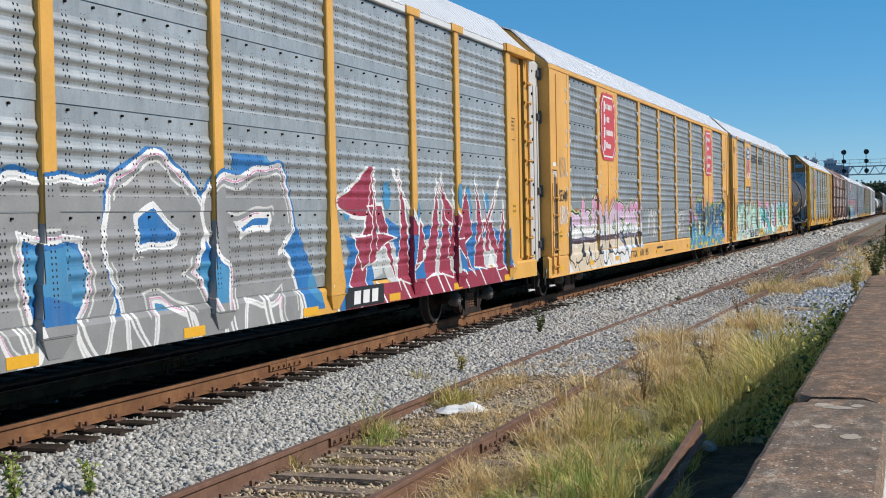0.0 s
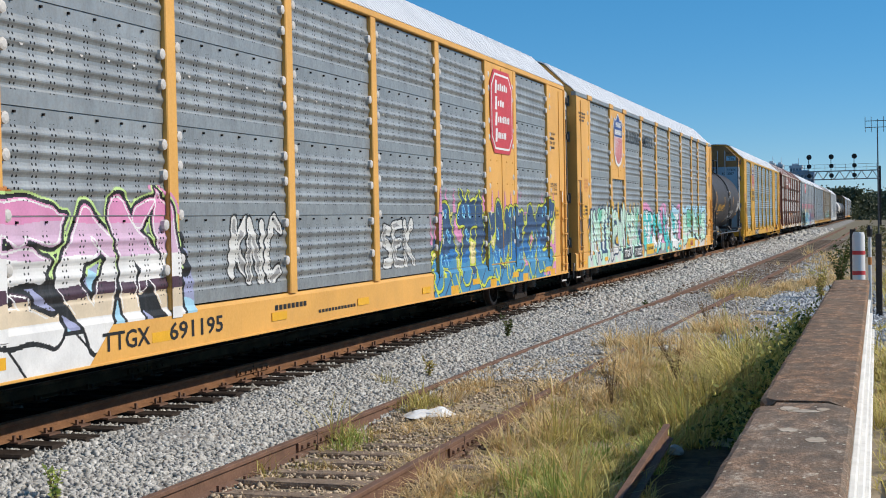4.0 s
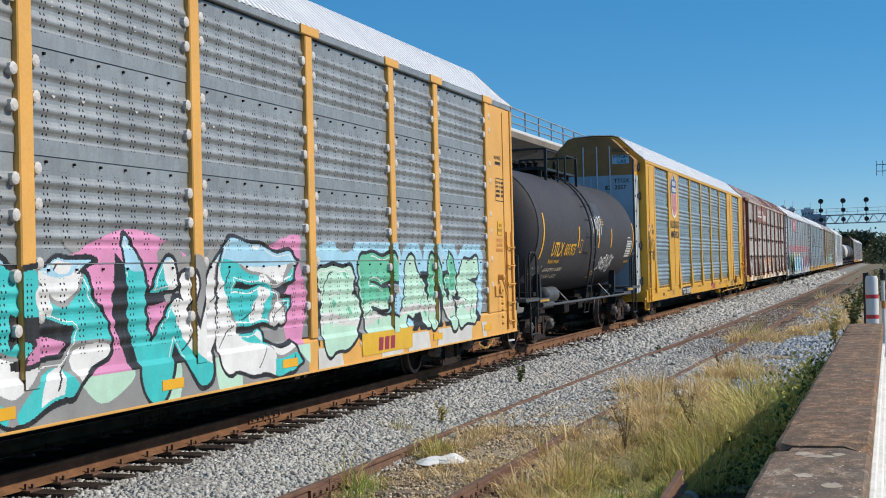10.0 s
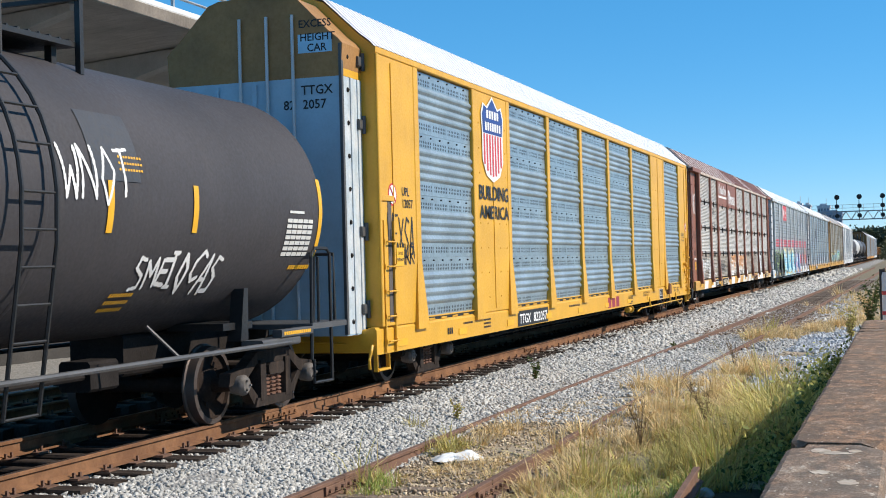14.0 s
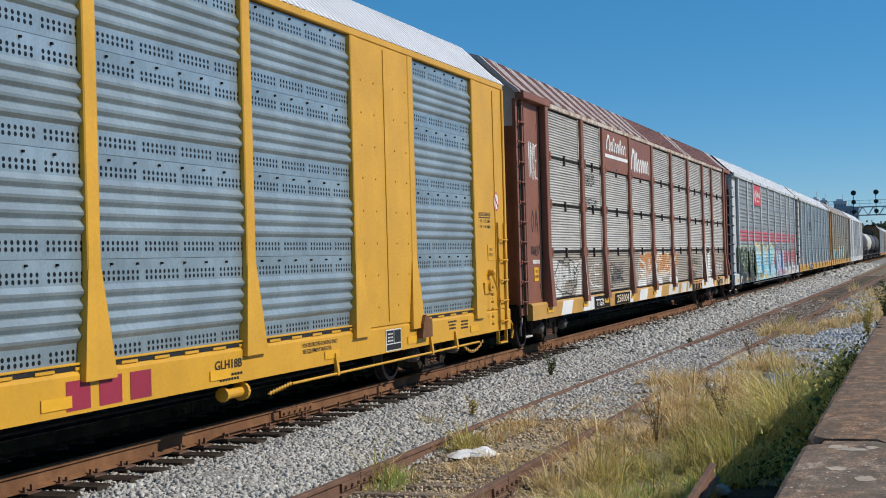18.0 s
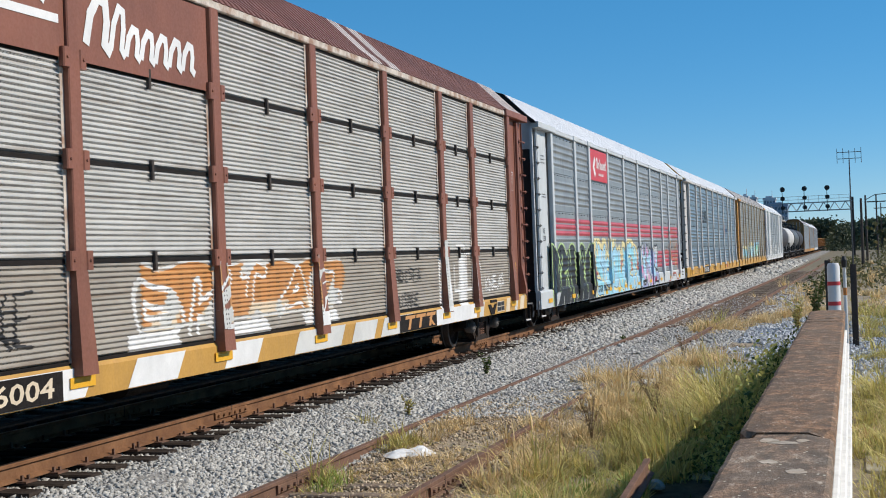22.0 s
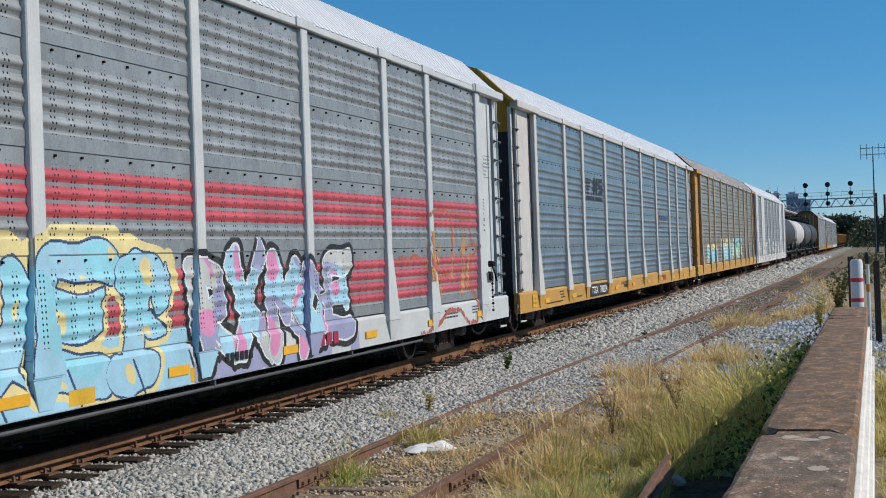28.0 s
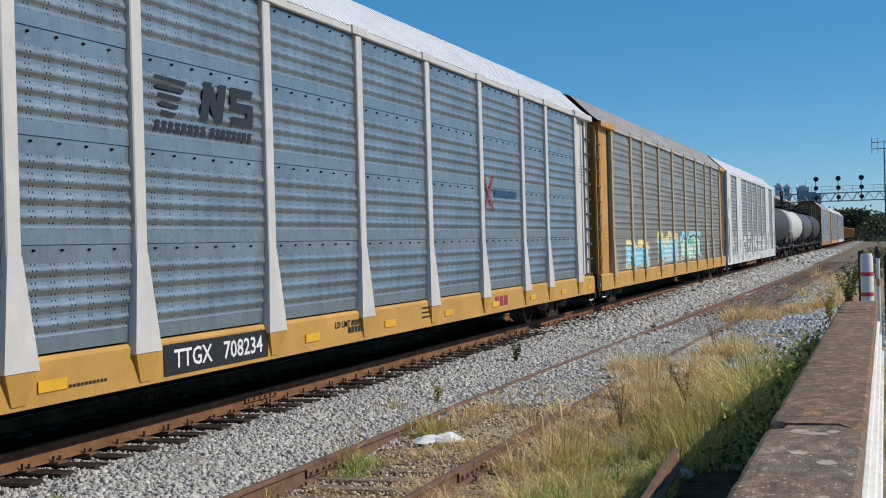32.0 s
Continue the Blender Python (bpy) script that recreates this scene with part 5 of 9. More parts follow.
def ends(root, cfg, near, far):
    L, body = CAR_L, cfg["body"]
    ROOF = roof_profile(cfg.get("rise", 0.77))
    outline = [(1.38, 0.90), (1.38, 4.70)] + [(x * 0.92, 4.70 + (z - 4.72) * 0.985) for x, z in ROOF[1:-1]] + [(-1.38, 4.70), (-1.38, 0.90)]
    ret = cfg.get("ret")
    for side, y0, y1 in (("near", 0.72, 0.80), ("far", L - 0.80, L - 0.72)):
        mb = MB()
        if side == "near" and ret:
            end_box(root, cfg, ret, ROOF)
            continue
        for lo, hi, mi in ((0.9, 4.15, 0), (4.15, 5.9, 1)):
            pl = [(x, min(max(z, lo), hi)) for x, z in outline]
            pts = []
            for q in pl:
                if not pts or (abs(q[0] - pts[-1][0]) + abs(q[1] - pts[-1][1])) > 1e-6:
                    pts.append(q)
            if lo > 4:
                pts = [(1.38, lo)] + [q for q in pts if q[1] > lo] + [(-1.38, lo)]
            else:
                pts = [(1.38, 0.9), (1.38, 4.15), (-1.38, 4.15), (-1.38, 0.9)]
            mb.prism(pts, "y", y0, y1, mi)
        rods = []
        for x in (-0.9, -0.45, 0.0, 0.5, 0.95):
            a, b = (y0 - 0.05, y0) if side == "near" else (y1, y1 + 0.05)
            rods.append((x, (a + b) / 2))
        em = cfg.get("end", (body, body))
        dr = part("end_door", mb, [em[0], em[1]], root, cfg.get("end_label", "") if side == "near" else "")
        for x, y in rods:
            rb = MB()
            rb.tube([(x, y, 1.0), (x, y, 5.05)], 0.024, 6)
            part("lock_rod", rb, ["lightgrey"], dr)
    # rounded roof end hood
    for y0, y1 in (((0.50, 0.62),) if not ret else ()) + ((L - 0.62, L - 0.50),):
        mb = MB()
        vs = []
        for y in (y0, y1):
            vs += [(x * 1.012, y, 4.72 + (z - 4.72) * 1.03) for x, z in ROOF] + [(x * 0.94, y, 4.72 + (z - 4.72) * 0.93) for x, z in ROOF]
        n = len(ROOF)
        fs = []
        for j in range(n - 1):
            fs += [(j, j + 1, 2 * n + j + 1, 2 * n + j), (n + j, n + j + 1, 3 * n + j + 1, 3 * n + j), (j, j + 1, n + j + 1, n + j), (2 * n + j, 2 * n + j + 1, 3 * n + j + 1, 3 * n + j)]
        mb.add(vs, fs)
        part("roof_hood", mb, [cfg.get("hood", "darksteel")], root)
    for side, style in (("near", near), ("far", far)):
        def Y(v):
            return v if side == "near" else L - v
        def box2(mb, x0, x1, a, b, z0, z1, mi=0, c=0.0):
            a, b = sorted((Y(a), Y(b)))
            mb.box(x0, x1, a, b, z0, z1, mi, c)
        mb = MB()
        if style == "short":
            box2(mb, 1.42, 1.50, 0.62, 2.10, 0.901, 4.62)
            cp = part("corner_panel", mb, [body], root)
            mb = MB()
            box2(mb, 1.495, 1.515, 1.18, 1.205, 0.95, 4.55)
            part("seam_strip", mb, [body], cp)
            mb = MB()
            box2(mb, 1.495, 1.53, 0.62, 0.70, 0.91, 4.62, 0, 0.01)
            part("corner_angle", mb, [body], cp)
            if side == "near":
                # thin brown strip on the panel: the ladder recess's shade put into colour
                mb = MB()
                box2(mb, 1.501, 1.505, 0.96, 1.10, 0.95, 2.62)
                part("gap_shade", mb, ["shade_brown"], cp)
                for za, zb in ((2.62, 2.70), (0.905, 0.95)):
                    mb = MB()
                    box2(mb, 1.501, 1.525, 0.71, 1.16, za, zb, 0, 0.006)
                    part("slot_frame", mb, [body], cp)
            mb = MB()
            box2(mb, -1.50, -1.42, 0.62, 2.10, 0.901, 4.62)
            part("corner_panel", mb, [body], root)
            ladder(root, *sorted((Y(0.74), Y(1.12))), 1.525, 0.55, 2.35, 0.34, body)
        else:
            inner = 0.98 if side == "near" else 1.10
            box2(mb, 1.34, 1.40, inner, 2.10, 0.901, 4.62)
            cm = cfg.get("corner", body)
            cp = part("corner_panel", mb, [cm], root)
            mb = MB()
            box2(mb, 1.395, 1.425, inner, 1.24, 0.95, 4.5, 0, 0.008)
            part("edge_plate", mb, [cm], cp)
            for z in (1.2, 1.95, 2.7, 3.45, 4.2):
                mb = MB()
                box2(mb, 1.40, 1.412, 1.885, 1.925, z - 0.05, z + 0.05)
                part("door_stop", mb, [cm], cp)
            mb = MB()
            if side == "near":
                # raised black strip beside the post, painted as the shade of a gap
                box2(mb, 1.401, 1.404, 1.95, 2.097, 0.96, 4.61)
                part("gap_shade", mb, ["black"], cp)
            else:
                box2(mb, 1.36, 1.50, 2.0, 2.098, 0.901, 4.62, 0, 0.01)
                part("jamb", mb, [cm], cp)
                mb = MB()
            if side == "far" and cfg.get("outer_jamb"):
                y = Y(1.16)
                mb.box(1.40, 1.475, y - 0.05, y + 0.05, 1.5, 4.6, c=0.012)
                mb.prism([(1.40, 0.905), (1.555, 0.905), (1.555, 1.02), (1.475, 1.499), (1.40, 1.499)], "y", y - 0.07, y + 0.07)
                part("outer_jamb", mb, [cm], cp)
            mb = MB()
            box2(mb, 1.40, 1.56, 0.55, 2.4, 4.622, 4.76, 0, 0.01)
            part("door_track", mb, [cm], cp)
            mb = MB()
            box2(mb, -1.50, -1.42, 0.62, 2.10, 0.901, 4.62)
            part("corner_panel", mb, [cm], root)
            col = MB()
            box2(col, 1.35, 1.38, 0.50, 0.845, 0.70, 4.62)
            box2(col, 1.38, 1.412, 0.50, 0.515, 0.70, 4.62)
            box2(col, 1.30, 1.43, 0.845, 0.90, 0.70, 4.62, 0, 0.006)
            lc = part("ladder_column", col, [cm], root)
            # black strip on the back plate: shade beside the flange put into colour
            mb = MB()
            box2(mb, 1.381, 1.384, 0.755, 0.843, 0.72, 4.60)
            part("gap_shade", mb, ["black"], lc)
            ladder(root, *sorted((Y(0.52), Y(0.88))), 1.43, 0.80, 4.45, 0.36, "grey_steel" if cm in ("lightgrey", "offwhite") else cm, stiles=False)
        # hand brake and chain, safety plate
        if side == "far" and cfg.get("brake"):
            mb = MB()
            y = Y(1.74 if style == "full" else 1.62)
            mb.box(1.46, 1.53, y - 0.30, y + 0.18, 1.18, 1.36, 1)
            mb.lathe([(1.50, 0.06), (1.60, 0.05), (1.62, 0.02)], "x", 10, (0, y, 1.52))
            mb.lathe([(1.50, 0.09), (1.57, 0.08)], "x", 10, (0, y - 0.05, 1.30))
            mb.tube([(1.56, y, 1.5), (1.57, y + 0.16, 1.33), (1.57, y + 0.26, 1.2)], 0.018, 6)
            for k in range(11):
                z = 1.28 - 0.06 * k
                mb.lathe([(-0.008, 0.012), (0.0, 0.026), (0.008, 0.012)], "x" if k % 2 else "y", 8, (1.57, y - 0.05, z))
            hb = part("hand_brake", mb, ["darksteel" if body == "lightgrey" else body, "grey_steel" if body == "lightgrey" else body], root)
            mb = MB()
            for k in range(22):
                f = k / 21
                mb.lathe([(-0.01, 0.012), (0.0, 0.03), (0.01, 0.012)], "z" if k % 2 else "x", 8, (1.50, Y(2.05 + 0.95 * f), 0.42 - 0.50 * f * (1 - f)))
            part("chain", mb, ["sill_yellow" if body != "lightgrey" else "darksteel"], hb)
        mb = MB()
        y = Y(1.45)
        x = 1.506 if style == "short" else 1.408
        wz = cfg.get("plate_z", 1.72) if side == "near" else cfg.get("far_plate_z", 1.72)
        if wz < 0.9:
            x = 1.513
        if style == "full":
            y = Y(1.62 if wz > 0.9 or side == "near" else 2.25) + 0.05
        if wz < 0:
            if side == "near" and style == "full":
                continue
            wz = 1.0e3
        mb.prism([(y - 0.20, wz), (y + 0.10, wz), (y + 0.10, wz + 0.26), (y - 0.20, wz + 0.26)], "x", x, x + 0.004)
        words(mb, "THIS CAR", x + 0.008, y - 0.14, wz + 0.16, 0.045, 0.18, 1)
        words(mb, "EXCESS HEIGHT", x + 0.008, y - 0.18, wz + 0.07, 0.045, 0.26, 1)
        if wz < 900:
            part("warning_plate", mb, ["paint_oy", "paint_k"], root, "yellow warning plate")
        if side == "near" and style == "full":
            continue
        if side == "far" and cfg.get("deck_text"):
            mb = MB()
            y = L - 2.12
            words(mb, "AAR DECK CLEARANCE", x + 0.001, y, 2.45, 0.055, 0.66)
            flat(mb, [(y, 2.415), (y + 0.66, 2.415), (y + 0.66, 2.428), (y, 2.428)], x + 0.001)
            words(mb, "A   90   1 1/2   MIN", x + 0.001, y, 2.34, 0.05, 0.64)
            words(mb, "B   94   1 1/8   MIN", x + 0.001, y, 2.25, 0.05, 0.64)
            part("lettering", mb, ["paint_k"], root)
            if not cfg.get("brake"):
                mb = MB()
                words(mb, "EXH 19-0", x + 0.001, y, 3.55, 0.06, 0.55)
                bars(mb, 6, x + 0.001, y, 3.45, 0.055, 0.5, gap=0.45)
                words(mb, "EXW 10-7", x + 0.001, y, 3.35, 0.06, 0.55)
                bars(mb, 6, x + 0.001, y, 3.25, 0.055, 0.5, gap=0.45)
                part("lettering", mb, ["paint_k"], root)
                continue
            mb = MB()
            mb.lathe([(1.503, 0.16), (1.505, 0.16)], "x", 24, (0, L - 1.12, 2.70))
            mb.lathe([(1.505, 0.13), (1.507, 0.13)], "x", 24, (0, L - 1.12, 2.70), 1)
            mb.tube([(1.508, L - 1.21, 2.79), (1.508, L - 1.03, 2.61)], 0.012, 6)
            part("warning_disc", mb, ["paint_red", "paint_w"], root, "round white sign with a red ring and bar")
            continue
        if side in cfg.get("marks", {}):
            cfg["marks"][side](root)
            continue
        mb = MB()
        y = Y(1.66)
        for q in ((y - 0.3, 3.10, y + 0.20, 3.111), (y - 0.3, 3.489, y + 0.20, 3.50), (y - 0.3, 3.111, y - 0.289, 3.489), (y + 0.189, 3.111, y + 0.20, 3.489)):
            flat(mb, [(q[0], q[1]), (q[2], q[1]), (q[2], q[3]), (q[0], q[3])], x + 0.001)
        for k in range(5):
            bars(mb, 9 - 5 * (k < 2), x + 0.001, y - 0.26, 3.135 + 0.07 * k, 0.034, 0.40 - 0.24 * (k < 2), gap=0.45)
        part("dimension_table", mb, ["paint_w" if body == "brown" else "paint_k"], root)


# ---------- signs ----------
def ribbon(mb, pts, w, x, mi):
    """A flat brush stroke through (y, z) points."""
    for k, ((a, b), (c, d)) in enumerate(zip(pts, pts[1:])):
        e = math.hypot(c - a, d - b) or 1e-6
        ny, nz = -(d - b) / e * w / 2, (c - a) / e * w / 2
        ty, tz = (c - a) / e * w * 0.3, (d - b) / e * w * 0.3
        flat(mb, [(a - ty + ny, b - tz + nz), (a - ty - ny, b - tz - nz), (c + ty - ny, d + tz - nz), (c + ty + ny, d + tz + nz)], x + 0.0004 * (k % 3), mi)


def script(mb, x, y, z, h, w, n, mi, slant=0.2):
    """A painted name as plain flowing strokes: one tall, the rest low humps."""
    q = random.Random(int(y * 100) + n)
    e = w / (n + 0.5)
    a = y
    for k in range(n):
        hh = h * (1.0 if k == 0 else 0.92 if q.random() < 0.25 else 0.58)
        ww = e * (1.3 if k == 0 else 0.8)
        loop = [(0.0, 0.1), (0.08, 0.62), (0.35, 0.98), (0.72, 0.92), (0.86, 0.55), (0.84, 0.12), (1.1, 0.0)]
        ribbon(mb, [(a + p * ww + slant * r * hh, z + r * hh) for p, r in loop], 0.2 * h * (1.15 if k == 0 else 0.85), x, mi)
        a += e * (1.5 if k == 0 else 1.0)


def octagon_sign(pl, y, z=3.75):
    mb = MB()
    def octo(w, h, c):
        return [(y - w + c, z - h), (y + w - c, z - h), (y + w, z - h + c), (y + w, z + h - c), (y + w - c, z + h), (y - w + c, z + h), (y - w, z + h - c), (y - w, z - h + c)]
    flat(mb, octo(0.80, 0.78, 0.26), 1.518, 0)
    flat(mb, octo(0.73, 0.71, 0.235), 1.522, 1)
    flat(mb, octo(0.69, 0.67, 0.22), 1.526, 0)
    q = random.Random(int(y * 10))
    for dz, w, n in ((0.40, 0.72, 5), (0.10, 0.46, 3), (-0.20, 0.84, 7), (-0.50, 0.60, 5)):
        a = y - 0.52
        flat(mb, [(a, z + dz - 0.07), (a + 0.13, z + dz - 0.07), (a + 0.17, z + dz + 0.18), (a + 0.04, z + dz + 0.18)], 1.530, 1)
        a += 0.20
        for k in range(n):
            e, h = w / n * q.uniform(0.55, 0.75), q.uniform(0.10, 0.14)
            flat(mb, [(a, z + dz), (a + e, z + dz), (a + e + 0.02, z + dz + h), (a + 0.02, z + dz + h)], 1.530, 1)
            a += w / n
    part("sign", mb, ["paint_red", "paint_w"], pl, "red and white octagonal railway sign")


def shield_sign(pl, y, z=3.85):
    mb = MB()
    w, h = 0.60, 0.68
    out = [(y - w, z + h * 0.55), (y - w * 0.82, z + h * 0.8), (y - w * 0.5, z + h * 0.72), (y, z + h), (y + w * 0.5, z + h * 0.72), (y + w * 0.82, z + h * 0.8), (y + w, z + h * 0.55), (y + w * 0.93, z + h * 0.1), (y + w * 0.93, z - h * 0.55), (y + w * 0.6, z - h * 0.9), (y, z - h * 1.05), (y - w * 0.6, z - h * 0.9), (y - w * 0.93, z - h * 0.55), (y - w * 0.93, z + h * 0.1)]
    flat(mb, [(y + (a - y) * 1.1, z + (b - z) * 1.07) for a, b in out], 1.516, 1)
    flat(mb, out[0:8] + [out[13]], 1.520, 0)
    for k in range(7):
        a = y - w * 0.9 + k * w * 0.27
        e = w * 0.14
        lowest = z - h * (0.98 - 0.42 * abs((a + e / 2 - y) / w) ** 2)
        flat(mb, [(a, lowest), (a + e, lowest), (a + e, z + h * 0.08), (a, z + h * 0.08)], 1.521, 2)
    bars(mb, 5, 1.524, y - 0.36, z + 0.33, 0.14, 0.76, 1, gap=0.34)
    bars(mb, 7, 1.524, y - 0.45, z + 0.12, 0.14, 0.96, 1, gap=0.34)
    part("sign", mb, ["paint_bl", "paint_w", "paint_red"], pl, "blue, white and red striped shield sign")


def shield_and_slogan(pl, y):
    shield_sign(pl, y, 3.88)
    mb = MB()
    words(mb, "BUILDING", 1.5135, y - 0.86, 2.81, 0.24, 1.76)
    words(mb, "AMERICA", 1.5135, y - 0.82, 2.49, 0.22, 1.74)
    part("lettering", mb, ["paint_k"], pl, "black painted slogan")


def reflectors(root, x=1.505, z=0.60, start=1.2, step=2.75, skip=(), spots=()):
    for k, y in enumerate(spots or np.arange(start, CAR_L - 1, step)):
        mb = MB()
        if skip and skip[0] - 0.42 < y < skip[1]:
            continue
        mb.prism([(y, z), (y + 0.42, z), (y + 0.42, z + 0.10), (y, z + 0.10)], "x", x, x + 0.006)
        part("reflector", mb, ["paint_oy"], root, "orange-yellow reflective strip" if k == 0 else "")


def sill_marks(root, spots, mats=("paint_k",)):
    mb = MB()
    for y, w, n, z, h, mi in spots:
        bars(mb, n, 1.5045, y, z, h, w, mi)
    part("sill_lettering", mb, list(mats), root)


# ---------- the train, from its front on ----------
TANK_L = 13.6
G5 = 33.826
START = {5: G5 - CAR_L, 6: G5, 7: G5 + CAR_L, 8: G5 + 2 * CAR_L, 9: G5 + 3 * CAR_L, 10: G5 + 4 * CAR_L}
START[4] = START[5] - TANK_L
START[3] = START[4] - CAR_L
START[2], START[1] = START[3] - CAR_L, START[3] - 2 * CAR_L
MOVING = []


def car_1():
    root, surf, cuts = autorack(dict(label="grey autorack rail car with yellow posts and large graffiti", body="amber", post="amber", sill="amber", panel="galv", flare=True, near="full", far="full", z_sill=0.585, feet={2: "paint_sg", 3: "paint_sg", 4: "paint_sg", 5: "paint_sg", 7: "paint_r", 8: "paint_r"}, chord="white", corner="amber", end=("lightgrey", "lightgrey"), hood="amber"))
    graffiti(root, surf, cuts, (10.0, 18.5, 0.42, 2.46), "Inrp", "white_blue", 3, half=0.20, floor=0.59, tail=1.0, label="huge white, grey and blue graffiti letters")
    graffiti(root, surf, cuts, (18.7, 26.6, 0.46, 2.42), "AKWANK", "spikes", 5, half=0.13, floor=0.59, label="dark red and white spiky graffiti")
    reflectors(root)
    mb = MB()
    flat(mb, [(18.95, 0.60), (20.25, 0.60), (20.25, 0.86), (18.95, 0.86)], 1.512)
    bars(mb, 3, 1.516, 19.2, 0.64, 0.17, 0.9, 1, slant=0.15)
    part("sill_lettering", mb, ["paint_k", "paint_w"], root)
    return root


def near_marks_2(root):
    mb = MB()
    bars(mb, 3, 1.506, 0.86, 2.66, 0.11, 0.30, gap=0.2)
    words(mb, "9746", 1.506, 0.84, 2.48, 0.12, 0.34)
    part("lettering", mb, ["paint_w"], root)


def near_marks_3(root):
    mb = MB()
    for k, n in enumerate((22, 20, 15)):
        bars(mb, n, 1.506, 0.98 + 0.03 * k, 4.22 - 0.085 * k, 0.045, 0.035 * n, gap=0.3)
    for k in range(3):
        bars(mb, 7, 1.506, 1.52, 1.98 - 0.085 * k, 0.045, 0.32, gap=0.3)
    part("lettering", mb, ["paint_k"], root)
    mb = MB()
    words(mb, "CLOSE AND", 1.506, 1.50, 2.62, 0.06, 0.40)
    words(mb, "LOCK DOORS", 1.506, 1.50, 2.53, 0.06, 0.42)
    words(mb, "BEFORE MOVING", 1.506, 1.47, 2.44, 0.06, 0.48)
    words(mb, "CAR", 1.506, 1.62, 2.35, 0.06, 0.15)
    part("lettering", mb, ["paint_or"], root, "faded red lettering")


def far_marks_3(root):
    y = CAR_L - 1.72
    mb = MB()
    words(mb, "RACK MODEL", 1.506, y - 0.05, 3.66, 0.065, 0.44)
    bars(mb, 8, 1.506, y, 3.56, 0.06, 0.36, gap=0.3)
    part("lettering", mb, ["paint_k"], root)
    mb = MB()
    for a, b, c, d in ((y, 2.90, y + 0.54, 2.912), (y, 3.308, y + 0.54, 3.32), (y, 2.912, y + 0.012, 3.308), (y + 0.528, 2.912, y + 0.54, 3.308)):
        flat(mb, [(a, b), (c, b), (c, d), (a, d)], 1.506)
    words(mb, "EXH 19-0", 1.506, y + 0.04, 3.22, 0.05, 0.30)
    words(mb, "EXW 10-7", 1.506, y + 0.04, 3.14, 0.05, 0.30)
    for k in range(4):
        bars(mb, 3, 1.506, y + 0.38, 3.22 - 0.08 * k, 0.045, 0.13, gap=0.3)
    for k in range(2):
        bars(mb, 5, 1.506, y + 0.04, 3.06 - 0.08 * k, 0.045, 0.24, gap=0.3)
    part("dimension_table", mb, ["paint_k"], root)
    mb = MB()
    words(mb, "CLOSE AND", 1.506, y - 0.02, 2.16, 0.06, 0.38)
    words(mb, "LOCK DOORS", 1.506, y - 0.02, 2.07, 0.06, 0.40)
    words(mb, "BEFORE MOVING", 1.506, y - 0.04, 1.98, 0.06, 0.46)
    part("lettering", mb, ["paint_or"], root, "faded red lettering")


def car_2():
    root, surf, cuts = autorack(dict(label="orange-yellow autorack rail car with red octagonal signs and graffiti", body="pale_yellow", panel="galv_dark", deck_text=True, plate_z=1.2, marks=dict(near=near_marks_2), plates={1: octagon_sign, 7: octagon_sign}, tee=False, bolts="offwhite", near="short", far="short", end=("brown", "ochre"), hood="darksteel", ret=dict(mats=("offwhite", "offwhite"))))
    graffiti(root, surf, cuts, (2.1, 10.4, 0.46, 2.15), "BWAKEON", "pink_chrome", 8, half=0.14, label="pink, white and black graffiti letters")
    graffiti(root, surf, cuts, (11.15, 12.7, 1.05, 1.9), "KNC", "bubble", 4, half=0.055)
    graffiti(root, surf, cuts, (16.0, 17.6, 1.05, 1.8), "SEK", "bubble", 9, half=0.055)
    graffiti(root, surf, cuts, (18.3, 26.9, 0.42, 2.28), "ATLMBOE", "navy_lime", 12, half=0.185, label="navy blue and lime yellow graffiti with pink spikes")
    reflectors(root)
    corner = lambda y, z: 1.502
    graffiti(root, corner, [], (1.3, 2.12, 1.98, 2.28), "SEW4O", "scrawl_black", 91, half=0.02, holes=False)
    graffiti(root, corner, [], (1.32, 2.14, 1.50, 1.96), "URNO", "scrawl", 92, half=0.02, holes=False)
    graffiti(root, corner, [], (1.35, 2.0, 2.45, 2.95), "OSO", "scrawl_grey", 93, half=0.012, holes=False)
    mb = MB()
    flat(mb, [(8.35, 0.50), (11.2, 0.50), (11.2, 0.84), (8.75, 0.84)], 1.5085)
    part("number_patch", mb, ["pale_yellow"], root, "yellow patch under the car number")
    mb = MB()
    words(mb, "TTGX", 1.513, 8.57, 0.60, 0.17, 0.84)
    words(mb, "691195", 1.513, 9.78, 0.60, 0.17, 1.17)
    bars(mb, 8, 1.5045, 12.3, 0.72, 0.06, 0.95)
    bars(mb, 12, 1.5045, 13.6, 0.60, 0.04, 1.3)
    part("sill_lettering", mb, ["paint_k"], root)
    mb = MB()
    words(mb, "BI", 1.506, CAR_L - 1.16, 2.10, 0.24, 0.24)
    part("lettering", mb, ["paint_w"], root)
    return root


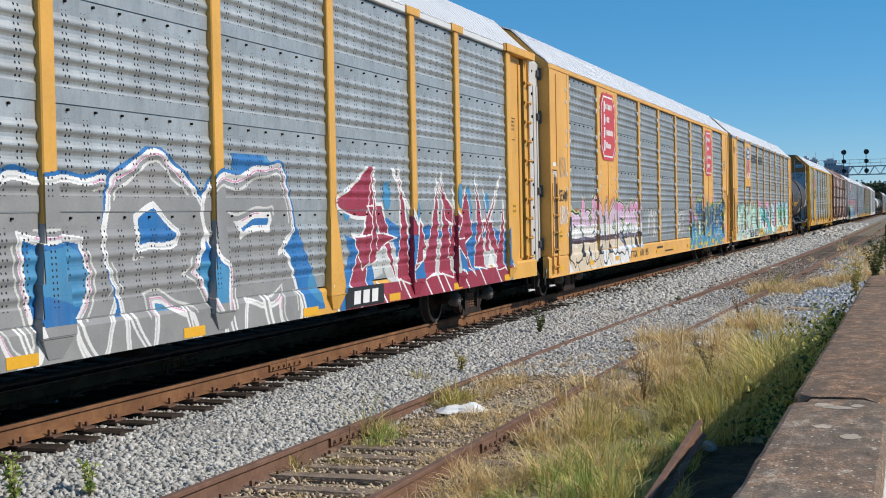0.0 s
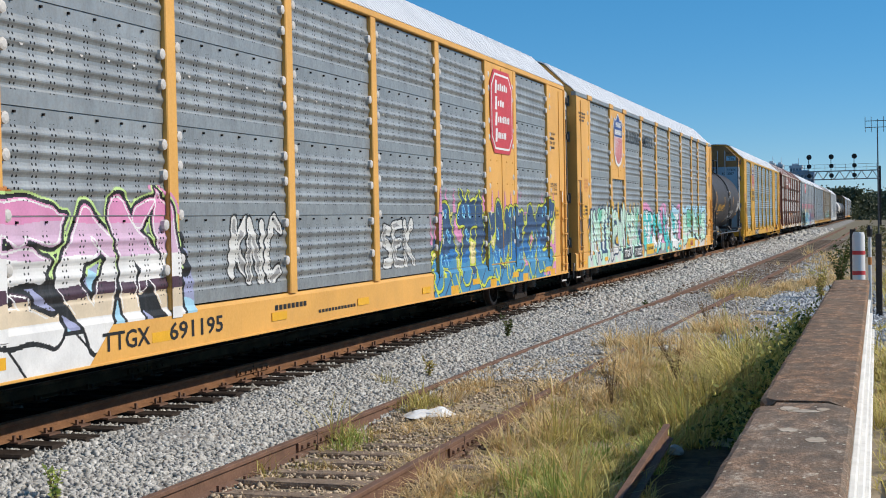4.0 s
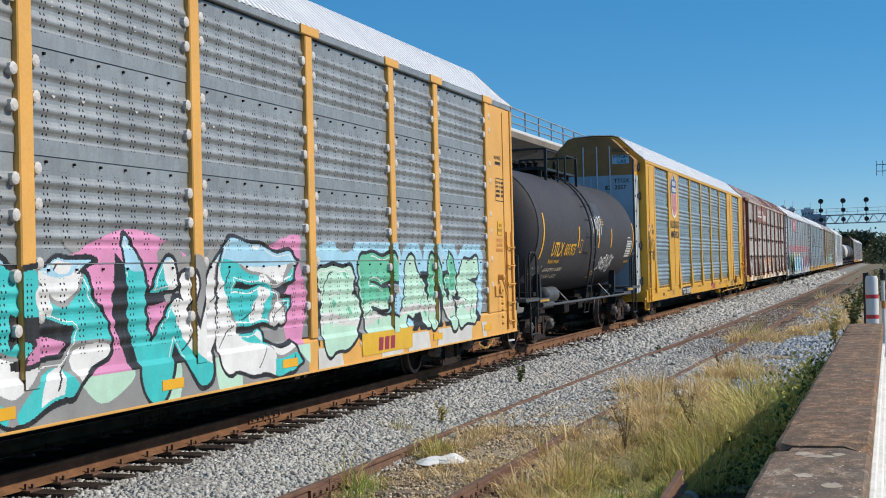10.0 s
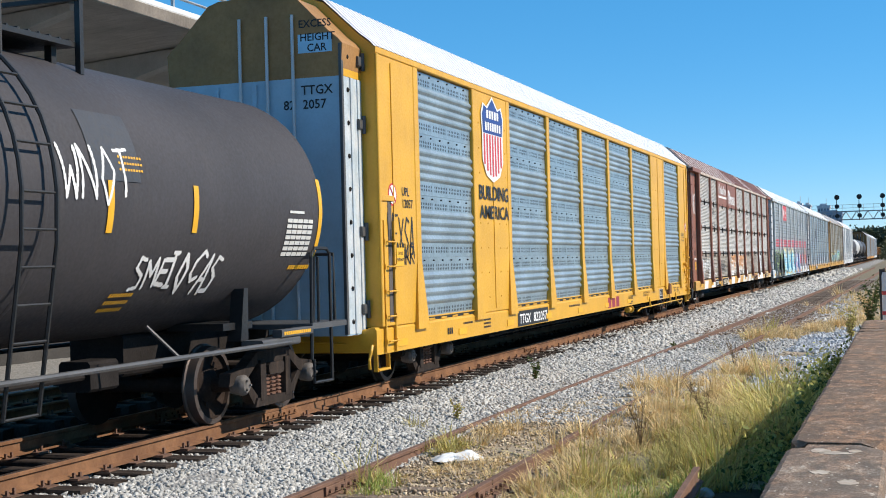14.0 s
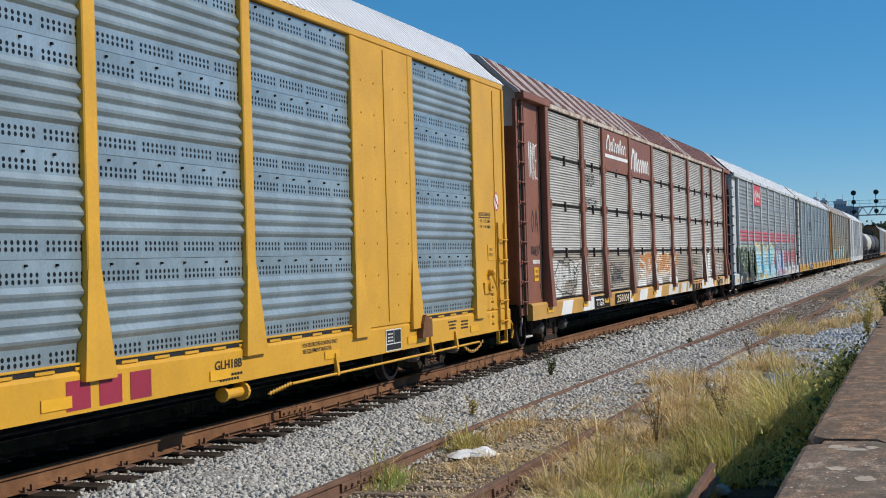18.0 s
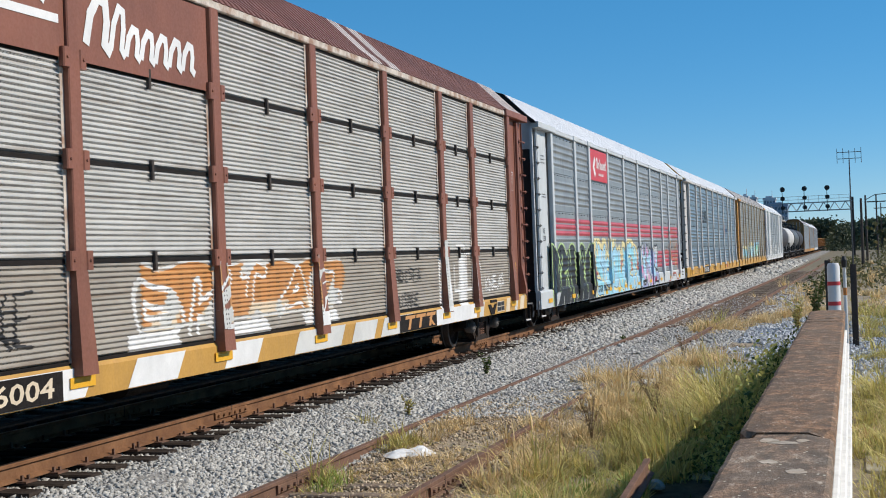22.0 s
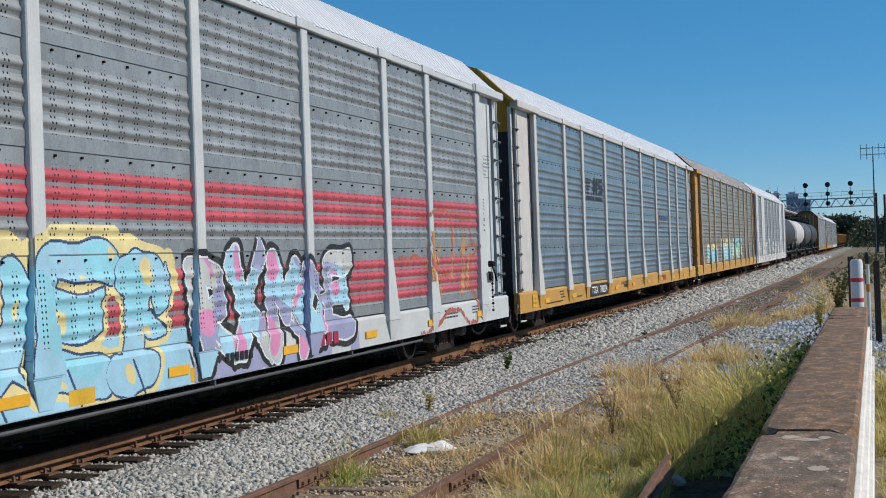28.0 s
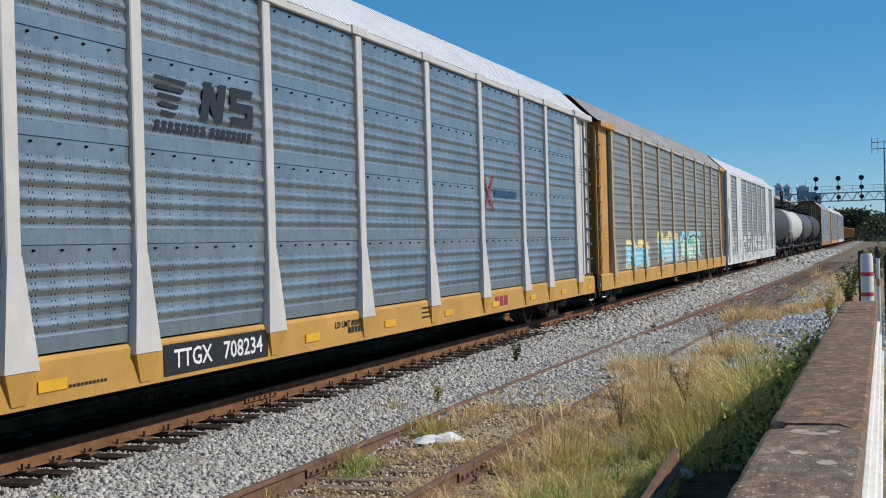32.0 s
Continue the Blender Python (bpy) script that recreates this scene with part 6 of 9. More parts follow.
def car_3():
    # sheet: shadow on the off-white door return below 4.05 m, painted as colour
    root, surf, cuts = autorack(dict(label="yellow autorack rail car with a shield sign and mint green graffiti", body="pale_yellow", panel="galv_dark", brake=True, far_plate_z=2.28, marks=dict(near=near_marks_3, far=far_marks_3), plates={1: shield_sign}, half_plate=True, bolts="offwhite", near="short", far="short", roof="roof_white", chord="galv_dark", end=("lightgrey", "ochre"), hood="pale_yellow", ret=dict(mats=("offwhite", "offwhite"), sheet="shade_brown", sheet_top="offwhite", split=4.05, side=(("TTGX", 0.06, 4.36, 0.15, 0.46), ("715021", 0.08, 4.14, 0.13, 0.42), ("NO WELDING", 0.05, 2.66, 0.05, 0.40), ("ON DOORS", 0.08, 2.58, 0.05, 0.32), ("CLOSE AND", 0.05, 1.92, 0.06, 0.38), ("LOCK DOORS", 0.04, 1.82, 0.06, 0.40), ("BEFORE MOVING", 0.03, 1.72, 0.06, 0.44)))))
    mb = MB()
    words(mb, "BUILDING", 1.4752, 7.55, 3.86, 0.34, 2.2)
    words(mb, "AMERICA", 1.4752, 10.2, 3.86, 0.34, 2.1)
    part("lettering", mb, ["paint_k"], root, "black painted slogan on the side sheets")
    graffiti(root, surf, cuts, (1.8, 9.9, 0.46, 2.15), "ANTHEWOSRK", "mint", 21, half=0.115, label="mint green graffiti letters outlined in black")
    graffiti(root, surf, cuts, (10.1, 18.5, 0.46, 2.2), "EDWE", "teal", 23, half=0.19, label="turquoise graffiti letters on pink")
    graffiti(root, surf, cuts, (18.75, 26.1, 0.46, 2.1), "BEANS", "jade", 27, half=0.16, label="pale green graffiti letters on light blue")
    mb = MB()
    flat(mb, [(6.6, 0.54), (7.9, 0.54), (7.9, 0.86), (6.6, 0.86)], 1.512)
    flat(mb, [(8.4, 0.54), (9.8, 0.54), (9.8, 0.86), (8.4, 0.86)], 1.512)
    words(mb, "TTGX", 1.516, 6.75, 0.60, 0.2, 0.95, 1, slant=0.15)
    words(mb, "715021", 1.516, 8.5, 0.60, 0.2, 1.15, 1, slant=0.15)
    flat(mb, [(10.6, 0.56), (12.0, 0.56), (12.0, 0.88), (10.6, 0.88)], 1.512, 2)
    words(mb, "LD LMT 80000", 1.516, 10.75, 0.70, 0.09, 1.1, 0)
    flat(mb, [(20.2, 0.56), (22.2, 0.56), (22.2, 0.86), (20.2, 0.86)], 1.512, 2)
    bars(mb, 3, 1.516, 20.8, 0.60, 0.18, 0.7, 3, slant=0.15)
    part("sill_lettering", mb, ["paint_k", "paint_w", "paint_y", "paint_r"], root)
    reflectors(root)
    return root


def car_5():
    root, surf, cuts = autorack(dict(label="bright yellow autorack rail car with shield sign and louvred panels", body="yellow", panel="louvre", kind="louvre", brake=True, deck_text=True, flare=True, flat_foot=True, z_sill=0.535, tee=False, marks=dict(near=lambda root: None), plates={1: shield_and_slogan, 7: None}, near="short", far="short", ret=dict(mats=("end_blue", "end_brown"), split=4.25, front=True, dark_edge=True, sheet="weathered_zinc", sheet_top="yellow"), hood="roof_white", end_label="brown and pale blue end door with lettering"))
    reflectors(root)
    sill_marks(root, [(4.2, 0.5, 8, 0.76, 0.03, 0), (5.3, 0.42, 7, 0.76, 0.03, 0), (5.3, 0.42, 7, 0.70, 0.03, 0), (5.3, 0.42, 7, 0.64, 0.03, 0), (3.4, 0.28, 3, 0.64, 0.10, 0), (15.3, 1.45, 3, 0.57, 0.25, 1), (11.4, 1.0, 9, 0.75, 0.04, 0), (17.9, 0.5, 8, 0.62, 0.026, 0), (17.9, 0.42, 7, 0.575, 0.026, 0), (24.9, 0.4, 6, 0.80, 0.026, 0), (24.95, 0.3, 5, 0.75, 0.026, 0), (24.95, 0.3, 5, 0.70, 0.026, 0), (25.5, 0.35, 6, 0.78, 0.026, 0), (25.5, 0.35, 6, 0.73, 0.026, 0), (25.5, 0.35, 6, 0.68, 0.026, 0)], ("paint_k", "paint_r"))
    mb = MB()
    flat(mb, [(7.4, 0.55), (9.6, 0.55), (9.6, 0.83), (7.4, 0.83)], 1.506, 1)
    part("number_plate", mb, ["paint_w", "paint_k"], root, "black patch with white car number")
    mb = MB()
    words(mb, "TTGX", 1.510, 7.5, 0.60, 0.17, 0.78, 0, slant=0.1)
    words(mb, "822057", 1.510, 8.48, 0.60, 0.17, 1.0, 0, slant=0.1)
    part("car_number", mb, ["paint_w"], root)
    mb = MB()
    flat(mb, [(22.4, 0.55), (22.95, 0.55), (22.95, 0.84), (22.4, 0.84)], 1.506, 0)
    for q in ((22.42, 22.67, 0.655, 0.825), (22.69, 22.93, 0.655, 0.825), (22.42, 22.93, 0.565, 0.640)):
        flat(mb, [(q[0], q[2]), (q[1], q[2]), (q[1], q[3]), (q[0], q[3])], 1.510, 1)
    for k in range(3):
        bars(mb, 4, 1.514, 22.45, 0.68 + 0.045 * k, 0.02, 0.19, 0, gap=0.35)
    part("maintenance_plate", mb, ["paint_w", "paint_k"], root, "black stencil plate with a white border")
    mb = MB()
    words(mb, "GLH18B", 1.506, 17.80, 0.70, 0.09, 0.58)
    words(mb, "FOR RESTRICTED LOADING ONLY", 1.506, 19.85, 0.785, 0.045, 0.98)
    words(mb, "SEE EQUIPMENT REGISTER", 1.506, 19.85, 0.715, 0.045, 0.80)
    part("sill_lettering", mb, ["paint_k"], root, "small black lettering on the yellow sill")
    # long brake rod on hangers, with a chain at one end
    mb = MB()
    mb.tube([(1.53, 19.5, 0.41), (1.53, 26.3, 0.43)], 0.016, 6)
    rod = part("brake_rod", mb, ["yellow"], root)
    for y in (20.75, 24.1, 25.2):
        mb = MB()
        mb.prism([(1.50, 0.39), (1.55, 0.39), (1.55, 0.44), (1.525, 0.66), (1.506, 0.66)], "y", y - 0.03, y + 0.03)
        part("hanger", mb, ["yellow"], rod)
    mb = MB()
    for k in range(16):
        mb.lathe([(-0.01, 0.010), (0.0, 0.028), (0.01, 0.010)], "z" if k % 2 else "x", 8, (1.52, 19.48 - 0.035 * k, 0.41 - 0.004 * k))
    part("chain", mb, ["yellow"], rod)
    mb = MB()
    mb.lathe([(-0.24, 0.03), (-0.23, 0.075), (-0.18, 0.075), (-0.17, 0.055), (0.16, 0.055), (0.17, 0.10), (0.22, 0.10), (0.23, 0.03)], "y", 14, (1.40, 18.35, 0.42))
    part("air_cylinder", mb, ["yellow"], root)
    mb = MB()
    mb.prism([(23.55, 0.66), (23.95, 0.66), (23.95, 0.90), (23.70, 0.98), (23.60, 0.86)], "x", 1.506, 1.60)
    part("jacking_bracket", mb, ["rail"], root, "rusty brown steel bracket")
    # battens under the side sheets
    for i in (0, 2, 3, 4, 5, 6, 8):
        a, b = POSTS[i] + 0.16, POSTS[i + 1] - 0.16
        mb = MB()
        mb.box(1.455, 1.492, a, b, 0.945, 0.966, c=0.004)
        part("batten", mb, ["yellow"], root)
        mb = MB()
        mb.box(1.455, 1.480, a, b, 0.903, 0.943)
        part("batten_gap", mb, ["black"], root)
        for y in np.arange(a + 0.25, b, 0.55):
            mb = MB()
            mb.box(1.455, 1.490, y, y + 0.26, 0.902, 0.928)
            part("batten_block", mb, ["yellow"], root)
    mb = MB()
    words(mb, "UPL", 1.506, 1.53, 2.72, 0.12, 0.30)
    words(mb, "12057", 1.506, 1.53, 2.55, 0.12, 0.44)
    part("lettering", mb, ["paint_k"], root)
    mb = MB()
    mb.lathe([(1.503, 0.16), (1.505, 0.16)], "x", 24, (0, 1.16, 2.72))
    mb.lathe([(1.505, 0.13), (1.507, 0.13)], "x", 24, (0, 1.16, 2.72), 1)
    mb.tube([(1.508, 1.07, 2.81), (1.508, 1.25, 2.63)], 0.012, 6)
    part("warning_disc", mb, ["paint_red", "paint_w"], root, "round white sign with a red ring and bar")
    graffiti(root, surf, [], (0.85, 2.12, 1.78, 2.5), "WEXSA", "scrawl_black", 41, half=0.03, holes=False)
    graffiti(root, surf, [], (1.15, 2.05, 1.70, 2.1), "ONKR", "scrawl_black", 44, half=0.03, holes=False)
    return root


def car_6():
    root, surf, cuts = autorack(dict(label="red-brown autorack rail car with ribbed grey panels and rust streaks", body="brown", sill="sill_yellow", panel="ribbed", low_panel="ribbed_rusty", kind="fine", flare=True, flare_w=0.035, flat_foot=True, sill_in=0.98, post_x=1.54, tee=False, near="full", far="full", corner="brown", roof="roof_brown", z_sill=0.59, stripes=True, chord="worn_edge", end=("brown", "lightgrey"), hood="roof_pink", plate_z=1.30, far_plate_z=1.32, outer_jamb=True))
    mb = MB()
    for a, b in ((7.16, 9.84), (10.06, 12.7)):
        flat(mb, [(a, 3.68), (b, 3.68), (b, 4.60), (a, 4.60)], 1.506, 0)
    script(mb, 1.512, 7.45, 4.15, 0.34, 2.1, 8, 1)
    flat(mb, [(7.3, 3.98), (9.75, 3.98), (9.75, 4.06), (7.3, 4.06)], 1.512, 1)
    script(mb, 1.512, 10.2, 3.84, 0.50, 2.2, 7, 1)
    part("sign", mb, ["brown", "paint_w"], root, "brown name board with white lettering shapes")
    graffiti(root, surf, cuts, (2.35, 5.0, 0.93, 1.86), "SCEAXM", "cloud", 51, half=0.08, label="black outlined scribble over faded white paint")
    graffiti(root, surf, cuts, (7.5, 9.4, 0.98, 1.75), "SOAKE", "scrawl_black", 52, half=0.08)
    graffiti(root, surf, cuts, (7.7, 9.2, 1.1, 1.6), "WNSOE", "scrawl_black", 54, half=0.08)
    graffiti(root, surf, cuts, (10.85, 17.0, 0.92, 1.85), "DKIAR", "orange_block", 55, half=0.09, label="faded orange and white graffiti blocks")
    graffiti(root, surf, cuts, (18.85, 20.4, 1.36, 1.72), "NDISEA", "scrawl_black", 57, half=0.05)
    graffiti(root, surf, cuts, (18.85, 20.2, 0.95, 1.30), "DUSAKE", "scrawl_black", 53, half=0.05)
    graffiti(root, surf, cuts, (24.2, 25.95, 1.05, 1.5), "KNEAS", "scrawl", 58, half=0.06)
    graffiti(root, surf, cuts, (21.3, 24.4, 0.6, 2.1), "", "drips", 71, half=0.1, floor=0.6, label="runny white paint over the panels")
    graffiti(root, surf, cuts, (5.3, 6.9, 0.95, 1.75), "KE", "scrawl", 72, half=0.09)
    graffiti(root, lambda y, z: 1.401, [], (1.26, 1.94, 3.15, 3.95), "NOKE", "scrawl", 59, half=0.03, holes=False)
    graffiti(root, lambda y, z: 1.401, [], (1.30, 1.92, 2.15, 2.72), "OA", "scrawl_black", 77, half=0.05, holes=False)
    graffiti(root, surf, cuts, (5.25, 6.5, 3.22, 3.62), "RBUS", "scrawl_black", 60, half=0.06)
    graffiti(root, surf, cuts, (5.35, 6.6, 2.78, 3.12), "OEUS", "scrawl_black", 62, half=0.06)
    graffiti(root, lambda y, z: 1.401, [], (1.30, 1.92, 1.78, 2.02), "KNES", "scrawl_black", 78, half=0.03, holes=False)
    mb = MB()
    bars(mb, 7, 1.404, 1.42, 1.63, 0.07, 0.48, gap=0.3)
    part("lettering", mb, ["paint_w"], root)
    rnd = random.Random(4)
    y = 3.0
    while y < 20:
        w = rnd.uniform(0.5, 1.9)
        c = rnd.choice(("paint_w", "paint_w", "paint_ws", "paint_ws", "paint_cr"))
        mb = MB()
        flat(mb, [(y, 0.597), (y + w, 0.597), (y + w + 0.2, 0.872), (y + 0.2, 0.872)], 1.5045)
        part("sill_paint", mb, [c], root, "flaking pale sill paint")
        y += w + rnd.uniform(0.2, 1.3)
    for a, b, x, c in ((19.0, 20.94, 1.510, "darksteel"), (20.96, 23.5, 1.508, "paint_w"), (5.85, 7.4, 1.510, "darksteel"), (7.95, 9.62, 1.510, "darksteel")):
        mb = MB()
        flat(mb, [(a, 0.60), (b, 0.60), (b, 0.865), (a, 0.865)], x)
        part("sill_patch", mb, [c], root)
    mb = MB()
    for k in range(3):
        y = 19.2 + 0.55 * k
        flat(mb, [(y + 0.06, 0.79), (y + 0.56, 0.79), (y + 0.59, 0.845), (y + 0.09, 0.845)], 1.514)
        flat(mb, [(y + 0.19, 0.625), (y + 0.31, 0.625), (y + 0.40, 0.789), (y + 0.28, 0.789)], 1.514)
        if k == 2:
            flat(mb, [(y + 0.42, 0.625), (y + 0.54, 0.625), (y + 0.30, 0.76), (y + 0.20, 0.76)], 1.5145)
    part("sill_lettering", mb, ["paint_oc"], root, "faded ochre block marks on black")
    mb = MB()
    words(mb, "TTGX", 1.514, 5.98, 0.65, 0.15, 0.78, 0, slant=0.1)
    part("lettering", mb, ["paint_w"], root)
    mb = MB()
    flat(mb, [(25.05, 0.625), (25.62, 0.625), (25.62, 0.835), (25.05, 0.835)], 1.508)
    for q in ((25.07, 25.32, 0.74, 0.82), (25.35, 25.60, 0.74, 0.82), (25.07, 25.32, 0.645, 0.725), (25.35, 25.60, 0.645, 0.725)):
        flat(mb, [(q[0], q[2]), (q[1], q[2]), (q[1], q[3]), (q[0], q[3])], 1.512, 1)
    part("maintenance_plate", mb, ["paint_cr", "paint_k"], root, "pale plate with four black stencil boxes")
    mb = MB()
    mb.box(1.44, 1.52, 24.55, 25.0, 0.83, 0.88, c=0.01)
    mb.prism([(24.36, 0.80), (24.55, 0.80), (24.70, 0.70), (24.86, 0.80), (25.0, 0.80), (24.80, 0.60), (24.55, 0.60)], "x", 1.505, 1.515)
    part("jacking_pad", mb, ["darksteel"], root)
    for a, b, c in ((23.7, 24.0, "paint_ws"), (25.75, 26.05, "paint_cr"), (26.5, 26.72, "paint_ws"), (26.95, 27.3, "paint_cr")):
        mb = MB()
        flat(mb, [(a, 0.597), (b, 0.597), (b + 0.12, 0.872), (a + 0.12, 0.872)], 1.5045)
        part("sill_paint", mb, [c], root)
    mb = MB()
    words(mb, "256004", 1.514, 8.12, 0.65, 0.17, 1.35, 0, slant=0.1)
    part("car_number", mb, ["paint_cr"], root)
    reflectors(root, 1.5125, 0.69, spots=[p - 0.22 for p in POSTS])
    return root


def car_7():
    # end: lower doors black, the neighbouring car's shadow put into their colour
    root, surf, cuts = autorack(dict(label="light grey autorack rail car with red stripes and graffiti", body="lightgrey", brake=True, panel="galv_dark", flare=True, near="full", far="full", red=True, feet={1: "paint_k", 2: "paint_k", 3: "paint_lb", 4: "paint_lb", 5: "paint_lb", 6: "paint_pu"}, chord="lightgrey", hood="darksteel", end=("black", "lightgrey"), plate_z=-9.0, far_plate_z=0.575))
    mb = MB()
    flat(mb, [(7.2, 3.72), (9.8, 3.72), (9.8, 4.58), (7.2, 4.58)], 1.498, 0)
    flat(mb, [(7.5, 4.1), (7.8, 4.4), (7.95, 4.28), (7.75, 4.1), (7.95, 3.92), (7.8, 3.82)], 1.503, 1)
    script(mb, 1.503, 8.05, 4.08, 0.28, 1.6, 8, 1, 0.0)
    bars(mb, 5, 1.503, 8.4, 3.88, 0.07, 0.8, 1)
    part("sign", mb, ["paint_red", "paint_w"], root, "red rectangular railway sign with white marks")
    graffiti(root, surf, cuts, (1.75, 7.3, 0.44, 2.0), "lvdlvlvd", "black_lime", 61, half=0.08, label="black graffiti with lime green outlines")
    graffiti(root, surf, cuts, (7.4, 15.5, 0.44, 2.12), "SUSUEI", "pastel", 63, half=0.17, label="pale blue and yellow graffiti letters")
    graffiti(root, surf, cuts, (15.4, 20.3, 0.44, 2.0), "RXMOE", "violet", 66, half=0.13, label="violet and black graffiti letters")
    graffiti(root, surf, cuts, (21.8, 26.35, 0.5, 2.5), "", "scrawl_orange", 68, half=0.1, label="runny red and orange spray loops")
    mb = MB()
    words(mb, "TTGX", 1.516, 7.6, 0.62, 0.18, 0.75, 0, slant=0.1)
    words(mb, "707237", 1.516, 8.5, 0.62, 0.18, 1.1, 0)
    bars(mb, 3, 1.516, 18.8, 0.62, 0.16, 0.7, 1)
    bars(mb, 6, 1.516, 16.2, 0.64, 0.1, 0.7, 0)
    part("sill_lettering", mb, ["paint_k", "paint_r"], root)
    mb = MB()
    words(mb, "FXE", 1.404, 1.28, 2.22, 0.12, 0.26)
    words(mb, "1259", 1.404, 1.26, 2.04, 0.12, 0.34)
    for z in (4.02, 3.94, 3.86, 3.12, 3.06):
        bars(mb, 6, 1.404, 1.36, z, 0.028, 0.42, gap=0.45)
    part("lettering", mb, ["paint_k"], root)
    mb = MB()
    y = 26.72
    for k, (q, w) in enumerate((("DECK", 0.20), ("CLEARANCE", 0.40), ("189 MIN.", 0.34), ("194 MIN.", 0.34))):
        words(mb, q, 1.404, y + 0.2 - w / 2, 2.42 - 0.10 * k, 0.045, w * 0.85)
    for k in range(4):
        bars(mb, 4, 1.404, y + 0.06, 2.52 + 0.06 * k, 0.022, 0.26, gap=0.4)
    flat(mb, [(26.68, 2.92), (26.86, 2.92), (26.86, 3.02), (26.68, 3.02)], 1.404, 1)
    part("lettering", mb, ["paint_k", "paint_w"], root)
    graffiti(root, lambda y, z: 1.382, [], (27.82, 28.05, 1.1, 1.55), "SE", "scrawl_blue", 80, half=0.02, holes=False)
    mb = MB()
    for k in range(3):
        bars(mb, 9, 1.505, 24.1, 0.78 - 0.055 * k, 0.030, 0.75, 0, gap=0.35)
        bars(mb, 6, 1.505, 25.7, 0.78 - 0.05 * k, 0.024, 0.4, 0, gap=0.35)
    part("sill_lettering", mb, ["paint_k"], root)
    reflectors(root, 1.512)
    mb = MB()
    mb.tube([(1.46, 6.5, 0.40), (1.46, 23.0, 0.40)], 0.02, 6)
    for y in (8, 12, 16, 20):
        mb.box(1.42, 1.48, y - 0.02, y + 0.02, 0.40, 0.5)
    part("brake_rod", mb, ["grey_steel"], root)
    return root


def car_8():
    root, surf, cuts = autorack(dict(label="silver-blue autorack rail car with white posts on a yellow flat car", body="offwhite", sill="sill_yellow", post="offwhite", panel="galv_blue", flare=True, near="full", far="full", chord="offwhite", hood="yellow", end=("dusk_blue", "yellow"), roof="roof_white", plate_z=0.56, far_plate_z=-9.0))
    mb = MB()
    y, z = 7.42, 3.46
    for k in range(5):
        flat(mb, [(y + 0.03 * k, z - 0.085 * k), (y + 0.62 - 0.06 * k, z - 0.085 * k - 0.015), (y + 0.66 - 0.06 * k, z - 0.085 * k + 0.03), (y + 0.03 * k, z - 0.085 * k + 0.045)], 1.4752)
    for a in (8.33, 8.66):
        flat(mb, [(a, 3.12), (a + 0.12, 3.54), (a + 0.30, 3.54), (a + 0.18, 3.12)], 1.4752)
    flat(mb, [(8.47, 3.50), (8.66, 3.50), (8.80, 3.15), (8.64, 3.15)], 1.4755)
    for z in (3.12, 3.28, 3.44):
        flat(mb, [(9.02, z), (9.56, z), (9.60, z + 0.10), (9.06, z + 0.10)], 1.4752)
    flat(mb, [(9.04, 3.30), (9.18, 3.30), (9.22, 3.52), (9.06, 3.52)], 1.4755)
    flat(mb, [(9.44, 3.14), (9.58, 3.14), (9.60, 3.36), (9.44, 3.36)], 1.4755)
    bars(mb, 8, 1.4752, 7.40, 2.95, 0.11, 1.08, 0, slant=0.12)
    bars(mb, 8, 1.4752, 8.56, 2.95, 0.11, 1.0, 0, slant=0.12)
    part("sign", mb, ["paint_k"], root, "black striped railway emblem and name bars")
    mb = MB()
    ribbon(mb, [(18.85, 2.35), (19.45, 2.95)], 0.07, 1.4752, 0)
    ribbon(mb, [(18.85, 2.95), (19.45, 2.35)], 0.07, 1.4758, 0)
    bars(mb, 9, 1.4752, 19.55, 2.6, 0.14, 1.6, 1)
    part("sign", mb, ["paint_r", "paint_nv"], root, "faded red cross mark and dark name bars")
    mb = MB()
    flat(mb, [(7.4, 0.53), (9.75, 0.53), (9.75, 0.84), (7.4, 0.84)], 1.508)
    words(mb, "TTGX", 1.512, 7.6, 0.60, 0.18, 0.8, 1)
    words(mb, "708234", 1.512, 8.65, 0.60, 0.18, 0.95, 1)
    words(mb, "LD LMT 80000", 1.508, 11.75, 0.71, 0.08, 0.95, 0)
    bars(mb, 6, 1.508, 12.2, 0.62, 0.08, 0.7, 0)
    bars(mb, 3, 1.508, 19.3, 0.60, 0.18, 0.9, 2)
    for k in range(3):
        bars(mb, 7, 1.508, 4.0 + 0.06 * k, 0.785 - 0.065 * k, 0.028, 0.42, 0, gap=0.4)
        bars(mb, 8, 1.508, 15.2, 0.775 - 0.07 * k, 0.028, 0.55, 0, gap=0.4)
    bars(mb, 22, 1.508, 2.75, 0.575, 0.030, 1.55, 0, gap=0.4)
    bars(mb, 16, 1.508, 5.4, 0.60, 0.028, 1.0, 0, gap=0.4)
    part("sill_lettering", mb, ["paint_k", "paint_w", "paint_r"], root)
    reflectors(root, 1.508, start=2.57, skip=(7.2, 9.7))
    return root


def car_far(label, gr, **kw):
    root, surf, cuts = autorack(dict(label=label, rolls=False, **kw))
    for box, letters, style, seed, half in gr:
        graffiti(root, surf, cuts, box, letters, style, seed, half=half, res=(0.04, 0.035), holes=False)
    return root


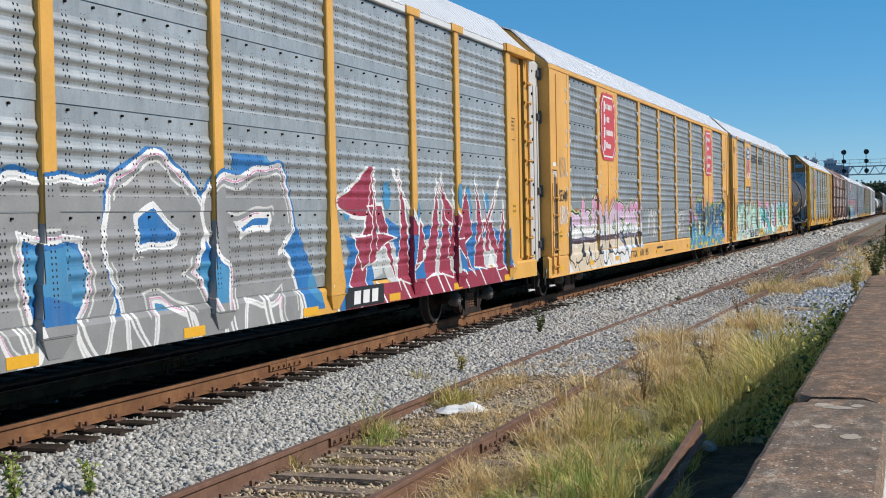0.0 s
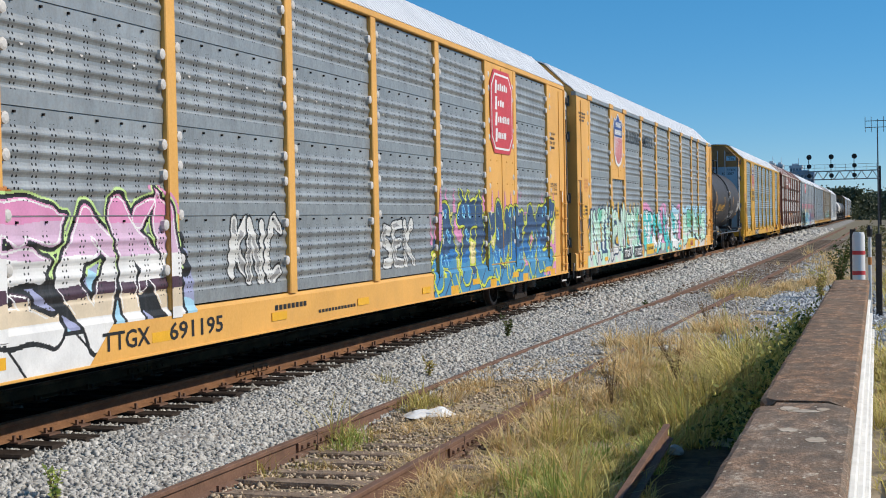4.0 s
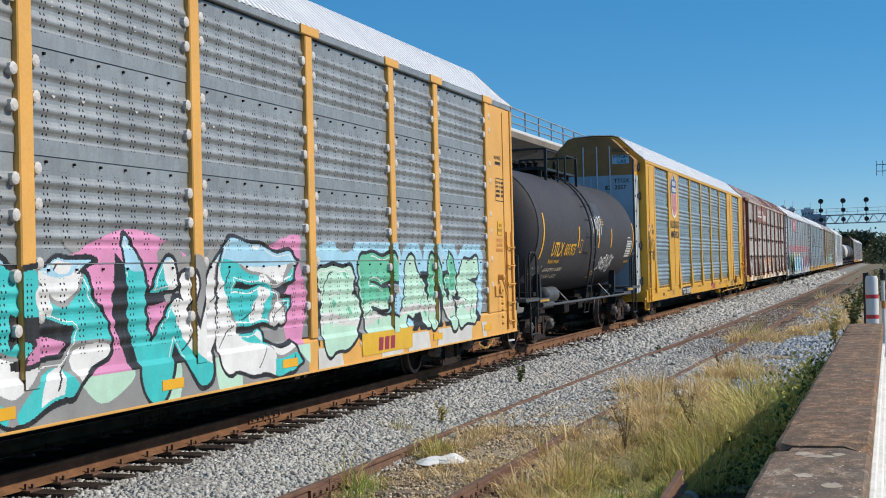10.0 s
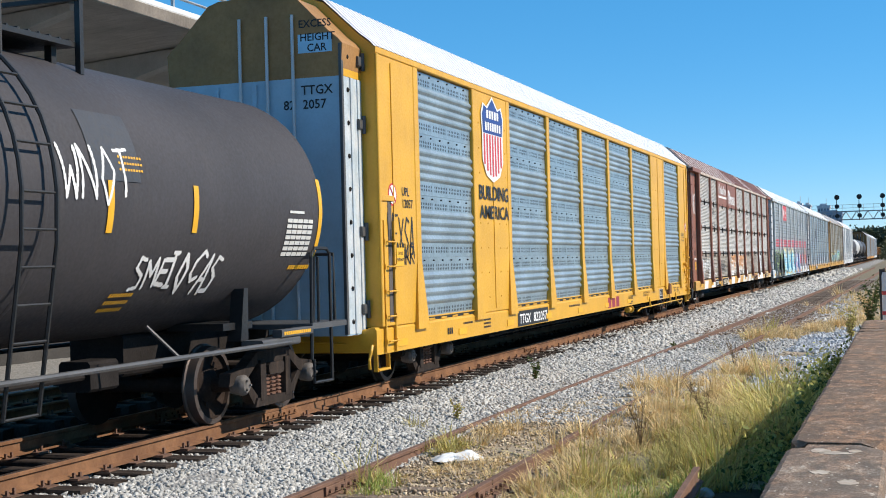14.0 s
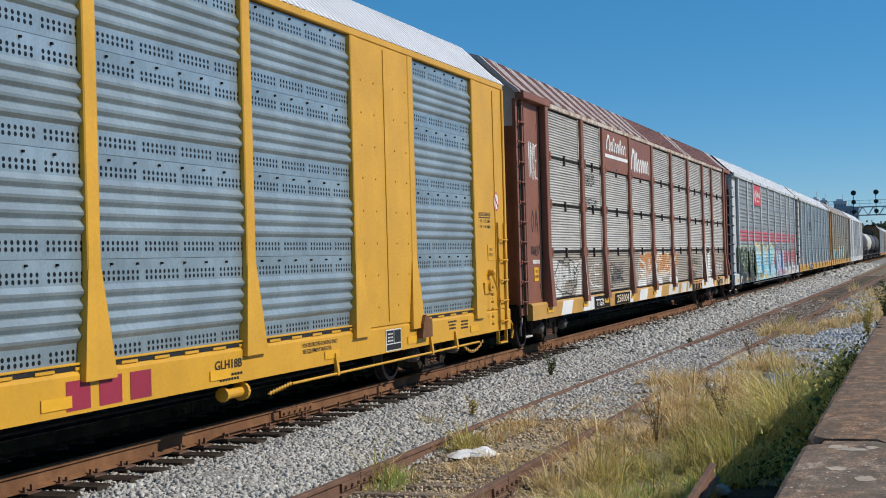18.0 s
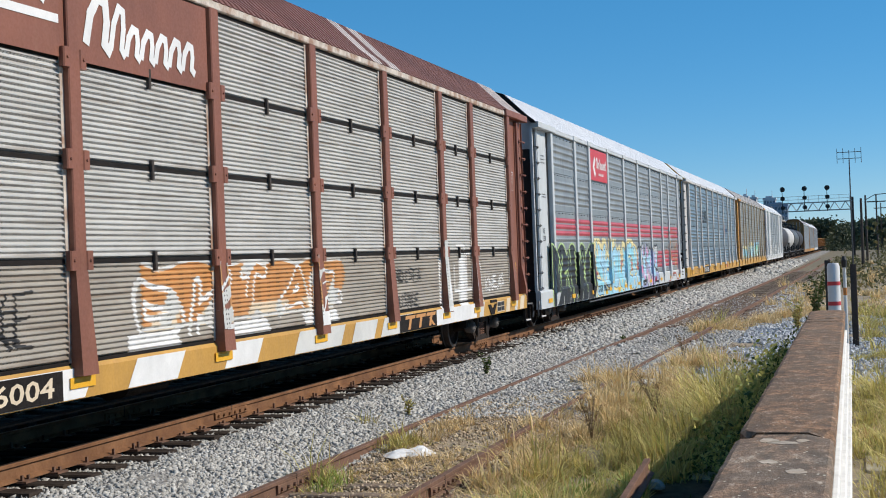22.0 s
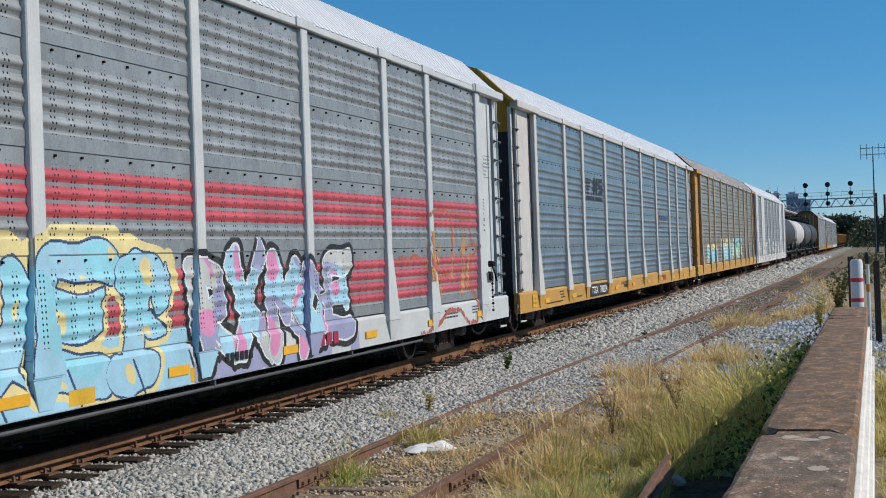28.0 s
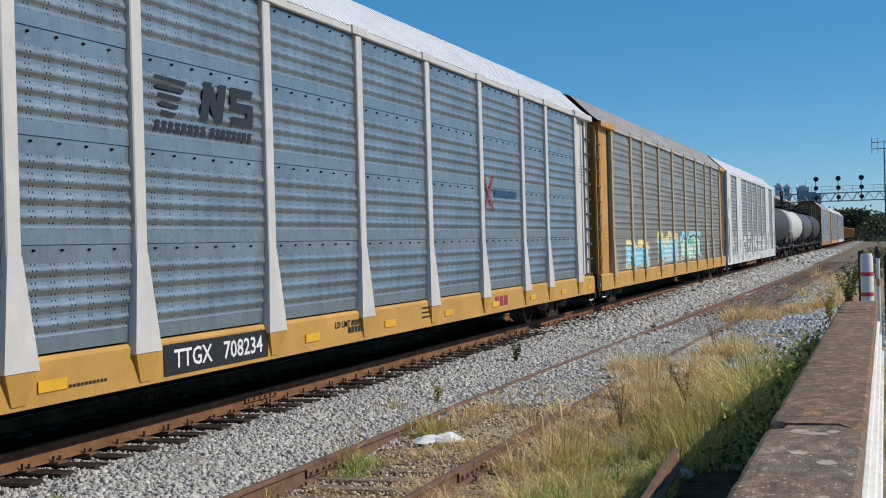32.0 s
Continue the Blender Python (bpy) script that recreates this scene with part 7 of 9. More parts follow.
def tank_car(length, shell, label, detailed=True, seed=1):
    root = tagged(new("tank_car"), label, "rail car", "cars of the freight train")
    R, zc, y0, y1 = 1.42, 2.46, 1.33, length - 0.72
    mb = MB()
    prof = [(y0, 0.02), (y0 + 0.01, 0.5), (y0 + 0.10, 0.95), (y0 + 0.24, 1.25), (y0 + 0.42, R)]
    prof += [(y1 - 0.42, R), (y1 - 0.24, 1.25), (y1 - 0.10, 0.95), (y1 - 0.01, 0.5), (y1, 0.02)]
    mb.lathe(prof, "y", 64, (0, 0, zc))
    part("tank", mb, [shell], root, smooth=True)
    mb = MB()
    for y in (y0 + 0.44, (y0 + y1) / 2 - 0.25, y1 - 0.44):
        mb = MB()
        mb.lathe([(y - 0.035, R + 0.001), (y - 0.025, R + 0.004), (y + 0.025, R + 0.004), (y + 0.035, R + 0.001)], "y", 48, (0, 0, zc), closed=False)
        part("tank_band", mb, [shell], root, smooth=True)
    # stub sills, end platforms
    for a, b in ((0.45, 3.9), (length - 3.9, length - 0.45)):
        mb = MB()
        mb.box(-0.33, 0.33, a, b, 0.62, 1.06, c=0.03)
        part("stub_sill", mb, ["darksteel"], root)
    for y, s in ((0.45, 1), (length - 0.45, -1)):
        mb = MB()
        a, b = sorted((y, y + s * 1.05))
        mb.box(-1.45, 1.45, a, b, 0.99, 1.06, c=0.01)
        part("end_platform", mb, ["grey_steel"], root)
        mb = MB()
        a, b = sorted((y + s * 1.06, y + s * 1.92))
        mb.box(1.34, 1.46, a, b, 0.94, 1.03, c=0.01)
        part("letter_board", mb, ["grey_steel"], root)
        mb = MB()
        bars(mb, 14, 1.463, a + 0.06, 0.965, 0.04, b - a - 0.12, gap=0.2)
        part("lettering", mb, ["paint_oy"], root)
        mb = MB()
        a, b = sorted((y + s * 1.4, y + s * 2.38))
        mb.box(1.18, 1.45, a, b, 0.84, 0.935, c=0.02)
        part("step_bracket", mb, ["grey_steel"], root)
        mb = MB()
        yy = y + s * 0.43
        mb.tube([(1.42, yy, 0.33), (1.42, yy, 1.90), (1.41, yy + s * 0.08, 1.97), (1.41, yy + s * 0.42, 1.97), (1.42, yy + s * 0.55, 1.88), (1.42, yy + s * 0.59, 0.62)], 0.022, 7)
        mb.tube([(1.42, yy, 0.33), (1.42, yy + s * 0.53, 0.34), (1.42, yy + s * 0.53, 0.62)], 0.02, 6)
        mb.tube([(1.30, y + s * 0.03, 1.05), (1.30, y + s * 0.03, 1.9), (-1.3, y + s * 0.03, 1.9), (-1.3, y + s * 0.03, 1.05)], 0.022, 7)
        mb.tube([(1.30, yy + s * 0.1, 1.06), (1.30, yy + s * 0.1, 1.86), (1.30, yy + s * 0.2, 1.88), (1.30, yy + s * 0.26, 1.06)], 0.018, 6)
        part("end_handrail", mb, ["black"], root)
        mb = MB()
        yy = y + s * 2.30
        mb.prism([(yy - 0.09, 0.93), (yy + 0.09, 0.93), (yy + 0.05 - s * 0.06, 1.52), (yy - 0.05 - s * 0.06, 1.52)], "x", 1.02, 1.18)
        mb.box(0.4, 1.1, yy - 0.35, yy + 0.35, 1.06, 1.14)
        part("tank_bolster", mb, ["black"], root)
    mb = MB()
    for x in (1.43, -1.43):
        mb.tube([(x, 2.7, 0.875), (x, length - 2.1, 0.875)], 0.028, 7)
    part("side_rail", mb, ["grey_steel"], root)
    for y in (4.25, 8.95):
        mb = MB()
        mb.tube([(1.41, y + 0.05, 0.88), (1.15, y - 0.12, 1.2)], 0.018, 6)
        part("rail_brace", mb, ["grey_steel"], root)
    if detailed:
        mb = MB()
        mb.lathe([(-0.52, 0.02), (-0.5, 0.12), (-0.44, 0.175), (0.44, 0.175), (0.5, 0.12), (0.52, 0.02)], "y", 18, (1.12, 3.50, 1.06))
        part("air_reservoir", mb, ["grey_steel"], root, smooth=True)
        mb = MB()
        for x, y, z in ((0.4, 5.2, 0.75), (0.7, 6.4, 0.7), (0.5, 8.8, 0.72)):
            mb.box(x - 0.18, x + 0.18, y - 0.25, y + 0.25, z - 0.15, z + 0.15, c=0.03)
        mb.tube([(0.6, 4.0, 0.72), (0.6, 10.0, 0.72)], 0.03, 6)
        mb.box(-0.3, 0.3, 6.4, 7.0, 0.70, 1.1, c=0.05)
        part("brake_gear", mb, ["darksteel"], root)
        # ladder over the shell
        mb = MB()
        ya, yb = 6.36, 6.84
        def on(a, r=R + 0.10):
            return (r * math.cos(a), zc + r * math.sin(a))
        for y in (ya, yb):
            pts = [(1.30, y, 0.55), (1.52, y, 2.0), (1.53, y, 2.46)] + [(on(a)[0], y, on(a)[1]) for a in np.radians(np.arange(8, 84, 8))]
            mb.tube(pts, 0.02, 6)
        for z in np.arange(0.56, 2.6, 0.31):
            x = float(np.interp(z, [0.55, 2.0], [1.30, 1.52]))
            mb.tube([(x, ya, z), (x, yb, z)], 0.014, 6)
        for a in np.radians(np.arange(14, 80, 13)):
            mb.tube([(on(a)[0], ya, on(a)[1]), (on(a)[0], yb, on(a)[1])], 0.014, 6)
        mb.tube([(1.36, ya, 0.89), (1.43, ya, 0.88)], 0.015, 6)
        part("ladder", mb, ["black"], root)
    # top platform with crash rails and fittings
    mb = MB()
    ytop = zc + R
    ya, yb = (5.2, 8.4) if detailed else (length / 2 - 1.6, length / 2 + 1.6)
    c = (ya + yb) / 2
    mb.box(-0.72, 0.72, ya, yb, ytop + 0.04, ytop + 0.09)
    slat = MB()
    slat.box(-0.70, 0.70, 0, 0.03, 0, 0.02)
    slat_me = slat.mesh("grating_slat", ["black"])
    for y in np.arange(ya + 0.05, yb, 0.16):
        place("grating_slat", slat_me, root, (0, y, ytop + 0.091))
    for x in (-0.55, 0.55):
        for y in (ya + 0.2, c, yb - 0.2):
            mb.box(x - 0.04, x + 0.04, y - 0.04, y + 0.04, ytop - 0.25, ytop + 0.04)
    part("top_platform", mb, ["black"], root)
    for y in (ya, yb):
        mb = MB()
        for x in (-0.74, 0.74):
            mb.box(x - 0.03, x + 0.03, y - 0.03, y + 0.03, ytop - 0.22, ytop + 0.54)
        mb.box(-0.74, 0.74, y - 0.025, y + 0.025, ytop + 0.50, ytop + 0.545)
        part("crash_rail", mb, ["black"], root)
    for x in (0.74, -0.74):
        for q, s in ((ya + 0.05, 1), (yb - 0.05, -1)):
            mb = MB()
            e = c - 0.38 * s
            mb.tube([(x, q, ytop + 0.5), (x, e - s * 0.12, ytop + 0.5), (x, e, ytop + 0.42), (x, e, ytop - 0.2)], 0.022, 7)
            part("hoop_rail", mb, ["black"], root)
    mb = MB()
    mb.lathe([(0, 0.42), (0.22, 0.42), (0.24, 0.36), (0.30, 0.30), (0.31, 0.02)], "z", 18, (0, c + 0.15, ytop - 0.02))
    for k in range(4):
        mb.lathe([(0, 0.06), (0.28, 0.06), (0.3, 0.09), (0.36, 0.03)], "z", 8, (0.25 - 0.17 * k, c - 0.55, ytop - 0.02))
    mb.lathe([(0, 0.05), (0.4, 0.05), (0.48, 0.02)], "z", 8, (0.4, c + 0.7, ytop - 0.08))
    part("manway", mb, ["darksteel"], root, smooth=True)
    couplers(root, length)
    for y in (2.6, length - 1.95 if detailed else length - 2.6):
        truck(root, y, 0.44, rolls=detailed)
    return root, R, zc


def car_4():
    root, R, zc = tank_car(TANK_L, "tank", "black tank car with yellow lettering and small white graffiti")
    def surf(y, z):
        return math.sqrt(max(0.01, (R + 0.005) ** 2 - (z - zc) ** 2))
    def curved(mb, body, y, z, h, w, mi):
        for q in TEXT[body]:
            s = h / 0.7
            sx = w / max(p[0] for t in TEXT[body] for p in t)
            mb.add([(surf(0, z + p[1] * s) + 0.004, y + p[0] * sx, z + p[1] * s) for p in q], [tuple(range(len(q)))], mi)
    def cbars(mb, n, y, z, h, w, mi, gap=0.28):
        k = max(1, int(math.ceil(h / 0.07)))
        for i in range(n):
            a, b = y + i * w / n, y + (i + 1 - gap) * w / n
            for j in range(k):
                p, q = z + h * j / k, z + h * (j + 1) / k
                mb.add([(surf(0, p) + 0.004, a, p), (surf(0, p) + 0.004, b, p), (surf(0, q) + 0.004, b, q), (surf(0, q) + 0.004, a, q)], [(0, 1, 2, 3)], mi)
    mb = MB()
    curved(mb, "UTLX", 3.08, 1.90, 0.30, 1.06, 0)
    curved(mb, "601975", 4.28, 1.92, 0.26, 1.06, 0)
    curved(mb, "THE TANK CAR PEOPLE", 3.05, 1.745, 0.075, 1.05, 0)
    curved(mb, "LD LMT 220900 LB  100 150 KG", 3.08, 1.57, 0.075, 1.65, 2)
    curved(mb, "LT WT   65100 LB   29 550 KG", 3.05, 1.42, 0.075, 1.65, 2)
    for k in range(3):
        cbars(mb, 9, 8.0, 2.80 - 0.06 * k, 0.022, 0.42, 0, 0.35)
        cbars(mb, 9, 8.3, 1.50 - 0.07 * k, 0.035, 0.42, 0, 0.3)
    for z in np.arange(1.92, 2.34, 0.065):
        cbars(mb, 5, 11.55, z - 0.04, 0.045, 0.72, 1, 0.1)
    cbars(mb, 1, 11.6, 2.38, 0.03, 0.4, 1, 0.0)
    cbars(mb, 9, 11.9, 1.72, 0.05, 0.6, 0, 0.2)
    for a, b in ((5.75, 1.98), (5.75, 2.26)):
        cbars(mb, 1, a, b, 0.02, 0.22, 0, 0.0)
    for a in (5.75, 5.95):
        cbars(mb, 1, a, 2.0, 0.27, 0.02, 0, 0.0)
    part("lettering", mb, ["paint_oy", "paint_ws", "paint_cr"], root, "yellow and white stencilled lettering")
    for k, (y, za, zb) in enumerate(((2.12, 1.84, 2.74), (5.48, 2.10, 2.56), (7.78, 2.10, 2.54), (9.34, 2.12, 2.54), (12.42, 1.86, 2.74))):
        mb = MB()
        for z in np.arange(za, zb, 0.08):
            cbars(mb, 1, y, z, 0.08, 0.10, 0, 0.0)
        part("reflector", mb, ["paint_oy"], root, "yellow reflective strip" if k == 0 else "")
    mb = MB()
    for z in np.arange(2.58, 3.2, 0.08):
        cbars(mb, 1, 7.55, z, 0.08, 0.80, 0, 0.0)
    mb.v = [(x - 0.002, y, z) for x, y, z in mb.v]
    part("repainted_patch", mb, ["patch"], root, "paler grey repainted patch")
    graffiti(root, surf, [], (8.4, 10.4, 1.48, 2.02), "SMEIOCAS", "scrawl", 71, half=0.045, holes=False)
    graffiti(root, surf, [], (6.95, 8.3, 2.35, 3.0), "WNOT", "scrawl", 72, half=0.05, holes=False)
    graffiti(root, surf, [], (1.9, 2.95, 1.35, 1.75), "REAS", "scrawl_grey", 73, half=0.02, holes=False)
    return root


def gondola(label):
    root = tagged(new("gondola_car"), label, "rail car", "cars of the freight train")
    L = 17.5
    mb = MB()
    mb.box(-1.5, 1.5, 0.6, L - 0.6, 0.95, 1.15, c=0.02)
    mb.box(-0.3, 0.3, 0.6, L - 0.6, 0.6, 0.95)
    part("underframe", mb, ["darksteel"], root)
    for s in (-1, 1):
        mb = MB()
        mb.box(*sorted((s * 1.40, s * 1.46)), 0.6, L - 0.6, 1.15, 2.75)
        for y in np.arange(0.8, L - 0.6, 1.45):
            mb.box(*sorted((s * 1.461, s * 1.55)), y, y + 0.12, 1.0, 2.75)
        mb.box(*sorted((s * 1.38, s * 1.54)), 0.6, L - 0.6, 2.751, 2.86)
        part("side_wall", mb, ["end_brown"], root)
    for y in (0.6, L - 0.68):
        mb = MB()
        mb.box(-1.4, 1.4, y, y + 0.08, 1.15, 2.75)
        part("end_wall", mb, ["end_brown"], root)
    couplers(root, L)
    for y in (2.6, L - 2.6):
        truck(root, y, 0.44, rolls=False)
    return root, L


for k, make in ((1, car_1), (2, car_2), (3, car_3), (4, car_4), (5, car_5), (6, car_6), (7, car_7), (8, car_8)):
    MOVING.append((make(), START[k]))
MOVING.append((car_far("tan-brown autorack rail car with ochre ends and pale graffiti", [((4.0, 8.0, 0.95, 1.75), "RES", "pastel", 81, 0.2), ((9.5, 14.0, 1.0, 2.0), "SNE", "pastel", 82, 0.22), ((14.5, 20.0, 1.0, 2.0), "OSE", "jade", 83, 0.22)],
                        body="ochre", post="tan_post", sill="sill_yellow", panel="galv_tan", roof="roof_grey", chord="roof_grey", flare=True, near="full", far="full", hood="darksteel"), START[9]))
MOVING.append((car_far("white autorack rail car with dark grey panels and white graffiti", [((2.4, 26, 0.5, 2.1), "NAKEOSERNA", "bubble", 86, 0.16)], body="white", panel="galv_dark", plates={1: None, 7: None}, tee=False, hood="darksteel", roof="roof_white"), START[10]))
far_y = START[10] + CAR_L
for shell, length, label in (("tank", 16.5, "black tank car further down the train"), ("offwhite", 16.5, "dirty white tank car"), ("grey_steel", 16.5, "dark grey tank car"), ("tank", 16.5, "black tank car at the end of the tank cars")):
    MOVING.append((tank_car(length, shell, label, False)[0], far_y))
    far_y += length
for body, panel, roof, label in (("end_brown", "galv", "roof_grey", "distant autorack rail car with brown ends"), ("ochre", "galv_tan", "roof_white", "distant tan autorack rail car"), ("lightgrey", "galv_dark", "roof_white", "distant grey autorack rail car")):
    MOVING.append((car_far(label, [], body=body, panel=panel, roof=roof, tee=False, post="lightgrey"), far_y))
    far_y += CAR_L
for k in range(5):
    g, gl = gondola("low brown gondola car far down the train")
    MOVING.append((g, far_y))
    far_y += gl


# ---------- ground ----------
rng = np.random.RandomState(7)


GX = [-60, -16, -11.2, -10.0, -9.7, -6.8, -6.5, -5.75, -5.3, -3.2, -2.6, 3, 60]
GZ = [-0.5, -0.55, -0.5, -0.34, -0.25, -0.24, -0.245, -0.42, -0.50, -0.50, -0.50, -0.50, -0.5]
GB = [-0.5, -0.55, -0.5, -0.34, -0.25, -0.24, -0.245, -0.36, -0.36, -0.36, -0.42, -0.50, -0.5]


def ground_at(x, y):
    """Height of the ground; ballast buries the siding from about 15 to 31 m."""
    k = np.interp(y, [12.5, 16.5, 28, 32, 36, 40], [0, 1, 1, 0.4, 0.4, 0.15])
    return np.interp(x, GX, GZ) * (1 - k) + np.interp(x, GX, GB) * k


def ground_z(x, y=60.0):
    return float(ground_at(x, y))


def ground():
    xs = [-2500, -600, -150, -60, -30, -16, -11.2, -10.6, -10.0, -9.7, -9.0, -8.2, -7.4, -6.8, -6.5, -6.1, -5.75, -5.4, -5.0, -4.5, -4.0, -3.5, -3.0, -2.5, -2.0, -1.5, -1.0, -0.5, 0, 0.5, 1, 2, 3, 6, 12, 30, 60, 150, 600, 2500]
    ys = [-400, -100, -30, -10, 0] + list(np.arange(2, 60, 0.5)) + list(np.arange(60, 140, 4)) + [160, 200, 260, 340, 500, 800, 1300, 2200, 4000]
    vs = []
    for y in ys:
        for x in xs:
            b = noise.noise(Vector((x * 1.3, y * 0.9, 0))) * 0.035 if -40 < x < 40 and 0 < y < 140 else 0
            vs.append((x, y, ground_z(x, y) + b * (0.3 if -9.8 < x < -6.7 else 1)))
    n = len(xs)
    mb = MB()
    mb.add(vs, [(j * n + i, j * n + i + 1, (j + 1) * n + i + 1, (j + 1) * n + i) for j in range(len(ys) - 1) for i in range(n - 1)])
    m = mat("trackside_earth", (0.33, 0.265, 0.185), 0.95, 0, 0.25, 0.9, 25, 0.5, dist=0.03)
    nn, l = m.node_tree.nodes, m.node_tree.links
    bs = nn["Principled BSDF"]
    earth = bs.inputs["Base Color"].links[0].from_socket
    tc = nn.new("ShaderNodeTexCoord")
    vor = nn.new("ShaderNodeTexVoronoi")
    vor.inputs["Scale"].default_value = 22
    l.new(tc.outputs["Object"], vor.inputs["Vector"])
    ramp = nn.new("ShaderNodeValToRGB")
    ramp.color_ramp.elements[0].color, ramp.color_ramp.elements[1].color = (0.12, 0.115, 0.11, 1), (0.34, 0.33, 0.315, 1)
    l.new(vor.outputs["Color"], ramp.inputs[0])
    sep = nn.new("ShaderNodeSeparateXYZ")
    l.new(tc.outputs["Object"], sep.inputs[0])
    wob = nn.new("ShaderNodeTexNoise")
    wob.inputs["Scale"].default_value = 0.8
    l.new(tc.outputs["Object"], wob.inputs["Vector"])
    add = nn.new("ShaderNodeMath")
    add.operation = "MULTIPLY_ADD"
    l.new(wob.outputs["Fac"], add.inputs[0])
    add.inputs[1].default_value = 1.4
    l.new(sep.outputs[0], add.inputs[2])
    band = nn.new("ShaderNodeMapRange")
    for k, v in ((1, -4.9), (2, -4.2), (3, 1.0), (4, 0.0)):
        band.inputs[k].default_value = v
    l.new(add.outputs[0], band.inputs[0])
    mix = nn.new("ShaderNodeMix")
    mix.data_type = "RGBA"
    l.new(band.outputs[0], mix.inputs[0])
    l.new(earth, mix.inputs[6])
    l.new(ramp.outputs[0], mix.inputs[7])
    # dark band along both tracks: shade under the train put into the colour
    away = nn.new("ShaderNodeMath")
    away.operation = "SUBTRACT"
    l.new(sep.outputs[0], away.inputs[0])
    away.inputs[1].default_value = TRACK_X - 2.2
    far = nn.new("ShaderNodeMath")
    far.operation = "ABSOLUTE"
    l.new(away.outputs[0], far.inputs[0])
    shade_band = nn.new("ShaderNodeMapRange")
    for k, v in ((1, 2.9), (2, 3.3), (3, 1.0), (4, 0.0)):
        shade_band.inputs[k].default_value = v
    l.new(far.outputs[0], shade_band.inputs[0])
    shaded = nn.new("ShaderNodeMix")
    shaded.data_type = "RGBA"
    l.new(shade_band.outputs[0], shaded.inputs[0])
    l.new(mix.outputs[2], shaded.inputs[6])
    shaded.inputs[7].default_value = (0.02, 0.017, 0.015, 1)
    dull = nn.new("ShaderNodeMapRange")
    for k, v in ((1, 55.0), (2, 100.0), (3, 0.0), (4, 0.85)):
        dull.inputs[k].default_value = v
    l.new(sep.outputs[1], dull.inputs[0])
    cover = nn.new("ShaderNodeMix")
    cover.data_type = "RGBA"
    l.new(dull.outputs[0], cover.inputs[0])
    l.new(earth, cover.inputs[6])
    cover.inputs[7].default_value = (0.15, 0.125, 0.075, 1)
    l.new(cover.outputs[2], mix.inputs[6])
    l.new(shaded.outputs[2], bs.inputs["Base Color"])
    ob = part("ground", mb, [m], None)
    return tagged(ob, "grey ballast and tan earth beside the railway tracks", "ground", kind="structure")


ground()


def siding_x(y):
    return float(np.interp(y, [-20, 20, 35, 75, 120, 200], [-4.55, -4.52, -4.30, -3.92, -3.6, -3.4]))


RAIL_PROFILE = [(-0.075, -0.172), (0.075, -0.172), (0.075, -0.158), (0.012, -0.135), (0.010, -0.045), (0.036, -0.034), (0.036, -0.006), (0.030, 0.0), (-0.030, 0.0), (-0.036, -0.006), (-0.036, -0.034), (-0.010, -0.045), (-0.012, -0.135), (-0.075, -0.158)]


def rail(parent, xs, ys, z, mats):
    """A rail swept through the stations (xs, ys)."""
    mb = MB()
    n = len(RAIL_PROFILE)
    vs = [(x + p, y, z + q) for x, y in zip(xs, ys) for p, q in RAIL_PROFILE]
    fs, ms = [], []
    for i in range(len(ys) - 1):
        for j in range(n):
            fs.append((i * n + j, i * n + (j + 1) % n, (i + 1) * n + (j + 1) % n, (i + 1) * n + j))
            ms.append(1 if j == 7 else 0)
    mb.add(vs, fs)
    mb.m = ms
    return part("rail", mb, mats, parent)


TIE_MESHES = []
for k in range(5):
    q = random.Random(k)
    t_ = MB()
    t_.box(-1.3, 1.3, -0.11, 0.11, -0.17, 0.0, c=0.015)
    t_.v = [(x + q.uniform(-0.02, 0.02), y + q.uniform(-0.012, 0.012), z + q.uniform(-0.012, 0.008)) for x, y, z in t_.v]
    TIE_MESHES.append(t_)


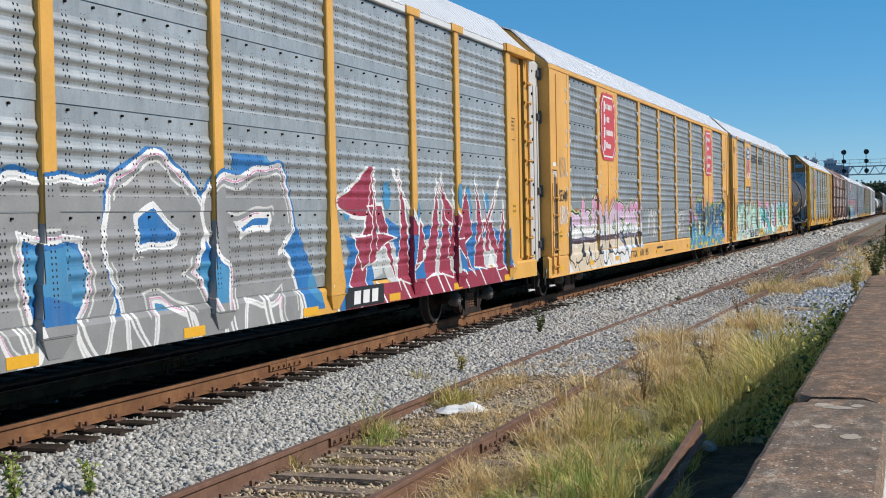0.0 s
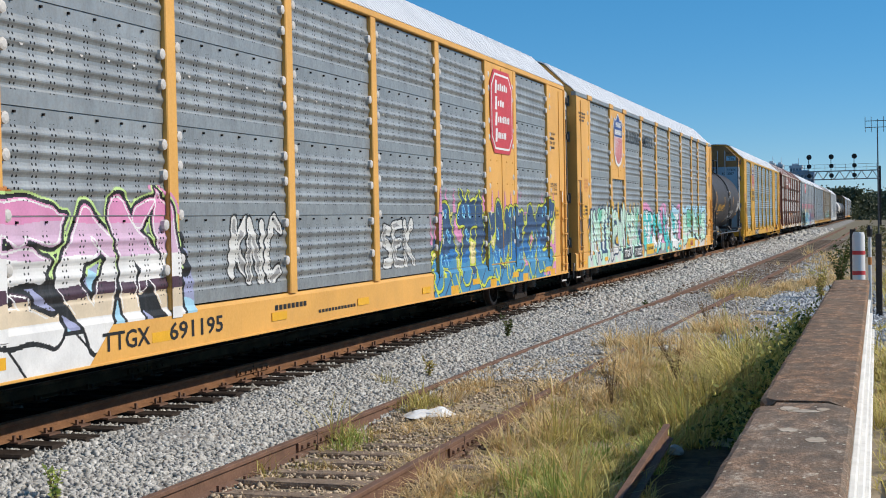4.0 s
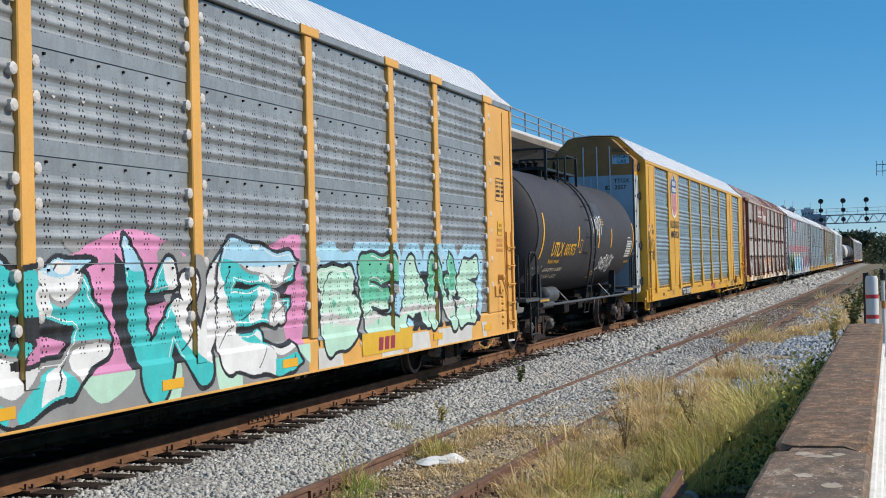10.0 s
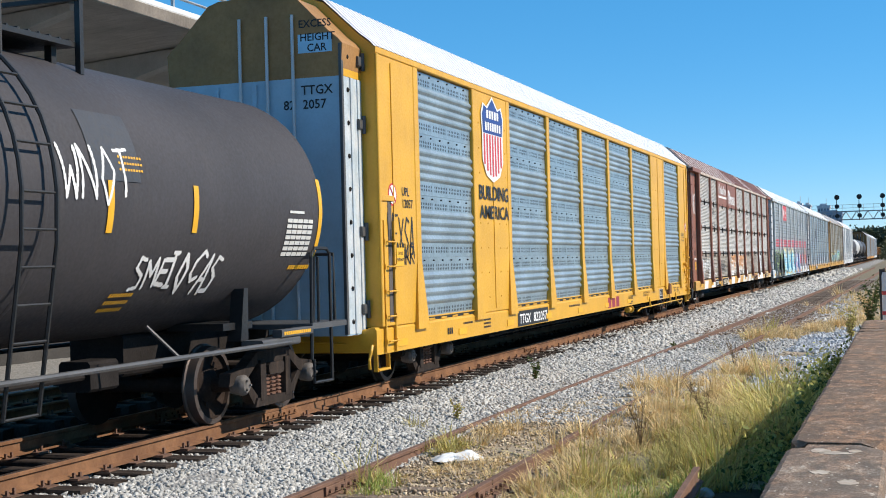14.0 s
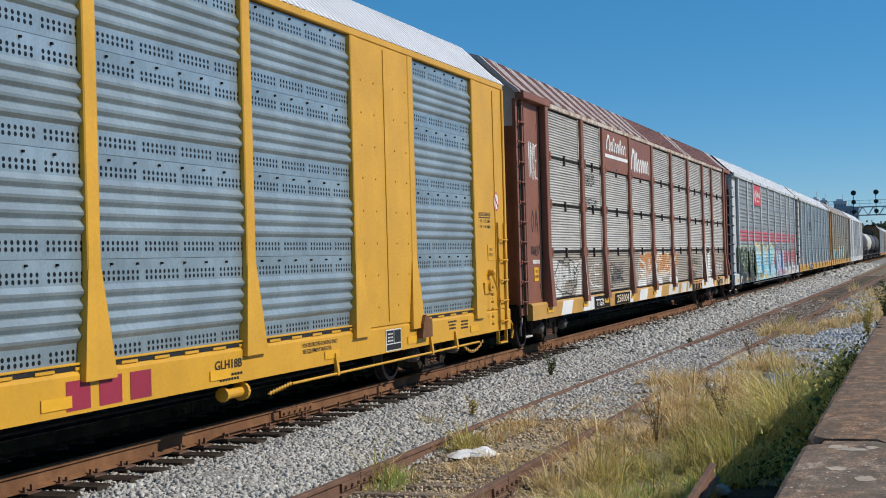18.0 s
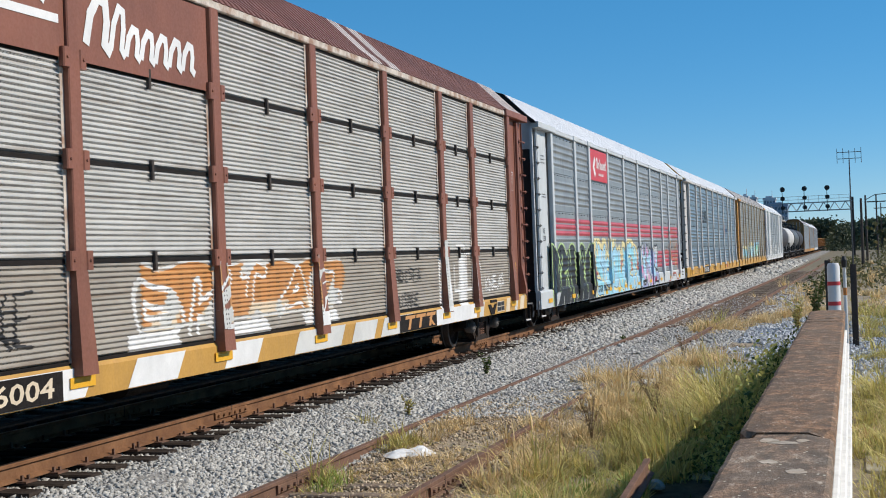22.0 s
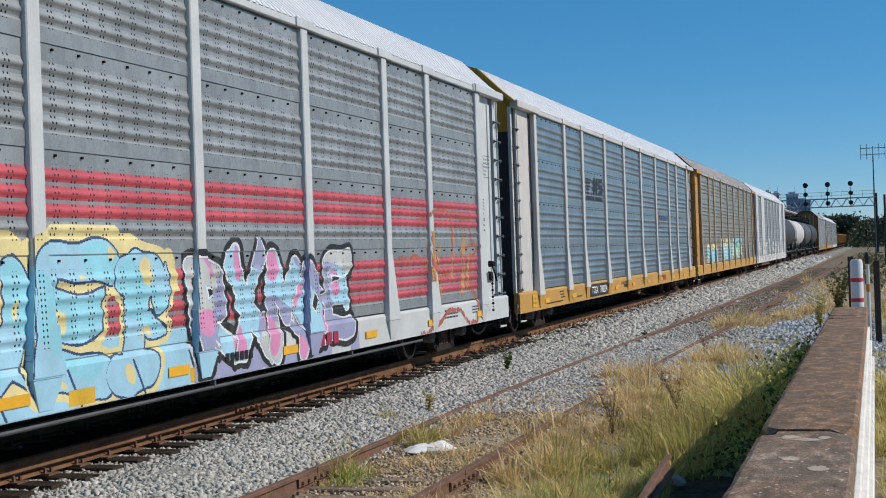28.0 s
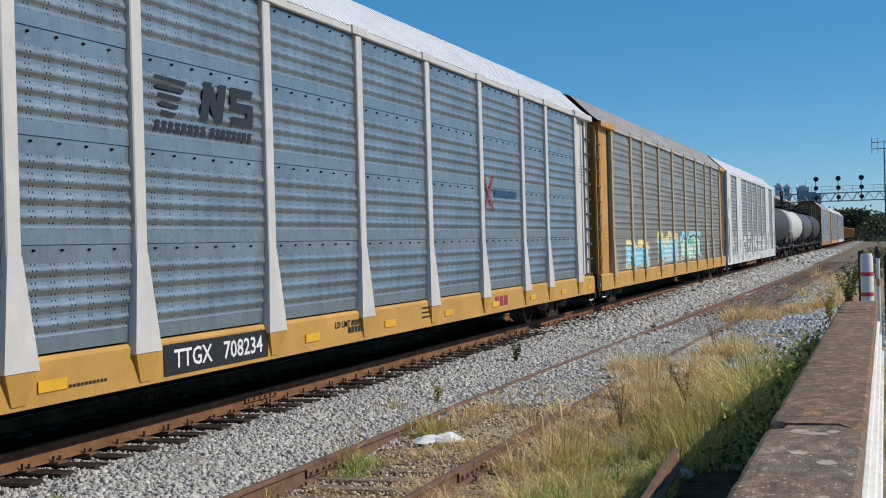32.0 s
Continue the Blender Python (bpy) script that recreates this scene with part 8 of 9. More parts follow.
def track(name, label, cx, z, y0, y1, mats, tie_mat, tie_far, seed, joints, sunk=False):
    root = tagged(new(name), label, "railway track", kind="structure")
    ys = [y0] + list(np.arange(max(y0, 0), 200, 5.0)) + [300, 500, 900]
    ys = [y for y in ys if y <= y1]
    for s in (-0.753, 0.753):
        rail(root, [cx(y) + s for y in ys], ys, z, mats)
        mb = MB()
        for y in joints:
            x = cx(y) + s
            for e in (-1, 1):
                mb.box(*sorted((x + e * 0.012, x + e * 0.036)), y - 0.45, y + 0.45, z - 0.125, z - 0.04, c=0.008)
                for k in range(6):
                    mb.lathe([(e * 0.03, 0.02), (e * 0.06, 0.018)], "x", 6, (x, y - 0.38 + k * 0.152, z - 0.085))
            mb.box(x - 0.037, x + 0.037, y - 0.006, y + 0.006, z - 0.17, z + 0.0005, 1)
        if joints:
            part("joint_bar", mb, [mats[0], "darksteel"], root)
    # tie plates and spikes
    q = random.Random(seed)
    mb = MB()
    tie_me = [t.mesh("tie", [tie_mat]) for t in TIE_MESHES]
    y = max(y0, -2)
    n = 0
    while y < tie_far:
        x, zt = cx(y), z - 0.18 + (float(np.interp(y, [8, 12.5, 15, 20, 34, 40], [0.035, 0.035, 0.015, 0.012, 0.02, 0.065])) if sunk else 0) + q.uniform(-0.02 if sunk else -0.01, 0.004)
        place("tie", tie_me[n % 5], root, (x + q.uniform(-0.05, 0.05), y, zt), rz=q.uniform(-1.5, 1.5))
        if y < 55:
            for s in (-0.753, 0.753):
                mb.box(x + s - 0.17, x + s + 0.17, y - 0.09, y + 0.09, zt, z - 0.166)
                for e in (-0.1, 0.1):
                    for f in (-0.05, 0.05):
                        if q.random() < 0.8:
                            mb.box(x + s + e - 0.012, x + s + e + 0.012, y + f - 0.012, y + f + 0.012, zt, z - 0.12 + q.uniform(-0.02, 0.025))
        y += 0.50 + q.uniform(-0.03, 0.03)
        n += 1
    tagged(part("spikes", mb, ["rail_old"], root), kind="stuff")
    return root


track("main_track", "main railway track with rusty brown rails on dark timber ties", lambda y: TRACK_X, 0.0, -120, 900, ["rail", "rail_top"], "tie", 120, 3, [15.4, 27.3, 39.2, 51.1])
track("siding_track", "disused siding track with dark rusty rails on rotten timber ties", siding_x, -0.30, -30, 200, ["rail_old", "rail_old"], "tie_grey", 110, 5, [12.2, 31.5, 46], True)
bed = MB()
ys_ = list(np.arange(38.0, 122, 3.0))
bed.add([(siding_x(y) + s, y, ground_z(siding_x(y), y) + (0.012 if abs(s) < 1.2 else -0.04)) for y in ys_ for s in (-1.45, -1.15, 1.15, 1.45)], [(4 * i + j, 4 * i + j + 1, 4 * i + j + 5, 4 * i + j + 4) for i in range(len(ys_) - 1) for j in range(3)])
tagged(part("siding_bed", bed, [mat("dirty_brown_track_bed", (0.20, 0.15, 0.115), 0.95, 0, 0.35, 1.5, 30, 0.6, second=(0.30, 0.265, 0.23), dist=0.03)], None), "dirty brown bed of the disused siding", "track bed", kind="structure")
track("far_track", "second railway track beyond the train", lambda y: TRACK_X - 4.3, -0.12, -120, 500, ["rail", "rail"], "tie", 60, 9, [])

# a loose rail end that lies by the wall
lr = MB()
vs_ = [(x + p, y, z + q) for x, y, z in ((-1.66, 7.5, -0.22), (-1.86, 12.4, -0.16)) for p, q in [(a * 0.8, b * 0.8) for a, b in RAIL_PROFILE]]
n_ = len(RAIL_PROFILE)
lr.add(vs_, [(j, (j + 1) % n_, n_ + (j + 1) % n_, n_ + j) for j in range(n_)] + [tuple(range(n_))[::-1], tuple(range(n_, 2 * n_))])
tagged(part("loose_rail", lr, ["rail_old"], None), "loose rusty rail lying in the grass beside the wall", "rail")


# ---------- stones ----------
CUBE_V = np.array([(-1, -1, -1), (1, -1, -1), (1, 1, -1), (-1, 1, -1), (-1, -1, 1), (1, -1, 1), (1, 1, 1), (-1, 1, 1)], float)
CUBE_F = np.array([(0, 3, 2, 1), (4, 5, 6, 7), (0, 1, 5, 4), (1, 2, 6, 5), (2, 3, 7, 6), (3, 0, 4, 7)])


def bulk(name, verts, faces, material, label, category):
    me = bpy.data.meshes.new(name)
    me.vertices.add(len(verts))
    me.vertices.foreach_set("co", verts.ravel())
    k = faces.shape[1]
    me.loops.add(faces.size)
    me.loops.foreach_set("vertex_index", faces.ravel().astype(np.int32))
    me.polygons.add(len(faces))
    me.polygons.foreach_set("loop_start", np.arange(0, faces.size, k, dtype=np.int32))
    me.materials.append(M[material] if isinstance(material, str) else material)
    me.update(calc_edges=True)
    me.validate()
    ob = new(name, me)
    return tagged(ob, label, category, kind="stuff")


def stones(name, zones, material, label, keep=None):
    V, F = [], []
    base = 0
    for x0, x1, y0, y1, per, size, zoff in zones:
        n = int((x1 - x0) * (y1 - y0) * per)
        x, y = rng.uniform(x0, x1, n), rng.uniform(y0, y1, n)
        if keep is not None:
            ok = keep(x, y)
            x, y = x[ok], y[ok]
            n = len(x)
        s = size * (0.5 + 1.1 * rng.uniform(0, 1, n) ** 1.7)
        pts = CUBE_V[None] * rng.uniform(0.12, 1.0, (n, 8, 3)) * rng.uniform(0.6, 1.15, (n, 1, 3)) * 0.6
        a, b = rng.uniform(0, 6.28, n), rng.uniform(-1.1, 1.1, n)
        ca, sa, cb, sb = np.cos(a), np.sin(a), np.cos(b), np.sin(b)
        px, py, pz = pts[..., 0], pts[..., 1], pts[..., 2] * 0.75
        px, pz = px * cb[:, None] - pz * sb[:, None], px * sb[:, None] + pz * cb[:, None]
        px, py = px * ca[:, None] - py * sa[:, None], px * sa[:, None] + py * ca[:, None]
        gz = ground_at(x, y) + zoff
        q = np.stack([px * s[:, None] + x[:, None], py * s[:, None] + y[:, None], pz * s[:, None] + (gz + s * 0.14)[:, None]], 2).reshape(-1, 3)
        V.append(q)
        F.append((CUBE_F[None] + (np.arange(n) * 8)[:, None, None] + base).reshape(-1, 4))
        base += n * 8
    return bulk(name, np.concatenate(V), np.concatenate(F), material, label, "gravel")


stones("ballast", [(-7.55, -5.2, -12, 7.2, 420, 0.062, 0), (-9.7, -8.95, -12, 14, 200, 0.06, 0), (-7.55, -5.2, 7.2, 17, 1700, 0.046, 0), (-7.55, -5.0, 17, 28, 1100, 0.054, 0), (-5.0, -2.9, 17.0, 30, 900, 0.05, 0), (-5.0, -2.7, 30, 38.8, 620, 0.055, 0), (-7.5, -4.9, 28, 50, 300, 0.09, 0), (-7.5, -4.9, 50, 100, 130, 0.15, 0), (-7.4, -5.2, 100, 170, 20, 0.3, 0), (-5.4, -2.8, 31, 60, 60, 0.06, 0.03), (-3.2, -1.9, 45, 74, 120, 0.11, 0)], "stone", "pale grey crushed stone ballast beside the main track", keep=lambda x, y: (x < -5.0) | (y > 44) | (np.sin(x * 2.3 + y) + np.sin(y * 1.7 - 2 * x) > -1.85 + 0.9 * np.maximum(0, x + 3.8)))
stones("old_ballast", [(-5.25, -2.9, -10, 7, 160, 0.05, 0.018), (-5.25, -2.9, 7, 13, 330, 0.036, 0.026), (-5.25, -2.9, 13, 18.5, 300, 0.036, 0.012), (-3.6, -2.2, 19, 31, 90, 0.05, 0)], "stone_tan", "tan dusty old ballast between the siding rails")
stones("brown_ballast", [(-5.6, -2.6, 37.5, 62, 90, 0.065, 0.03)], "stone_brown", "dirty brown ballast of the disused siding")
stones("blue_ballast", [(-3.2, -0.80, 21.0, 47, 330, 0.07, 0), (-0.1, 2.2, 22, 42, 200, 0.07, 0)], "stone_blue", "bluish grey crushed stone between siding and wall", keep=lambda x, y: (x > -2.65) & (x > -3.7 + 0.245 * (y - 35)) & (np.sin(x * 1.7 + y * 0.5) + np.sin(y * 0.9 - x) > -1.5))
stones("far_side_ballast", [(-15.5, -13.3, 10, 50, 60, 0.10, 0)], "stone", "grey ballast beyond the train")


# ---------- grass and plants ----------
def leaf_mat(name, a, b, rough=0.7, dead=None):
    m = bpy.data.materials.new(name)
    m.use_nodes = True
    n, l = m.node_tree.nodes, m.node_tree.links
    bs = n["Principled BSDF"]
    geo = n.new("ShaderNodeNewGeometry")
    ramp = n.new("ShaderNodeValToRGB")
    e = ramp.color_ramp.elements
    e[0].color, e[1].color = (*a, 1), (*b, 1)
    mid = e.new(0.5)
    mid.color = (*[(p + q) * 0.47 for p, q in zip(a, b)], 1)
    if dead:
        worn = e.new(0.82)
        worn.color = (*dead, 1)
    l.new(geo.outputs["Random Per Island"], ramp.inputs[0])
    l.new(ramp.outputs[0], bs.inputs["Base Color"])
    bs.inputs["Roughness"].default_value = rough
    tr = n.new("ShaderNodeBsdfTranslucent")
    l.new(ramp.outputs[0], tr.inputs[0])
    mx = n.new("ShaderNodeMixShader")
    mx.inputs[0].default_value = 0.28
    l.new(bs.outputs[0], mx.inputs[1])
    l.new(tr.outputs[0], mx.inputs[2])
    l.new(mx.outputs[0], n["Material Output"].inputs[0])
    return m


M["dry"] = leaf_mat("dry_straw_grass", (0.95, 0.75, 0.42), (0.40, 0.26, 0.11), dead=(0.66, 0.49, 0.24))
M["green"] = leaf_mat("green_grass", (0.78, 0.67, 0.24), (0.235, 0.24, 0.048), dead=(0.46, 0.34, 0.14))
M["leaf"] = leaf_mat("dark_green_leaves", (0.10, 0.14, 0.03), (0.035, 0.06, 0.012))
M["weed"] = leaf_mat("yellow_green_weed_leaves", (0.66, 0.60, 0.18), (0.15, 0.20, 0.04))
M["lush"] = leaf_mat("fresh_green_blades", (0.52, 0.58, 0.17), (0.22, 0.31, 0.06))
M["bushes"] = leaf_mat("olive_scrub_leaves", (0.24, 0.20, 0.09), (0.07, 0.085, 0.03))
M["far_leaf"] = leaf_mat("distant_tree_leaves", (0.085, 0.105, 0.055), (0.04, 0.06, 0.035))
M["stalk"] = leaf_mat("brown_dead_stalks", (0.34, 0.23, 0.12), (0.14, 0.09, 0.05))


def blades(name, patches, material, label, lean=0.95):
    """patches: (x, y, spread x, spread y, how many, height, width)."""
    V, F, base = [], [], 0
    for cx, cy, sx, sy, n, h, w in patches:
        k = max(1, n // 40)
        tx, ty, th = cx + rng.normal(0, 1, k) * sx, cy + rng.normal(0, 1, k) * sy, rng.uniform(0.4, 1.5, k) * rng.uniform(0.7, 1.1, k)
        ta, tl = rng.uniform(0, 6.28, k), rng.uniform(0.0, 0.35, k)
        lay = np.sin(tx * 5.1 + ty * 1.3) + np.sin(ty * 2.7 - tx * 3.3) + 0.6 * np.sin(ty * 6.1 + tx * 7.3)
        th = th * np.clip(0.85 + 0.35 * lay, 0.0, 1.5)
        own = rng.randint(0, k, n)
        a = rng.uniform(0, 6.28, n)
        off = np.abs(rng.normal(0, 0.085 + 0.0012 * cy, n))
        x, y = tx[own] + np.cos(a) * off, ty[own] + np.sin(a) * off
        ok = ((x < -0.80) | (x > -0.10)) & (lay[own] > -1.15) & ((x < -1.60 - 0.094 * (y - 9.7)) | (x > -0.1) | (y > 12.9))
        x, y, a, own = x[ok], y[ok], a[ok], own[ok]
        n = len(x)
        hh = h * 0.74 * rng.uniform(0.25, 1.3, n) * th[own]
        a, t = a + rng.normal(0, 1.5, n), rng.uniform(0.05, lean * 1.3, n) + np.where(rng.uniform(0, 1, n) < 0.3, 0.9, 0.0)
        dx, dy = np.cos(a) * t + np.cos(ta[own]) * tl[own], np.sin(a) * t + np.sin(ta[own]) * tl[own]
        t = np.hypot(dx, dy) + 1e-6
        dx, dy = dx / t, dy / t
        wx, wy = -dy * w / 2 * rng.uniform(0.7, 1.7, n), dx * w / 2 * rng.uniform(0.7, 1.7, n)
        z0 = ground_at(x, y) - 0.01
        def lvl(f, k):
            out = t * hh * f ** 1.8
            return (np.stack([x + dx * out - wx * k, y + dy * out - wy * k, z0 + hh * f * (1 - 0.18 * t * f)], 1), np.stack([x + dx * out + wx * k, y + dy * out + wy * k, z0 + hh * f * (1 - 0.18 * t * f)], 1))
        (a0, b0), (a1, b1), (a2, b2) = lvl(0.0, 1.0), lvl(0.55, 0.8), lvl(1.0, 0.12)
        V.append(np.stack([a0, b0, b1, a1, b2, a2], 1).reshape(-1, 3))
        k = (np.arange(n) * 6)[:, None] + base
        F.append(np.concatenate([k + np.array([0, 1, 2, 3]), k + np.array([3, 2, 4, 5])], 0))
        base += n * 6
    return bulk(name, np.concatenate(V), np.concatenate(F), material, label, "grass")


blades("dry_grass", [(-3.36, 10.2, 0.13, 1.3, 2000, 0.22, 0.008), (-3.3, 12.8, 0.14, 1.3, 1800, 0.22, 0.008), (-2.3, 4.5, 0.5, 2.0, 2400, 0.30, 0.008), (-2.0, -1.0, 0.6, 3.0, 2400, 0.30, 0.009), (1.5, 8, 0.9, 4, 2400, 0.34, 0.009), (1.8, -1, 1.2, 4, 2400, 0.3, 0.009), (-3.0, 17.3, 0.42, 2.4, 4600, 0.33, 0.013), (-2.85, 13.2, 0.45, 2.2, 2400, 0.30, 0.010), (-2.7, 19.8, 0.4, 1.0, 2200, 0.36, 0.015), (-3.75, 22.0, 0.20, 0.4, 1200, 0.30, 0.014), (-2.75, 25.6, 0.3, 0.9, 1500, 0.40, 0.016), (-4.3, 16.4, 0.3, 0.9, 400, 0.14, 0.010),
                     (-5.0, 17.2, 0.12, 1.0, 500, 0.2, 0.010)] + [(-3.6 + 0.245 * (y - 35.5), y, 0.16, 0.8, 900, 0.34, 0.018) for y in (35.5, 37, 38.5, 40, 41.5, 43, 44.5, 46)] + [(-1.6, 60, 0.8, 10.0, 2400, 0.4, 0.03), (1.6, 18, 0.7, 4, 1500, 0.4, 0.014), (1.8, 50, 1.0, 12, 2000, 0.5, 0.03), (-2.8, 9.6, 0.35, 1.2, 1500, 0.30, 0.008), (-5.0, 12.6, 0.12, 0.35, 260, 0.26, 0.009), (4, 90, 3, 20, 2400, 0.6, 0.06), (-4.75, 16.2, 0.12, 0.5, 360, 0.22, 0.010)], "dry", "dry straw-coloured grass between siding and wall")
blades("green_grass", [(-1.50, 14.5, 0.22, 0.7, 1900, 0.80, 0.010), (-1.38, 16.6, 0.22, 1.2, 2300, 0.80, 0.011), (-1.30, 19.0, 0.20, 0.9, 1600, 0.74, 0.013), (-1.80, 13.6, 0.2, 0.4, 900, 0.60, 0.009), (-1.8, 5.5, 0.4, 2.0, 2000, 0.32, 0.008), (-1.6, 0.0, 0.4, 3.0, 2000, 0.32, 0.009), (1.2, 10, 0.7, 3, 1600, 0.36, 0.010), (-2.0, 15.0, 0.38, 2.2, 3600, 0.38, 0.013), (-1.75, 19.0, 0.36, 2.0, 2600, 0.40, 0.016), (-2.35, 10.8, 0.38, 1.4, 3400, 0.36, 0.010), (-2.7, 13.6, 0.4, 1.4, 1700, 0.33, 0.011), (-5.05, 12.5, 0.08, 0.3, 380, 0.30, 0.009), (-5.05, 11.0, 0.10, 0.4, 180, 0.18, 0.009), (-5.05, 14.6, 0.10, 0.35, 560, 0.32, 0.009), (-5.9, 15.5, 0.2, 0.5, 90, 0.2, 0.010),
                       (-4.3, 11.3, 0.3, 0.8, 160, 0.12, 0.008), (-3.8, 37.5, 0.15, 0.9, 1100, 0.42, 0.02), (1.2, 17, 0.7, 4, 1600, 0.4, 0.014), (0.6, 20.5, 0.3, 1.5, 900, 0.4, 0.014)], "green", "green and olive grass beside the concrete wall")
blades("short_turf", [(1.2, 2.0, 0.7, 4.0, 4500, 0.20, 0.009), (3.2, 4.0, 1.3, 5.0, 4500, 0.22, 0.010), (-2.1, 1.5, 0.35, 4.0, 3500, 0.22, 0.009), (-2.3, 11.5, 0.45, 1.6, 5200, 0.20, 0.008), (-2.2, 14.5, 0.5, 1.8, 5200, 0.22, 0.009), (-2.5, 17.6, 0.45, 1.8, 4200, 0.22, 0.011), (0.30, 12.6, 0.18, 0.9, 1500, 0.26, 0.010), (0.30, 15.8, 0.2, 1.1, 2600, 0.34, 0.011), (0.38, 18.8, 0.22, 0.8, 2600, 0.34, 0.012), (0.5, 27.2, 0.4, 0.5, 1400, 0.2, 0.014), (0.9, 36, 0.5, 2.5, 2200, 0.4, 0.02), (1.2, 46, 0.6, 4, 2200, 0.4, 0.03)], "green", "short green and straw-coloured turf", 1.3)
blades("straw_litter", [(-3.38, 11.0, 0.16, 1.8, 2600, 0.15, 0.007), (-4.3, 10.5, 0.45, 1.5, 2600, 0.11, 0.007), (-4.5, 13.6, 0.45, 1.2, 2400, 0.11, 0.008), (-3.9, 13.2, 0.35, 1.5, 2200, 0.12, 0.007), (-3.9, 9.5, 0.5, 1.3, 2200, 0.13, 0.007), (-3.15, 9.8, 0.22, 1.4, 2400, 0.24, 0.007), (-4.2, 12.5, 0.5, 1.2, 1500, 0.12, 0.007), (-3.9, 11.5, 0.55, 2.0, 1500, 0.10, 0.007), (-3.6, 15.0, 0.6, 1.8, 1800, 0.12, 0.008), (-3.2, 13.0, 0.3, 2.5, 1500, 0.13, 0.008), (-2.6, 11.6, 0.5, 2.4, 1800, 0.2, 0.007), (-4.6, 16.0, 0.35, 1.2, 900, 0.12, 0.008)], "dry", "short dead straw lying over the siding", 2.2)
blades("tall_blades", [(-2.95, 9.7, 0.16, 0.4, 700, 0.38, 0.010), (-2.6, 10.2, 0.2, 0.5, 700, 0.38, 0.010), (-2.2, 12.2, 0.25, 0.8, 700, 0.42, 0.010), (-5.02, 12.4, 0.06, 0.25, 160, 0.36, 0.008)], "lush", "tuft of fresh long green grass blades", 0.7)


def leafy(name, clumps, material, label, size=0.06):
    V, F, base = [], [], 0
    for cx, cy, cz, sx, sy, sz, n in clumps:
        p = np.stack([cx + rng.normal(0, sx, n), cy + rng.normal(0, sy, n), cz + np.abs(rng.normal(0, sz, n))], 1)
        a = rng.normal(0, 1, (n, 3))
        a /= np.linalg.norm(a, axis=1)[:, None]
        b = np.cross(a, rng.normal(0, 1, (n, 3)))
        b /= np.linalg.norm(b, axis=1)[:, None]
        s = (size * rng.uniform(0.5, 1.2, n))[:, None]
        V.append(np.stack([p - a * s, p + b * s * 0.45, p + a * s, p - b * s * 0.45], 1).reshape(-1, 3))
        F.append((np.arange(n) * 4)[:, None] + np.arange(4) + base)
        base += n * 4
    return bulk(name, np.concatenate(V), np.concatenate(F), material, label, "foliage")


leafy("wall_weeds", [(-0.98 + 0.10 * math.sin(4.1 * y), y, 0.02, 0.15, 0.3, 0.13 + 0.09 * math.sin(2.3 * y), 150) for y in np.arange(14.0, 21.5, 0.5)] + [(-1.25 + 0.22 * math.sin(5.3 * y), y, -0.42, 0.16, 0.24, 0.15 + 0.08 * math.sin(3.7 * y), 260) for y in np.arange(13.4, 21.5, 0.45)], "weed", "yellow-green leafy weeds growing along the wall", 0.04)
leafy("vine_leaves", [(-0.90 + 0.06 * math.sin(7 * y), y, -0.42, 0.10, 0.28, 0.25 + 0.12 * math.sin(2.9 * y), 340) for y in np.arange(13.5, 21.5, 0.5)] + [(-1.2, y, -0.45, 0.25, 0.5, 0.12, 300) for y in np.arange(13.5, 22, 1.0)], "leaf", "dark green weeds growing against the concrete wall", 0.042)


def weed(x, y, h, n, material, label, leaf=0.06, seed=0):
    root = tagged(new("weed"), label, "plant")
    root.matrix_basis = pose(x, y, ground_z(x, y) - 0.02)
    q = random.Random(seed)
    lf = MB()
    for k in range(n):
        mb = MB()
        a, t = q.uniform(0, 6.28), q.uniform(0.05, 0.45)
        hh = h * q.uniform(0.6, 1.0)
        pts = [(math.cos(a) * t * hh * f * f, math.sin(a) * t * hh * f * f, hh * f) for f in (0, 0.35, 0.7, 1.0)]
        mb.tube(pts, 0.005, 5, 0, 0.002)
        part("stem", mb, ["stalk"], root)
        for j in range(int(22 * hh / h) + 6):
            f = q.uniform(0.2, 1.0)
            p = Vector((math.cos(a) * t * hh * f * f, math.sin(a) * t * hh * f * f, hh * f))
            d = Vector((q.gauss(0, 1), q.gauss(0, 1), q.gauss(0.2, 0.5))).normalized()
            e = d.cross(Vector((q.gauss(0, 1), q.gauss(0, 1), q.gauss(0, 1)))).normalized()
            s = leaf * q.uniform(0.6, 1.3)
            lf.add([p, p + d * s * 0.5 + e * s * 0.25, p + d * s, p + d * s * 0.5 - e * s * 0.25], [(0, 1, 2, 3)])
    part("leaves", lf, [material], root)
    return root


weed(-6.05, 22.4, 0.45, 7, "leaf", "small dark weed standing in the ballast", 0.06, 1)
weed(-6.25, 8.3, 0.42, 6, "lush", "small green weed growing in the ballast", 0.05, 2)
weed(-6.0, 8.9, 0.35, 5, "lush", "thin green weed growing beside the ballast", 0.05, 3)
weed(-5.75, 17.2, 0.35, 5, "green", "thin yellowish weed at the edge of the ballast", 0.05, 4)
weed(-3.08, 25.6, 0.60, 8, "stalk", "dead brown stalk beside the siding rail", 0.04, 5)
weed(-2.35, 16.6, 0.75, 15, "stalk", "tall dead brown weed in the dry grass", 0.035, 6)
weed(-2.9, 15.2, 0.6, 9, "stalk", "thin dead stalks in the dry grass", 0.03, 7)
weed(-5.25, 31.9, 0.22, 5, "leaf", "low dark weed beside the siding rail", 0.06, 8)
weed(-0.95, 36.5, 1.6, 26, "leaf", "bushy dark green shrub beyond the wall", 0.09, 9)
